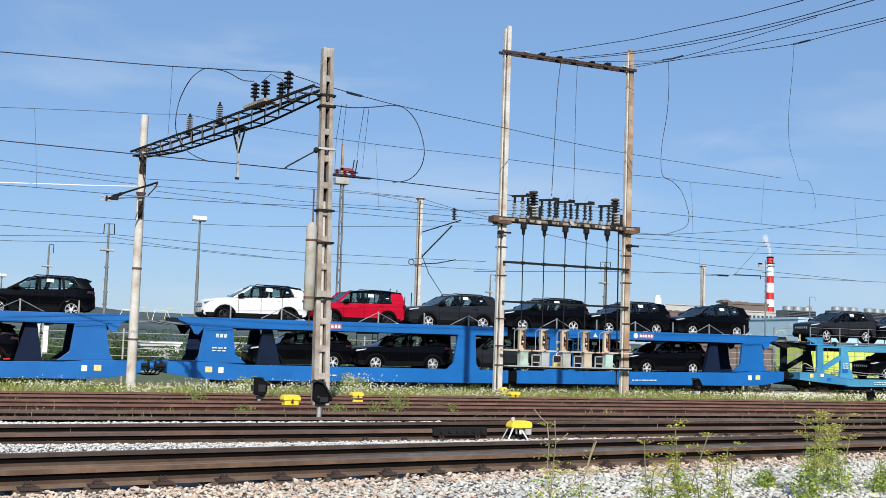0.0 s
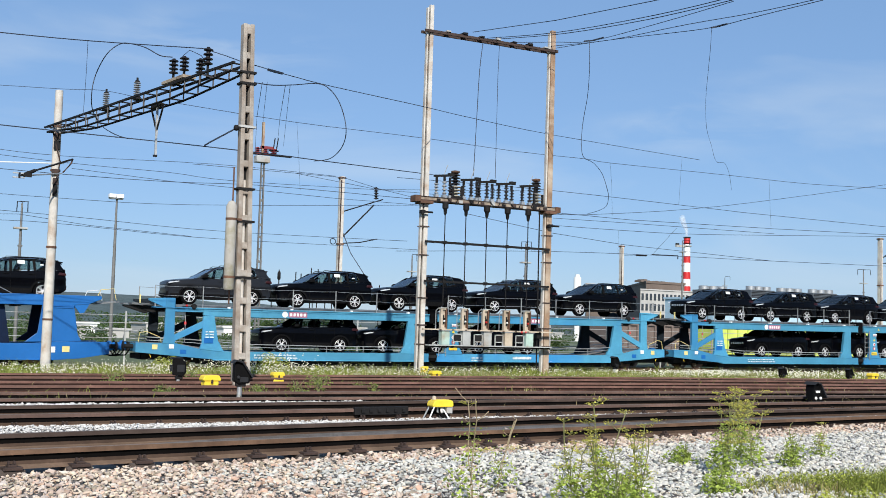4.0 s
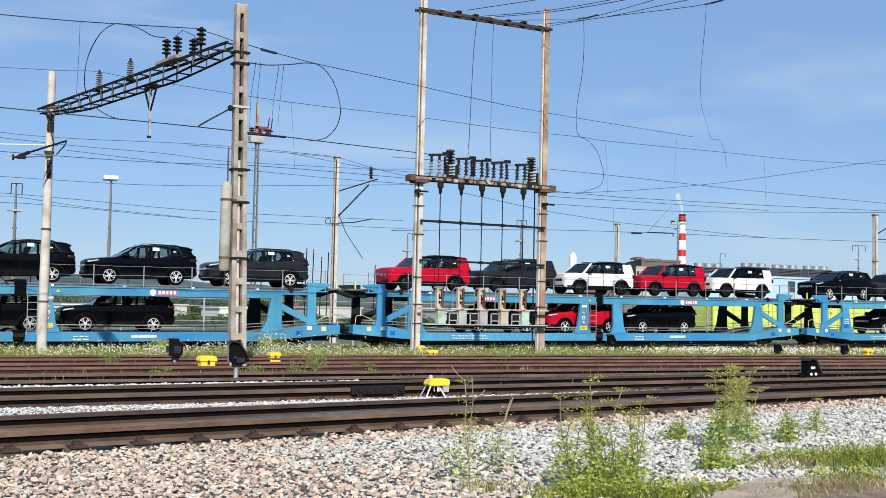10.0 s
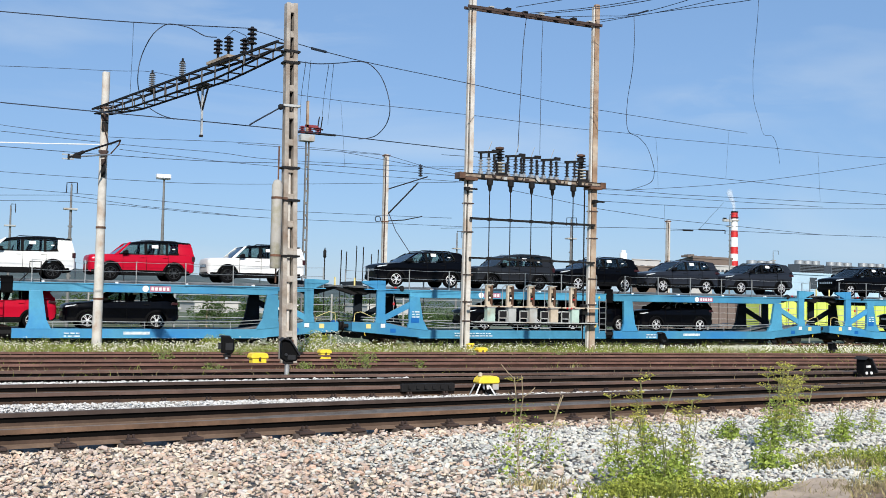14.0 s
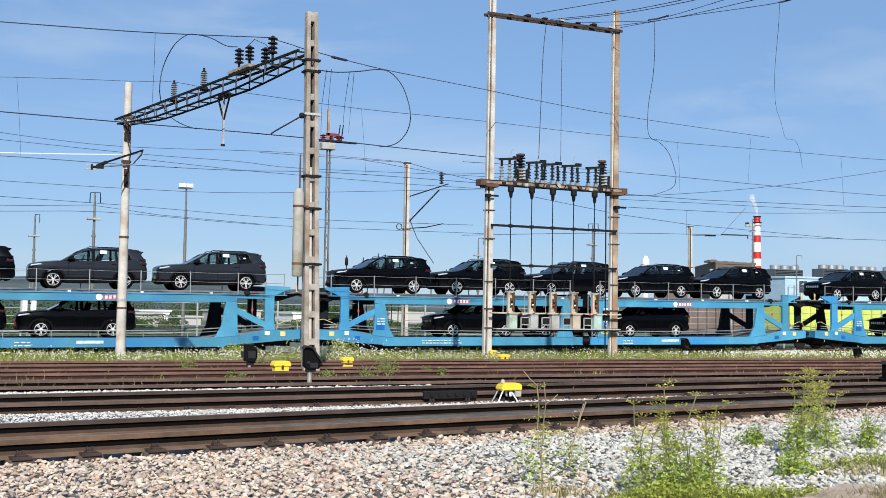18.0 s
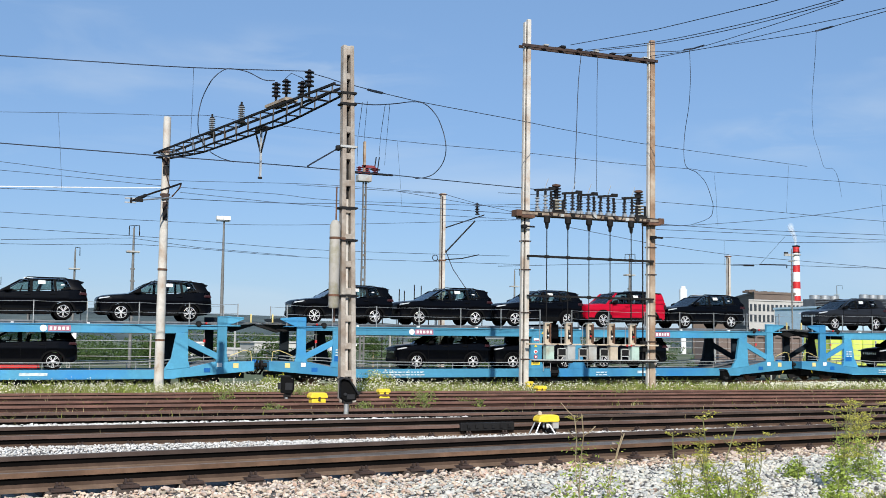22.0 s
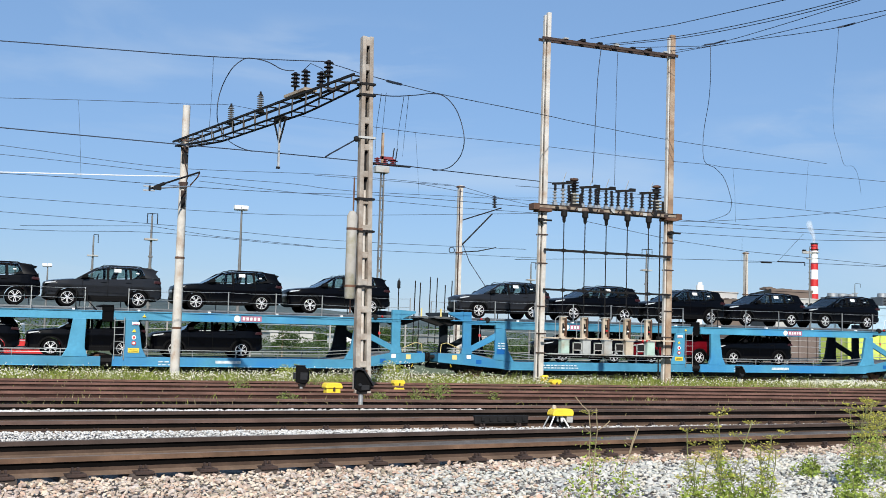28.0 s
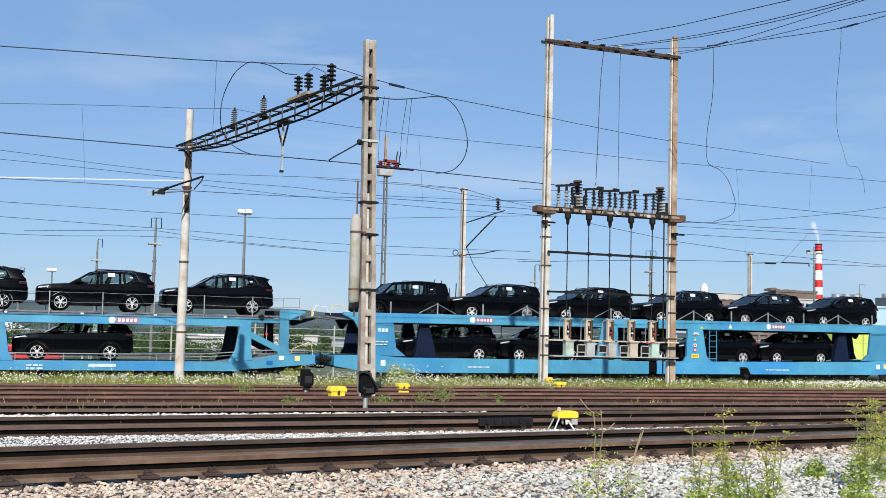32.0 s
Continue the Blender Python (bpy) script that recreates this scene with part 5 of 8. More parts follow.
for k, x in enumerate(RODS):
    part("switch_rod", Mb().tube((x, PQ - .17, 5.2), (x, PQ - .17, 1.6), .018, 6), M_DARK, portal)
    part("rod_cone", Mb().lathe(((.025, 4.86), (.05, 4.90), (.062, 5.04), (.10, 5.07), (.10, 5.26)), 10, at=(x, PQ - .17, 0)), M_DARK, portal, smooth=50)
    for z in GUIDES:
        part("rod_guide", Mb().box(x - .05, x + .05, PQ - .23, PQ - .12, z - .05, z + .05), M_DARK, portal)
    # lever frame and drive box
    zt, zb = 1.897, 1.233
    lever = part("lever_frame", Mb().box(x - .115, x - .05, PQ - .3, PQ - .18, zb, zt).box(x - .05, x + .06, PQ - .3, PQ - .18, zt - .05, zt).box(x - .05, x + .06, PQ - .3, PQ - .18, zb, zb + .06)
                 .box(x - .05, x + .06, PQ - .22, PQ - .18, zb + .06, zt - .05), M_BEIGEBOX, portal, bevel=.008)
    part("side_channel", Mb().box(x + .06, x + .095, PQ - .31, PQ - .17, zb, zt + .01), M_RUST, lever)
    part("back_channel", Mb().box(x + .095, x + .13, PQ - .28, PQ - .17, zb, zt - .03), M_DARK, lever)
    part("lever", Mb().box(x - .025, x + .03, PQ - .25, PQ - .215, zb + .16, zb + .46).box(x - .012, x + .018, PQ - .34, PQ - .25, zb + .30, zb + .36), M_DARK, lever)
    part("lever_tag", Mb().box(x - .03, x + .03, PQ - .316, PQ - .305, zb + .24, zb + .29), (M_WHITE, M_WHITE, M_RED, M_WHITE, M_RED)[k], lever)
    part("lever_cap", Mb().box(x - .14, x + .14, PQ - .32, PQ - .16, zt, zt + .025), M_GREYBOX, lever)
    part("lever_hoop", Mb().line([(x - .30, PQ - .3, zb - .02), (x - .30, PQ - .3, zt - .08), (x - .22, PQ - .3, zt - .01), (x - .12, PQ - .3, zt - .02)], .014, 5), M_GALV, lever)
    box = part("drive_box", Mb().box(x - .13, x + .15, PQ - .42, PQ - .2, BOXZ[0], BOXZ[1]), (M_GREENBOX, M_GREYBOX, M_GREYBOX, M_BEIGEBOX, M_GREENBOX)[k], portal, bevel=.015)
    part("box_lid", Mb().box(x - .15, x + .17, PQ - .44, PQ - .18, BOXZ[1], BOXZ[1] + .02), M_GALV, box)
    if k < 4:
        part("panel_frame", Mb().box(x + .30, x + .62, PQ - .36, PQ - .33, BOXZ[0] + .10, BOXZ[0] + .13).box(x + .30, x + .62, PQ - .36, PQ - .33, BOXZ[0] + .33, BOXZ[0] + .36)
             .box(x + .30, x + .33, PQ - .36, PQ - .33, BOXZ[0] - .02, BOXZ[0] + .36).box(x + .59, x + .62, PQ - .36, PQ - .33, BOXZ[0] - .02, BOXZ[0] + .36), M_GREYBOX, portal)
        part("panel", Mb().box(x + .33, x + .59, PQ - .35, PQ - .34, BOXZ[0] + .13, BOXZ[0] + .33), M_DARK, portal)
    part("cable_clamp", Mb().box(x - .06, x + .08, PQ - .38, PQ - .24, BOXZ[0] - .11, BOXZ[0] - .035), M_DARK, portal, bevel=.01)
part("shelf_beam", Mb().box(PL - .1, PR + .05, PQ - .40, PQ - .30, BOXZ[1] + .025, BOXZ[1] + .07), M_BEIGEBOX, portal, bevel=.008)
part("shelf_beam", Mb().box(PL + .1, PR + .02, PQ - .42, PQ - .18, BOXZ[0] - .035, BOXZ[0] + .0), M_GREYBOX, portal, bevel=.008)
part("shelf_tray", Mb().box(PL + .15, PR - .02, PQ - .36, PQ - .2, BOXZ[0] - .085, BOXZ[0] - .035), M_DARK, portal)
for k in range(9):
    xx = PL + .5 + k * .46
    part("shelf_bolt", Mb().box(xx - .035, xx + .035, PQ - .415, PQ - .40, BOXZ[1] + .03, BOXZ[1] + .06), M_RUST if k % 2 else M_CLIP, portal)
part("cable_pipe", Mb().tube((PR - .42, PQ - .17, .0), (PR - .42, PQ - .17, 5.2), .025, 6), M_DARK, portal)
part("cable_head", Mb().box(PR - .5, PR - .32, PQ - .3, PQ - .12, 1.02, 1.36), M_DARK, portal, bevel=.02)
for k in range(2):
    part("red_tag", Mb().box(PL + 3.45 + k * .16, PL + 3.50 + k * .16, PQ - .43, PQ - .40, BOXZ[1] + .0, BOXZ[1] + .06), M_RED, portal)
for xx, zz, e in ((15.98, 4.90, 1), (20.74, 4.77, 1)):
    part("wire_stub", Mb().tube((xx, PQ - .2, zz), (xx + .36 * e, PQ - .2, zz), .03, 8).box(xx - .06, xx + .08, PQ - .26, PQ - .08, zz - .05, zz + .05), M_DARK, portal)
for xx, e in ((PL, -1), (PR, 1)):
    part("beam_bracket", Mb().box(xx - .22, xx + .22, PQ - .24, PQ + .22, 5.17, 5.26).box(xx + e * .30 - .10, xx + e * .30 + .10, PQ - .20, PQ + .18, 5.22, 5.42), M_RUST, portal, bevel=.01)
# switches on the beam
SW = (16.681, 17.663, 18.246, 18.985, 19.889)
for k, x in enumerate(SW):
    lift = (.12, .07, .05, .05, .05)[k]
    for i, o in enumerate((-.14, .14, .34)):
        mt = M_INSULG if k == 0 and i < 2 else None
        p = Vector((x + o, PQ - .02 * i, 5.52))
        insulator(portal, p, p + Vector((0, 0, .38 + .08 * (i % 2))), .078, 4, mt)
        part("insulator_foot", Mb().box(x + o - .06, x + o + .06, PQ - .08, PQ + .06, 5.405, 5.50).box(x + o - .035, x + o + .035, PQ - .05, PQ + .03, 5.50, 5.54), M_GALV, portal)
        part("insulator_head", Mb().box(x + o - .03, x + o + .03, PQ - .06, PQ + .02, 5.88 + .08 * (i % 2), 5.97 + lift), M_DARK, portal, bevel=.01)
    part("switch_blade", Mb().bar((x - .25, PQ - .04, 5.97 + lift), (x + .45, PQ - .04, 6.04 + lift), .07).box(x + .26, x + .46, PQ - .09, PQ + .01, 6.0 + lift, 6.10 + lift), M_DARK, portal)
    part("arcing_horn", Mb().tube((x + .1, PQ - .04, 6.02 + lift), (x + .22, PQ - .06, 6.36 + lift), .012, 5), M_GALV, portal)
for x in (17.249, 20.323):
    p = Vector((x, PQ + .05, 5.41))
    part("insulator_base", Mb().box(x - .22, x + .22, PQ - .12, PQ + .2, 5.405, 5.47).box(x - .19, x - .13, PQ - .12, PQ - .06, 5.47, 5.80).box(x + .13, x + .19, PQ - .12, PQ - .06, 5.47, 5.80), M_DARK, portal)
    insulator(portal, p + Vector((0, 0, .06)), p + Vector((0, 0, .46)), .20, 4, M_WEIGHT, "lower_insulator")
    insulator(portal, p + Vector((0, 0, .46)), p + Vector((0, 0, .84)), .165, 4, None, "large_insulator")
    part("insulator_cap", Mb().lathe(((.10, 6.24), (.14, 6.27), (.14, 6.32), (.05, 6.34)), 12, at=(x, PQ + .05, 0)), M_RUST, portal)
# clamps and cable ends along the switch beam
for k in range(11):
    xx = PL + .42 + k * .40
    part("beam_clamp", Mb().box(xx - .06, xx + .07, PQ - .20, PQ - .16, 5.26, 5.36 + .05 * (k % 2)), (M_DARK, M_CLIP, M_GREYBOX)[k % 3], portal, bevel=.008)
for k in range(5):
    xx = PL + .75 + k * .78
    part("beam_cable", Mb().line([(xx, PQ - .19, 5.38), (xx + .10, PQ - .22, 5.27), (xx + .28, PQ - .21, 5.25), (xx + .36, PQ - .18, 5.36)], .017, 5), M_DARK, portal)

# wires
WIRES = (
    # thickness, points
    (0.018, "cable", ((-3.998, 24.0, 6.579), (-0.082, 24.0, 6.783), (2.085, 24.0, 6.873), (4.258, 24.5, 7.086), (7.347, 26.0, 7.656))),
    (0.016, "cable", ((7.292, 26.0, 7.622), (7.475, 25.0, 7.293), (7.454, 23.7, 6.89))),
    (0.008, "dropper", ((4.295, 24.5, 7.078), (4.383, 25.0, 6.55), (4.36, 25.0, 5.537))),
    (0.022, "cable", ((-5.611, 28.0, 5.742), (0.006, 28.0, 5.694), (4.264, 28.0, 5.667), (6.953, 28.0, 5.66), (8.752, 28.0, 5.642), (10.354, 29.0, 5.778), (11.715, 29.5, 5.82), (15.973, 32.0, 6.134), (16.774, 32.0, 6.102))),
    (0.014, "wire", ((-8.193, 41.0, 7.496), (0.038, 41.0, 7.184), (3.737, 41.0, 6.953), (6.579, 41.0, 6.888), (11.943, 41.0, 7.1), (16.773, 41.0, 7.077))),
    (0.014, "wire", ((-8.16, 41.0, 6.964), (0.054, 41.0, 6.877), (6.588, 41.0, 6.664), (10.283, 41.0, 6.64), (12.85, 41.0, 6.542), (20.48, 41.0, 6.719), (26.333, 41.0, 6.551))),
    (0.028, "bright_wire", ((-7.893, 40.0, 5.738), (0.082, 40.0, 6.14), (4.195, 38.0, 6.105), (5.786, 36.0, 5.962))),
    (0.016, "wire", ((-6.721, 34.0, 5.248), (0.071, 34.0, 5.367), (2.341, 34.0, 5.404), (5.473, 34.5, 5.449), (8.537, 34.0, 5.432), (11.596, 34.0, 5.568), (15.989, 32.0, 5.293))),
    (0.012, "wire", ((6.857, 41.0, 6.479), (10.294, 41.0, 6.324), (16.794, 41.0, 6.21), (20.617, 41.0, 6.223))),
    (0.014, "wire", ((-7.258, 41.0, 5.483), (0.907, 41.0, 5.433), (6.541, 41.0, 5.408), (11.154, 41.0, 5.527), (20.45, 41.0, 6.217))),
    (0.014, "wire", ((-7.236, 41.0, 5.079), (0.929, 41.0, 4.918), (6.561, 41.0, 4.803), (11.176, 41.0, 4.643), (15.596, 41.0, 4.662), (19.957, 41.0, 4.733))),
    (0.012, "wire", ((-7.2, 41.0, 4.431), (0.952, 41.0, 4.365), (5.588, 41.0, 4.537), (11.183, 41.0, 4.348), (16.779, 41.0, 4.38), (20.465, 41.0, 4.412))),
    (0.01, "wire", ((0.946, 41.0, 4.498), (5.193, 41.0, 4.758), (7.569, 41.0, 4.525), (11.182, 41.0, 4.369))),
    (0.012, "wire", ((-7.802, 36.0, 7.243), (2.265, 36.0, 8.035), (5.636, 36.0, 8.251), (6.598, 35.0, 8.156), (7.138, 33.0, 7.688))),
    (0.016, "cable", ((7.611, 23.7, 6.881), (8.59, 25.0, 7.105), (9.451, 26.0, 7.268), (10.831, 27.0, 7.384), (14.938, 30.0, 7.834), (18.234, 33.0, 8.326), (23.589, 36.0, 8.711), (35.797, 42.0, 9.642))),
    (0.02, "cable", ((7.676, 23.7, 6.482), (8.255, 24.0, 6.546), (9.164, 25.0, 6.852), (9.976, 26.0, 7.166), (10.309, 26.0, 7.128), (10.621, 26.0, 6.845), (10.815, 26.0, 6.405), (10.87, 26.0, 6.01), (11.185, 27.0, 5.832), (11.36, 28.0, 5.725), (11.516, 29.0, 5.773), (11.216, 29.0, 5.719))),
    (0.014, "wire", ((10.093, 40.0, 9.015), (14.7, 40.0, 8.818), (19.94, 40.0, 8.783), (24.484, 40.0, 8.671), (27.899, 40.0, 8.688), (29.151, 40.0, 8.634), (35.614, 40.0, 8.687), (40.879, 40.0, 8.713), (46.999, 40.0, 8.971))),
    (0.008, "dropper", ((14.723, 40.0, 8.82), (14.848, 40.0, 7.536), (14.95, 40.0, 6.297))),
    (0.008, "dropper", ((2.286, 36.0, 8.034), (2.387, 36.0, 6.928), (2.477, 36.0, 5.686))),
    (0.02, "cable", ((6.719, 27.0, 7.577), (6.421, 27.0, 7.573), (6.065, 27.0, 7.716), (5.715, 27.0, 7.76), (5.468, 27.0, 7.719), (5.177, 27.0, 7.437), (5.134, 28.0, 7.144), (5.056, 28.0, 6.639), (5.297, 29.0, 6.398), (5.718, 30.0, 6.234), (5.856, 29.0, 5.888), (5.97, 28.0, 5.652))),
    (0.014, "jumper", ((6.918, 27.0, 7.584), (7.126, 27.0, 7.805), (7.28, 26.5, 7.589), (7.26, 26.0, 7.316))),
    (0.014, "wire", ((19.432, 41.0, 7.256), (26.885, 41.0, 7.338), (35.982, 41.0, 7.208), (39.585, 41.0, 7.166), (60.549, 41.0, 7.087))),
    (0.016, "wire", ((26.882, 41.0, 6.321), (28.892, 41.0, 6.45), (34.057, 41.0, 7.051), (39.604, 41.0, 7.941), (52.108, 41.0, 10.194))),
    (0.016, "wire", ((26.883, 41.0, 6.394), (30.965, 41.0, 6.359), (39.569, 41.0, 6.527), (60.549, 41.0, 7.087))),
    (0.018, "wire", ((26.881, 41.0, 5.838), (30.361, 41.0, 5.857), (34.04, 41.0, 5.927), (39.561, 41.0, 6.208), (60.567, 41.0, 7.394))),
    (0.012, "wire", ((22.521, 41.0, 6.048), (26.88, 41.0, 5.501), (30.654, 41.0, 5.226), (39.53, 41.0, 4.962))),
    (0.012, "wire", ((19.46, 41.0, 4.305), (26.878, 41.0, 4.707), (34.024, 41.0, 4.883), (39.53, 41.0, 4.962), (60.445, 41.0, 5.374))),
    (0.01, "wire", ((26.882, 41.0, 6.152), (30.963, 41.0, 6.209), (39.563, 41.0, 6.288))),
    (0.01, "wire", ((16.98, 41.0, 7.078), (18.566, 41.0, 6.748), (20.575, 41.0, 6.453))),
    (0.012, "wire", ((11.119, 41.0, 7.028), (15.09, 41.0, 7.047), (16.86, 41.0, 7.048))),
    (0.012, "wire", ((15.09, 41.0, 7.047), (18.567, 41.0, 6.703), (26.603, 41.0, 7.297))),
    (0.04, "guy", ((25.941, 62.0, 6.769), (26.466, 62.0, 5.615), (27.138, 61.0, 4.092))),
    (0.016, "cable", ((20.936, 30.0, 10.657), (20.962, 30.0, 9.784), (21.252, 30.5, 8.996), (21.431, 31.0, 8.174), (21.392, 31.0, 7.426), (21.503, 31.0, 7.045), (22.229, 31.5, 6.999), (22.947, 32.0, 6.772), (23.178, 32.0, 6.268), (23.975, 33.0, 6.035), (25.95, 36.0, 6.094), (29.355, 42.0, 6.578))),
    (0.009, "cable", ((19.092, 22.0, 8.999), (19.055, 22.0, 8.458), (19.865, 23.0, 8.267), (23.23, 27.0, 8.54), (25.854, 30.0, 8.37), (26.085, 30.0, 7.764), (26.294, 30.0, 7.249), (27.562, 31.0, 7.422), (28.676, 32.0, 7.254), (29.699, 33.0, 6.823))),
    (0.008, "dropper", ((30.361, 41.0, 5.87), (30.361, 41.0, 5.3), (30.361, 41.0, 4.76))),
    (0.008, "dropper", ((29.123, 40.0, 8.623), (29.596, 40.5, 7.715), (30.01, 41.0, 6.483))),
    (0.008, "dropper", ((33.903, 41.0, 9.402), (33.825, 41.0, 8.42), (33.745, 41.0, 7.238))),
    (0.008, "dropper", ((38.292, 40.0, 8.666), (38.844, 40.5, 7.631), (39.399, 41.0, 6.572))),
    (0.018, "cable", ((17.722, 32.0, 10.931), (18.317, 28.0, 10.489), (17.579, 22.0, 9.535), (16.656, 18.0, 8.856))),
    (0.018, "cable", ((18.268, 32.0, 10.808), (18.975, 29.0, 10.437), (19.04, 25.0, 9.953), (18.411, 21.0, 9.374), (17.859, 18.0, 9.026))),
    (0.018, "cable", ((18.436, 32.0, 10.791), (19.176, 29.0, 10.426), (19.226, 25.0, 9.93), (18.747, 21.0, 9.418), (18.166, 18.0, 9.009))),
    (0.016, "cable", ((19.201, 32.0, 10.805), (20.286, 31.0, 10.757), (21.0, 30.0, 10.682), (20.579, 26.0, 10.287), (19.816, 22.0, 9.833))),
    (0.016, "cable", ((20.721, 32.0, 10.886), (21.027, 29.0, 10.506), (20.741, 25.0, 10.04), (20.493, 22.0, 9.634), (19.829, 19.0, 9.173))),
    (0.016, "cable", ((20.942, 32.0, 10.854), (21.39, 29.5, 10.666), (20.74, 25.0, 9.85), (20.161, 23.0, 9.453), (19.561, 21.0, 9.14), (19.828, 19.0, 9.121))),
    (0.022, "cable_joint", ((19.942, 23.0, 9.381), (20.161, 23.0, 9.453), (20.046, 22.5, 9.387))),
    (0.024, "cable_joint", ((20.723, 30.0, 10.632), (21.064, 30.0, 10.708), (21.134, 29.5, 10.708))),
    (0.028, "cable_joint", ((8.348, 24.7, 7.046), (8.618, 25.0, 7.094), (8.943, 25.4, 7.167))),
    (0.02, "cable", ((18.12, 32.0, 10.672), (18.015, 32.0, 9.69), (17.955, 32.0, 8.203), (17.91, 32.0, 6.911), (17.88, 32.0, 6.212))),
    (0.014, "cable", ((18.74, 32.0, 10.633), (18.711, 32.0, 9.58), (18.708, 32.0, 8.088), (18.705, 32.0, 6.199))),
    (0.012, "cable", ((8.321, 25.0, 6.801), (12.504, 38.0, 8.481), (17.743, 54.0, 9.823))),
    (0.012, "cable", ((8.882, 25.0, 6.786), (13.351, 38.0, 8.551), (18.877, 54.0, 10.192))),
    (0.01, "cable", ((8.44, 25.0, 6.83), (12.74, 38.0, 8.52), (18.08, 54.0, 9.83))),
    (0.01, "cable", ((9.0, 25.0, 6.8), (13.59, 38.0, 8.58), (19.21, 54.0, 10.2))),
    (0.03, "strut", ((6.747, 24.0, 5.035), (6.816, 23.9, 5.09), (7.29, 23.6, 5.4))),
)
def eased(pts):
    """A rounder row of points through the given ones."""
    p = [Vector(q) for q in pts]
    if len(p) < 5:
        return p
    out = []
    for i in range(len(p) - 1):
        a, b, c, d = p[max(i - 1, 0)], p[i], p[i + 1], p[min(i + 2, len(p) - 1)]
        for k in range(4):
            u = k / 4
            out.append(.5 * (2 * b + (c - a) * u + (2 * a - 5 * b + 4 * c - d) * u * u + (3 * b - a - 3 * c + d) * u ** 3))
    return out + [p[-1]]


for r, name, pts in WIRES:
    wire = thing("overhead_wire", "thin dark overhead line wire" if r < .02 else "dark overhead line cable", "wire", group="overhead wires")
    # bright_wire is coloured white to stand for the sun on it
    part(name, Mb().line(eased(pts), r * 1.15 if name == "cable_joint" else max(r * .62, .00022 * math.dist(pts[len(pts) // 2], EYE)) if name == "wire" else r * .62, 5), M_WHITE if name == "bright_wire" else M_FARWIRE if name in ("wire", "dropper") else M_WIRE, wire, smooth=60)

# signals and boxes by the tracks
def dwarf_signal(x, y, ground, head_z, s, turn, lamps="side", thick=.045, boxed=False):
    """Shunting signal: a hooded black head with a sloping back on a short post."""
    d = thing("dwarf_signal", "small black shunting signal on a short post" if lamps == "side" else "small black shunting signal with two white lights", "signal", pose(x, y, 0, 0, 0, turn), "shunting signals")
    part("post", Mb().tube((0, 0, ground - .05), (0, 0, head_z), thick, 10), M_GALV, d, smooth=50)
    part("foot", Mb().box(-.12, .12, -.12, .12, ground - .04, ground + .03), M_CONC, d, bevel=.01)
    if boxed:
        head = part("head", Mb().prism([(-.19 * s, head_z), (.14 * s, head_z - .03), (.24 * s, head_z + .08 * s), (.24 * s, head_z + .38 * s), (.10 * s, head_z + .54 * s), (-.19 * s, head_z + .54 * s)], -.14 * s, .14 * s), M_CLAD, d, fix=True, bevel=.02)
        part("hood", Mb().prism([(-.28 * s, head_z + .52 * s), (-.20 * s, head_z + .58 * s), (.12 * s, head_z + .57 * s), (.12 * s, head_z + .545 * s), (-.19 * s, head_z + .545 * s)], -.17 * s, .16 * s), M_HOOD, head, fix=True, bevel=.005)
        part("lamp_visor", Mb().box(-.29 * s, -.19 * s, -.09 * s, .09 * s, head_z + .30 * s, head_z + .33 * s).box(-.29 * s, -.19 * s, -.09 * s, -.07 * s, head_z + .12 * s, head_z + .33 * s), M_HOOD, head)
        part("side_plate", Mb().box(-.06 * s, .18 * s, -.155 * s, -.138 * s, head_z + .10 * s, head_z + .34 * s), M_HOOD, head, bevel=.008)
        part("mount", Mb().box(-.10 * s, .14 * s, -.08 * s, .08 * s, head_z - .08, head_z - .02), M_DARK, d, bevel=.01)
        return d
    head = part("head", Mb().prism([(-.16 * s, head_z + .02), (-.05 * s, head_z - .04), (.22 * s, head_z - .02), (.24 * s, head_z + .14 * s), (.02 * s, head_z + .47 * s), (-.12 * s, head_z + .50 * s), (-.16 * s, head_z + .42 * s)], -.12 * s, .14 * s), M_CLAD, d, fix=True, bevel=.02)
    part("hood", Mb().prism([(-.22 * s, head_z + .45 * s), (-.12 * s, head_z + .54 * s), (.04 * s, head_z + .50 * s), (.29 * s, head_z + .13 * s), (.26 * s, head_z + .10 * s), (.02 * s, head_z + .46 * s), (-.12 * s, head_z + .50 * s)], -.22 * s, .17 * s), M_HOOD, head, fix=True, bevel=.006)
    spots = ((-.09, .10), (.10, .10)) if lamps == "front" else ((-.06, .12),)
    for zx, zz in spots:
        part("lens", Mb().lathe(((.04 * s, 0), (.04 * s, -.02), (.025 * s, -.03)), 14, axis="y").mesh("lens", 40), M_WHITE if lamps == "front" else M_HOOD, head).matrix_basis = pose(zx * s, -.125 * s, head_z + zz * s)
    if lamps == "front":
        m = Mb()
        for k in range(4):
            m.box((-.08 + k * .045) * s, (-.05 + k * .045) * s, -.13 * s, -.122 * s, head_z + .24 * s, head_z + .30 * s)
        part("number_mark", m, M_WHITE, head)
    else:
        part("side_plate", Mb().box(-.02 * s, .18 * s, -.135 * s, -.118 * s, head_z + .0 * s, head_z + .12 * s), M_HOOD, head, bevel=.008)
    part("mount", Mb().box(-.10 * s, .14 * s, -.08 * s, .08 * s, head_z - .08, head_z - .02), M_DARK, d, bevel=.01)
    return d


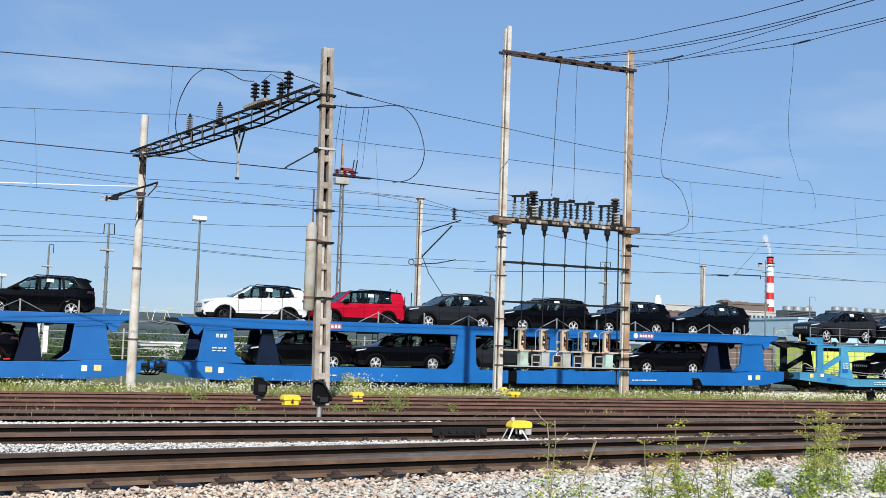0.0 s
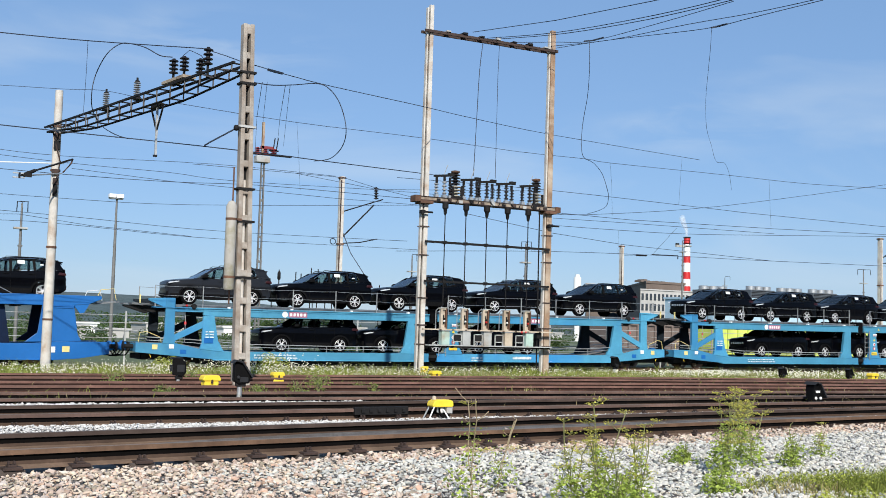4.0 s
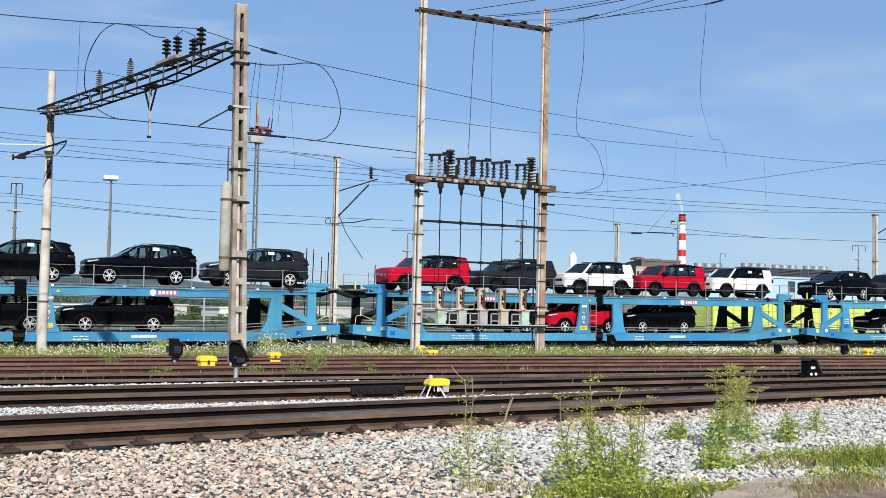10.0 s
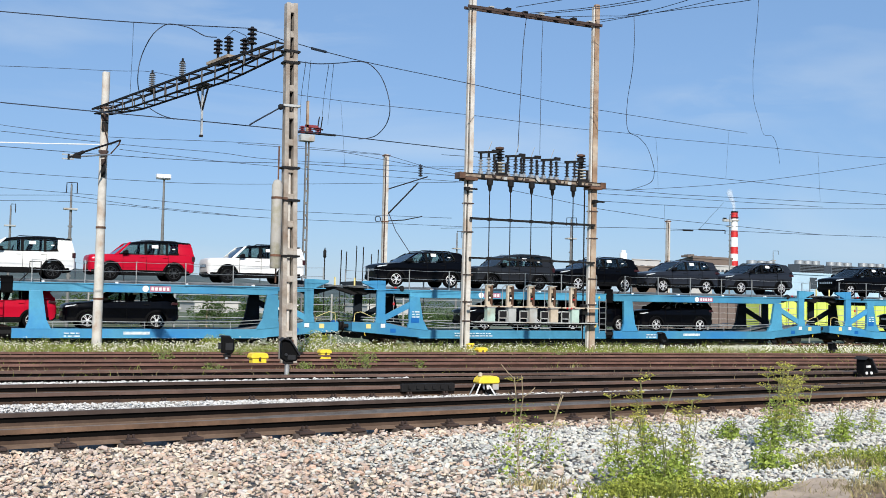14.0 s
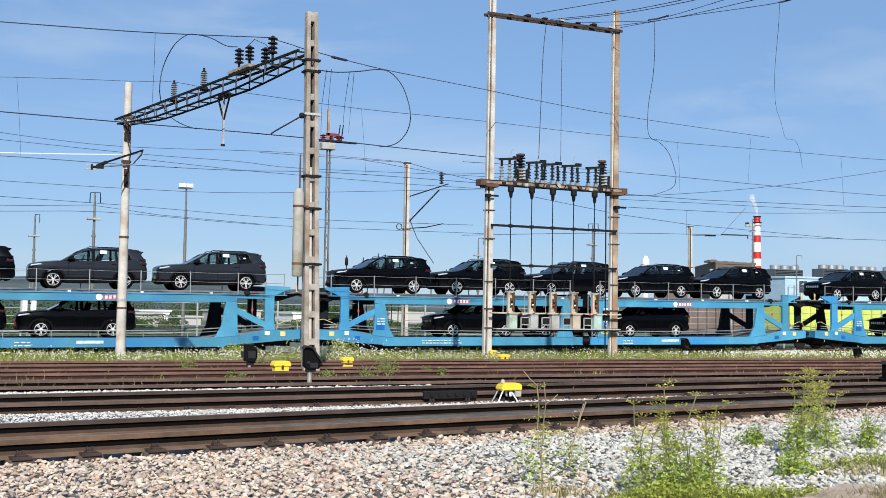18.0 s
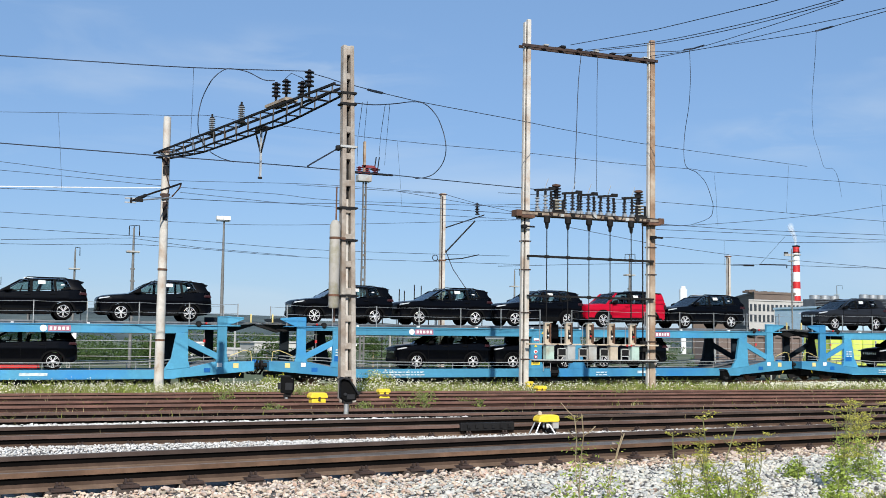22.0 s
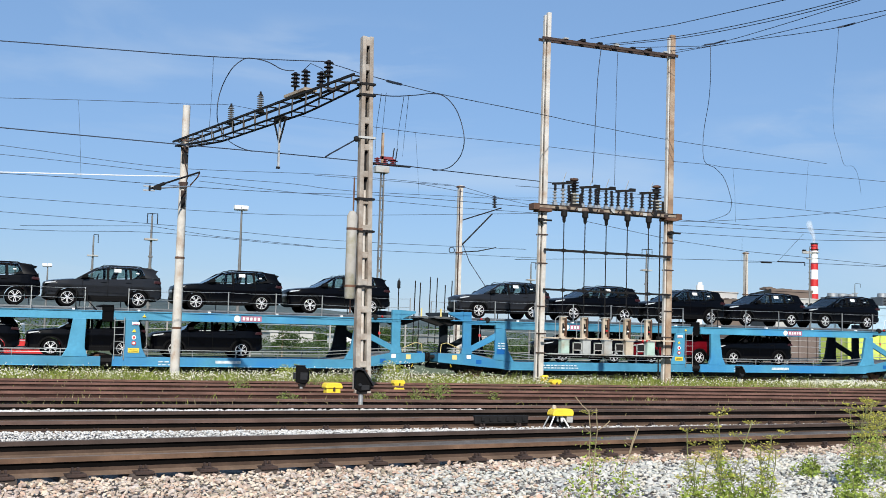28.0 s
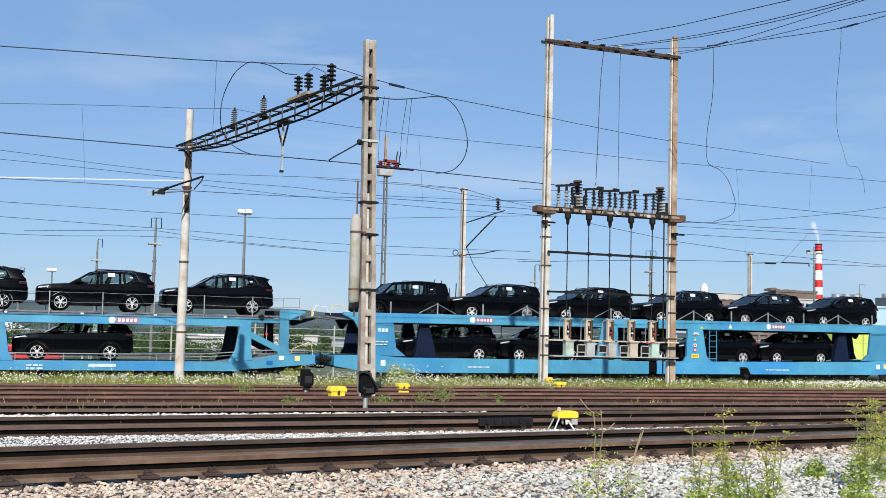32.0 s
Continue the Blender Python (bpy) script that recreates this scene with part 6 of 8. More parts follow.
M_HOOD = material("matt_black_hood", (0.022, 0.023, 0.026), 0.8, vary=0.2, spec=0.2)
a = (6.33, 23.76, -0.165)
dwarf_signal(a[0], a[1], -.16, 0.115, .64, -8, thick=.035, boxed=True)
a = (6.394, 19.815, -0.165)
dwarf_signal(a[0], a[1], -.16, 0.179, .74, -5)
a = (18.407, 17.853, -0.165)
dwarf_signal(a[0], a[1], -.16, -0.093, .80, 6, "front")
for p, hz, sz in (((27.379, 27.953), .0, .56), ((30.158, 27.697), .0, .56), ((24.123, 32.666), .10, .66)):
    dwarf_signal(p[0], p[1], -.17, hz, sz, 10)

def point_box(x, y, s, turn, flat):
    """Yellow cover of a point machine or trackside box."""
    b = thing("trackside_box", "yellow trackside box on a short metal stand" if not flat else "low yellow trackside cover among the rails", "trackside box", pose(x, y, 0, 0, 0, turn), "yellow trackside boxes")
    if flat:
        zl = -.165 + .40 * s
        part("lid", Mb().prism([(-.29 * s, zl), (.29 * s, zl), (.30 * s, zl + .05 * s), (.26 * s, zl + .15 * s), (.20 * s, zl + .18 * s), (-.20 * s, zl + .18 * s), (-.26 * s, zl + .15 * s), (-.30 * s, zl + .05 * s)], -.20 * s, .20 * s), M_YELLOW, b, fix=True, bevel=.03 * s)
        part("body", Mb().box(-.24 * s, .24 * s, -.16 * s, .16 * s, -.165 + .06 * s, zl), M_YELLOW, b, bevel=.02)
        for s2 in (-1, 1):
            part("foot", Mb().prism([(s2 * .22 * s, -.165 + .26 * s), (s2 * .34 * s, -.17), (s2 * .16 * s, -.17), (s2 * .14 * s, -.165 + .22 * s)], -.19 * s, .19 * s), M_YELLOW, b, fix=True, bevel=.01)
        part("latch", Mb().box(-.03 * s, .03 * s, -.22 * s, -.16 * s, zl - .08 * s, zl + .04 * s), M_CLIP, b)
    else:
        zl = .07
        part("lid", Mb().prism([(-.24, zl), (.22, zl), (.25, zl + .03), (.235, zl + .11), (.17, zl + .135), (-.14, zl + .135), (-.22, zl + .10), (-.255, zl + .03)], -.15, .15), M_YELLOW, b, fix=True, bevel=.02)
        part("body", Mb().lathe(((.055, -.05), (.075, -.03), (.075, .05), (.055, .07)), 12), M_WHITE, b, smooth=40)
        part("side_box", Mb().box(.10, .24, -.12, .10, -.05, .07), M_GREYBOX, b, bevel=.012)
        for p, q in (((-.2, -.12, .08), (-.36, -.18, -.17)), ((-.2, .1, .08), (-.34, .14, -.17)), ((.02, -.1, .03), (.14, -.2, -.17)), ((.04, .1, .0), (.1, .2, -.17))):
            part("leg", Mb().tube(p, q, .016, 6), M_WHITE if q[1] < 0 else M_GALV, b)
        part("conduit", Mb().line([(-.06, -.08, .04), (-.08, -.14, -.06), (.0, -.15, -.11), (.07, -.12, -.17)], .025, 6), M_BLACKRUB, b)
        part("knob", Mb().lathe(((.045, zl + .13), (.045, zl + .18), (.02, zl + .20)), 10, at=(-.15, 0, 0)), M_BEIGEBOX, b)
    if not flat:
        b.matrix_basis = pose(x, y, -.165 * .18, 0, 0, turn) @ Matrix.Diagonal((.72, .72, .82, 1))
    return b


a = (8.259, 15.638, -0.165)
point_box(a[0], a[1], .92, 0, False)
for p, s in (((6.542, 22.162, -0.165), .62), ((9.116, 25.44, -0.165), .50), ((14.089, 27.016, -0.165), .5), ((30.332, 26.847, -0.165), .6), ((16.188, 31.773, -0.165), .4)):
    point_box(p[0], p[1], s, 5, True)
# fishplate joint box on the near rail
a = (7.288, 15.698, -0.031)
jb = thing("rail_joint", "bolted dark rail joint bar", "rail joint")
part("bar", Mb().box(-.46, .46, -.035, .035, -.14, -.02), M_DARK, jb, bevel=.01)
for k in range(6):
    part("bolt", Mb().box(-.36 + k * .14, -.31 + k * .14, -.06, -.03, -.10, -.05), M_DARK, jb)
jb.matrix_basis = pose(a[0], a[1], a[2] + .08, 0, 0, 4.5)


# ---- beyond the train ----
# the haze of distance is mixed into this green as a bluer tone
M_HILL = material("wooded_hill", (0.070, 0.097, 0.094), 0.95, vary=0.35, scale=0.02, fine=0.25, bump=0.6, bump_size=3.0, stain=(0.12, 0.145, 0.13), stain_amount=0.4, stain_scale=0.006)
M_BRICK = material("brown_factory_cladding", (0.155, 0.118, 0.096), 0.85, vary=0.14, scale=0.15, fine=2)
M_PALEWALL = material("pale_factory_wall", (0.46, 0.45, 0.43), 0.8, vary=0.1, scale=0.2, fine=2)
M_BLUEWALL = material("pale_blue_cladding", (0.40, 0.55, 0.66), 0.7, vary=0.1, scale=0.2, fine=2)
M_LOUVRE = material("dull_steel_louvres", (0.10, 0.115, 0.13), 0.6, vary=0.2, scale=0.4, fine=3)
M_WINDOW = material("dark_window", (0.05, 0.06, 0.07), 0.15, vary=0.1, bump=0)
M_LIME = material("lime_wagon_paint", (0.56, 0.66, 0.14), 0.55, vary=0.12, scale=0.8, fine=8, each=0.08)
M_CREAM = material("brown_wagon_boards", (0.20, 0.155, 0.135), 0.75, vary=0.18, scale=0.8, fine=8, each=0.12)

# hill ridge
hm = Mb()
hx = [-900 + i * 60 for i in range(66)]
def ridge(x, k):
    n = noise.noise((x * .0016, k * 7.0, 0)) * 26 + noise.noise((x * .008, k * 3.0, 4)) * 7
    fade = 1 / (1 + math.exp((x - 700) / 220))
    return (44 + n * .6) * (.22 + .78 * fade)
rows = ((1150, 0.0), (1300, .45), (1450, .8), (1600, 1.0), (1900, .8))
hm.v = [(x, y, -2 + ridge(x, k) * f + noise.noise((x * .02, y * .01, 1)) * 5 * (f > 0)) for k, (y, f) in enumerate(rows) for x in hx]
hm.f = [(j * len(hx) + i, j * len(hx) + i + 1, (j + 1) * len(hx) + i + 1, (j + 1) * len(hx) + i) for j in range(len(rows) - 1) for i in range(len(hx) - 1)]
tagged(part("backdrop", hm, M_HILL, None, smooth=60), "low dark green wooded hill ridge far away", "hill", kind="structure")


# background masts
M_POLEGREY = material("dull_grey_mast_paint", (0.16, 0.16, 0.155), 0.7, vary=0.25, scale=2)


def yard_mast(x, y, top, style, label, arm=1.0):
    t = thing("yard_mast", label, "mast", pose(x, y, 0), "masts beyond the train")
    if style == "concrete":
        part("pole", Mb().prism([(-.17, -1.0), (.17, -1.0), (.13, top), (-.13, top)], -.14, .14), M_WOOD, t, fix=True, bevel=.02)
        part("recess", Mb().prism([(-.15, -.9), (-.05, -.9), (-.04, top - .2), (-.115, top - .2)], -.155, -.142), M_CLIP, t, "dark strip along the mast", fix=True)
        part("cap", Mb().box(-.2, .2, -.17, .17, top - .12, top - .04), M_RUST, t)
        part("band", Mb().box(-.19, .19, -.16, .16, top * .6, top * .6 + .08), M_RUST, t)
    elif style == "lattice":
        for s in (-1, 1):
            part("chord", Mb().prism([(s * .14, -1), (s * .07, -1), (s * .04, top), (s * .10, top)], -.06, .06), M_POLEGREY, t, fix=True)
        n = int(top / .62)
        for k in range(n):
            z = k * .62
            part("rung", Mb().box(-.10, .10, -.05, .05, z, z + .12), M_POLEGREY, t)
    else:
        part("pole", Mb().lathe(((.11, -1), (.10, top * .55), (.055, top)), 10), M_POLEGREY, t, smooth=50)
        if style == "lamp":
            part("lamp_bar", Mb().box(-.45, .35, -.2, .2, top, top + .06), M_GALV, t, bevel=.01)
            for s in (-.3, .15):
                part("lamp_head", Mb().box(s - .2, s + .22, -.28, .1, top + .06, top + .30), M_WHITE, t, bevel=.03)
        else:
            part("platform", Mb().box(-.42, .38, -.25, .25, top - 1.55, top - 1.44), M_GREYBOX, t, bevel=.02)
            part("arm", Mb().line([(0, 0, top), (.02, 0, top + .12), (.6 * arm, 0, top + .14), (.62 * arm, 0, top - .5)], .03, 6), M_DARK, t)
            if style == "signal":
                part("arm", Mb().line([(0, 0, top + .12), (-.50 * arm, 0, top + .10), (-.52 * arm, 0, top - .5)], .03, 6), M_DARK, t)
            for k in range(5):
                part("step", Mb().box(-.13, .13, -.1, .1, top - 2.6 - k * .75, top - 2.5 - k * .75), M_POLEGREY, t)
    return t


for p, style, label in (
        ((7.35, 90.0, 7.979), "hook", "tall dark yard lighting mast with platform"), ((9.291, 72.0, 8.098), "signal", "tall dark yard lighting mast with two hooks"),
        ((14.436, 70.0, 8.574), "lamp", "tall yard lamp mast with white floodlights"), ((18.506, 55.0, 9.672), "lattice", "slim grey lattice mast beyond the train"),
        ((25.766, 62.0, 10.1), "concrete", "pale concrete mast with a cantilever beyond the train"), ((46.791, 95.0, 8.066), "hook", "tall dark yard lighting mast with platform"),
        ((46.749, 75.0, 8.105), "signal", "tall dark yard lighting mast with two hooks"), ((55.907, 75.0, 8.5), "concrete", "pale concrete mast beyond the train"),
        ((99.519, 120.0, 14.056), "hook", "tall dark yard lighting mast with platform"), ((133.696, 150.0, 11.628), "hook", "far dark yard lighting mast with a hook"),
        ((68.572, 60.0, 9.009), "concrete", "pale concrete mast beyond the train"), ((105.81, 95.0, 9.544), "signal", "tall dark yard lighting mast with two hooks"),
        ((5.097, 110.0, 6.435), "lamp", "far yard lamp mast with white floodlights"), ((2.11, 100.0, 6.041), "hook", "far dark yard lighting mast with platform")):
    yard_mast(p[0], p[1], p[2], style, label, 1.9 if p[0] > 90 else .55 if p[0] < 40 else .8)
# disconnector on the lattice mast
p = (18.506, 55.0, 9.672)
M_DARKRED = material("dark_red_insulator", (0.20, 0.03, 0.035), 0.5, vary=0.25)
sw = thing("pole_switch", "red and grey disconnector on top of the lattice mast", "switch", pose(p[0], p[1], p[2] - .28))
part("cabinet", Mb().box(-.42, .30, -.25, .25, .02, .36), M_GREYBOX, sw, bevel=.03)
part("frame", Mb().box(-.5, 1.5, -.1, .1, .42, .50), M_DARK, sw)
for k in range(3):
    insulator(sw, (-.3 + k * .42, 0, .42), (-.3 + k * .42, 0, .80), .17, 4, M_DARKRED)
part("top_bar", Mb().box(-.15, .5, -.06, .06, .74, .88), M_DARKRED, sw)
for x in (.55, .72):
    part("link", Mb().tube((x - .06, 0, .50), (x + .05, 0, 1.35), .03, 8), M_DARK, sw)
part("contact_arm", Mb().box(.3, .8, -.05, .05, .66, .72), M_DARK, sw)
part("tall_pin", Mb().box(-.10, .02, -.06, .06, .5, 2.1), M_BROWNPOLE, sw)
# cantilever of the middle mast
p = (25.766, 62.0, 10.1)
ct = thing("mast_cantilever", "dark steel cantilever with a brown insulator", "cantilever", pose(0, 0, 0))
part("strut", Mb().tube((p[0] + .1, p[1], 6.479), (27.88, 62.0, 8.563), .045, 8), M_DARK, ct)
part("strut", Mb().tube((p[0] + .1, p[1], 8.023), (28.466, 62.0, 8.948), .035, 8), M_DARK, ct)
insulator(ct, (28.018, 62.0, 8.915), (27.994, 62.0, 9.665), .15, 5)
part("steady_arm", Mb().line([(25.579, 62.0, 6.117), (27.031, 62.0, 6.269), (28.169, 62.0, 6.539)], .03, 6), M_DARK, ct)
ring_at = (25.322, 62.0, 6.236)
part("wheel_ring", Mb().line([(ring_at[0] + .17 * math.cos(k * math.pi / 8), ring_at[1], ring_at[2] + .17 * math.sin(k * math.pi / 8)) for k in range(17)], .025, 5), M_DARK, ct)
p = (68.572, 60.0, 9.009)
ct = thing("mast_cantilever", "dark steel cantilever on a concrete mast", "cantilever", pose(0, 0, 0))
part("strut", Mb().tube((p[0], p[1], p[2] - 1.6), (p[0] + 2.4, p[1] - .5, p[2] - .2), .045, 8), M_DARK, ct)
part("strut", Mb().tube((p[0], p[1], p[2] - 1.9), (p[0] + 2.4, p[1] - .5, p[2] - 1.8), .035, 8), M_DARK, ct)
ct = thing("mast_cantilever", "thin dark steady arm with a hanger wire", "cantilever", pose(0, 0, 0))
part("steady_arm", Mb().line([(58.98, 75.0, 7.91), (61.70, 75.0, 7.96), (61.70, 75.0, 7.70)], .05, 6), M_DARK, ct)
part("hanger_wire", Mb().tube((59.05, 75.0, 7.95), (61.54, 75.0, 10.28), .014, 5), M_WIRE, ct)
part("section_insulator", Mb().tube((57.4, 75.0, 7.78), (58.4, 75.0, 7.81), .075, 8), M_INSUL, ct, smooth=50)
part("contact_wire", Mb().tube((55.9, 75.0, 7.70), (57.4, 75.0, 7.78), .018, 5), M_WIRE, ct)
# red signal head seen between the cars
p = (20.66, 58.0, 3.906)
sg = thing("signal_head", "small dark signal head on a thin post", "signal", pose(p[0], p[1], 0))
part("post", Mb().tube((0, 0, -1), (0, 0, p[2] + .3), .03, 8), M_DARK, sg)
part("head", Mb().lathe(((.04, p[2] - .25), (.09, p[2] - .2), (.09, p[2] + .12), (.05, p[2] + .2)), 10), M_DARK, sg, smooth=50)

# chimney
cx, cy, ctop = 317.5, 380.0, 43.715
ch = thing("factory_chimney", "tall factory chimney in red and white bands", "chimney", pose(cx, cy, 0))
zs = [ctop, ctop - 3.1, ctop - 8.1, ctop - 11.0, ctop - 15.0, ctop - 17.9, ctop - 21.0, ctop - 23.5, -1]
for k in range(8):
    r0, r1 = 1.35 + .03 * (ctop - zs[k + 1]) * .5, 1.35 + .03 * (ctop - zs[k]) * .5
    part("band", Mb().lathe(((r0, zs[k + 1]), (r1, zs[k])), 24), M_RED if k % 2 == 0 else M_WHITE, ch, "red band" if k % 2 == 0 else "white band", smooth=50)
part("lip", Mb().lathe(((1.5, ctop - .5), (1.55, ctop), (1.2, ctop + .1)), 24), M_DARK, ch)
part("gallery", Mb().lathe(((2.0, ctop - 4.0), (2.0, ctop - 3.6)), 24), M_GREYBOX, ch)
part("gallery_rail", Mb().lathe(((2.0, ctop - 2.7), (2.0, ctop - 2.6)), 24), M_DARK, ch)
part("floodlight_arm", Mb().box(-6.0, -1.4, -.5, .5, ctop - 4.5, ctop - 3.5), M_GREYBOX, ch, bevel=.05)
part("floodlight", Mb().box(-6.0, -4.6, -.6, .3, ctop - 3.5, ctop - 2.9), M_DARK, ch, bevel=.05)

M_STEAM = bpy.data.materials.new("thin_white_steam")
M_STEAM.use_nodes = True
nt = M_STEAM.node_tree
thin, fog, veil = nt.nodes.new("ShaderNodeBsdfTransparent"), nt.nodes["Principled BSDF"], nt.nodes.new("ShaderNodeMixShader")
fog.inputs["Base Color"].default_value, fog.inputs["Roughness"].default_value = (.85, .86, .88, 1.0), 1.0
veil.inputs[0].default_value = 0.13
nt.links.new(thin.outputs[0], veil.inputs[1])
nt.links.new(fog.outputs[0], veil.inputs[2])
nt.links.new(veil.outputs[0], nt.nodes["Material Output"].inputs[0])
steam = thing("steam_plume", "thin white steam drifting from the chimney top", "steam", pose(cx, cy, ctop))
for k in range(9):
    u = k / 8
    puff = part("puff", Mb().lathe([(.05 + math.sin(math.pi * j / 8), -math.cos(math.pi * j / 8)) for j in range(9)], 14), M_STEAM, steam, smooth=60)
    puff.matrix_basis = pose(-.3 - 1.9 * u + .5 * math.sin(5 * u), 0, .4 + 7.5 * u, 0, -14, 20 * k) @ Matrix.Diagonal((.55 + .7 * u, .6 + .5 * u, 1.0 + .5 * u, 1))

# factory
def skewed(x0, x1, y0, y1, z0, z1, lean):
    """A box whose side walls run askew: x grows by lean for each metre of y."""
    s = lean * (y1 - y0)
    quad = ((x0, y0), (x1, y0), (x1 + s, y1), (x0 + s, y1))
    m = Mb()
    m.add([(x, y, z) for z in (z0, z1) for x, y in quad], [(3, 2, 1, 0), (4, 5, 6, 7), (0, 1, 5, 4), (1, 2, 6, 5), (2, 3, 7, 6), (3, 0, 4, 7)])
    return m


def block(name, label, x0, x1, y0, y1, z1, mt, rows=0, cols=0, win=(1.2, 1.6), lip=.5, lean=0.0):
    b = thing(name, label, "building")
    part("wall", skewed(x0, x1, y0, y1, -1, z1, lean), mt, b)
    part("parapet", skewed(x0 - .3, x1 + .3, y0 - .3, y1 + .3, z1, z1 + lip, lean), mt, b)
    for r in range(rows):
        for c in range(cols):
            wx = x0 + (x1 - x0) * (c + .5) / cols
            wz = z1 - 2.2 - r * 3.4
            part("window", Mb().box(wx - win[0] / 2, wx + win[0] / 2, y0 - .12, y0 - .02, wz - win[1] / 2, wz + win[1] / 2), M_WINDOW, b)
    return b


a, b = (257.101, 330.0, 20.265), (274.777, 330.0, 20.976)
block("factory_hall", "large brown clad factory hall with a flat roof", a[0], b[0], 330, 372, a[2], M_BRICK, 0, 0, lip=.8, lean=0.538)
roof_z = a[2]
for k, (f, s, h) in enumerate(((.05, 1.8, 1.0), (.12, 2.2, 1.6), (.22, 1.5, .9), (.45, 1.4, .9), (.6, 2.0, .8))):
    t = thing("roof_unit", "small dark ventilation unit on the factory roof", "roof unit", group="roof units")
    xx = a[0] + (b[0] - a[0]) * f
    part("casing", Mb().box(xx, xx + s * .7, 334, 338, roof_z + .6, roof_z + .8 + h * .55), M_BRICK, t, bevel=.1)
block("office_block", "cream factory block with a long row of windows", 231.478, 262.0, 300, 320, 16.250, M_PALEWALL, 2, 18, (.9, 2.2), .4, .78)
block("brick_block", "brown brick works block with dark windows", 203.129, 216.126, 290, 295.6, 14.610, M_BRICK, 3, 7, (.9, 1.5), .3, .72)
block("office_block", "white flat-roofed office block with dark windows", 206.902, 217.563, 296, 304, 17.042, M_PALEWALL, 1, 4, (1.5, 1.0), .25, .72)
a = (196.19, 285.0, 19.126)
t = thing("vent_stack", "short white ventilation stack", "stack", pose(a[0], 285, 0))
part("tube", Mb().lathe(((.8, -1), (.8, a[2] - 4.6), (1.15, a[2] - 4.4), (1.15, a[2] - .9), (.7, a[2] - .7), (.7, a[2])), 16), M_WHITE, t, smooth=50)
for a, b, zb in (((223.705, 260.0, 15.35), (234.08, 260.0, 12.038), 3), ((243.842, 262.0, 16.137), (253.423, 262.0, 14.065), 3), ((258.371, 264.0, 16.192), (268.344, 264.0, 14.245), 3), ((273.765, 266.0, 16.432), (284.161, 266.0, 14.438), 3)):
    t = thing("cooling_unit", "steel cooling unit with round fans on a frame", "cooling unit", group="cooling units")
    wdt = b[0] - a[0]
    part("casing", Mb().box(a[0], b[0], a[1], a[1] + 5, a[2] - 2.6, a[2]), M_LOUVRE, t)
    for k in range(5):
        part("louvre", Mb().box(a[0] + .2, b[0] - .2, a[1] - .12, a[1] - .02, a[2] - 2.3 + k * .45, a[2] - 2.1 + k * .45), M_DARK, t)
    part("platform", Mb().box(a[0] - .6, b[0] + .6, a[1] - .6, a[1] + 5.6, a[2] - 3.0, a[2] - 2.62), M_LOUVRE, t)
    for k in range(6):
        xx = a[0] + wdt * (k + .5) / 6
        part("post", Mb().box(xx - .14, xx + .14, a[1] - .4, a[1] - .12, -1, a[2] - 3.0), M_LOUVRE, t)
    for k in range(3):
        part("fan", Mb().lathe(((wdt * .145, a[2]), (wdt * .145, a[2] + 1.1), (wdt * .12, a[2] + 1.2)), 16, at=(a[0] + wdt * (k + .5) / 3, a[1] + 2, 0)), M_GALV, t, smooth=50)
a, b = (235.007, 230.0, 12.589), (266.693, 230.0, 14.327)
block("blue_shed", "pale blue clad shed with dark windows", 203.0, a[0] + 62, 232, 252, 11.6, M_BLUEWALL, 1, 8, (2.5, 3.0))

# parked freight wagons beyond the train
def freight_wagon(x0, x1, top, mt, label, boards):
    f = thing("freight_wagon", label, "freight wagon", group="parked freight wagons")
    z0 = .1
    part("body", Mb().box(x0, x1, 60.0, 62.6, z0, top), mt, f, bevel=.03)
    part("underframe", Mb().box(x0 + .2, x1 - .2, 60.2, 62.4, z0 - .35, z0), M_DARK, f)
    n = boards
    for k in range(n + 1):
        xx = x0 + (x1 - x0) * k / n
        part("rib", Mb().box(xx - .06, xx + .06, 59.86, 60.0, z0, top - .05), mt, f)
    part("top_edge", Mb().box(x0, x1, 59.88, 60.0, top - .18, top), mt, f)
    for e in (.18, .82):
        xx = x0 + (x1 - x0) * e
        for o in (-.9, .9):
            part("wheel", Mb().lathe(((.46, -.07), (.46, .07)), 18, at=(xx + o, 60.4, -.44), axis="y"), M_DARK, f)
    return f


lx = 50.655
bx0, bx1 = 43.927, 50.335
freight_wagon(bx0, bx1, 2.05, M_CREAM, "dull brown parked freight wagon with upright boards", 9)
for k in range(4):
    freight_wagon(lx + k * 14.6 + (2.2 if k == 0 else 0), lx + 14.0 + k * 14.6, 2.35, M_LIME, "bright lime green parked freight wagon with ribs", 13)

# white panels on a mast, tank, sheds behind the train
p = (5.256, 66.0, 1.846)
t = thing("white_panel_mast", "white double panel on a slim lattice mast", "sign", pose(p[0], p[1], 0))
for s in (-1, 1):
    part("panel", Mb().box(s * .23 - .13, s * .23 + .13, -.05, .05, 0.4 - .06 * s, p[2] - .05 * s), M_WHITE, t, bevel=.01)
    part("bracket", Mb().box(min(0, s * .3), max(0, s * .3), .05, .1, p[2] - .5, p[2] - .42), M_DARK, t)
for s in (-.07, .07):
    part("pole", Mb().box(s - .025, s + .025, .10, .15, -1, p[2] + .4), M_GREYBOX, t)
for k in range(9):
    part("rung", Mb().box(-.07, .07, .11, .14, -.7 + k * .33, -.67 + k * .33), M_GREYBOX, t)
p, pb = (0.634, 170.0, 1.768), (5.348, 170.0, 0.461)
t = thing("storage_tank", "large white cylindrical storage tank", "tank", pose(p[0], 172, 0))
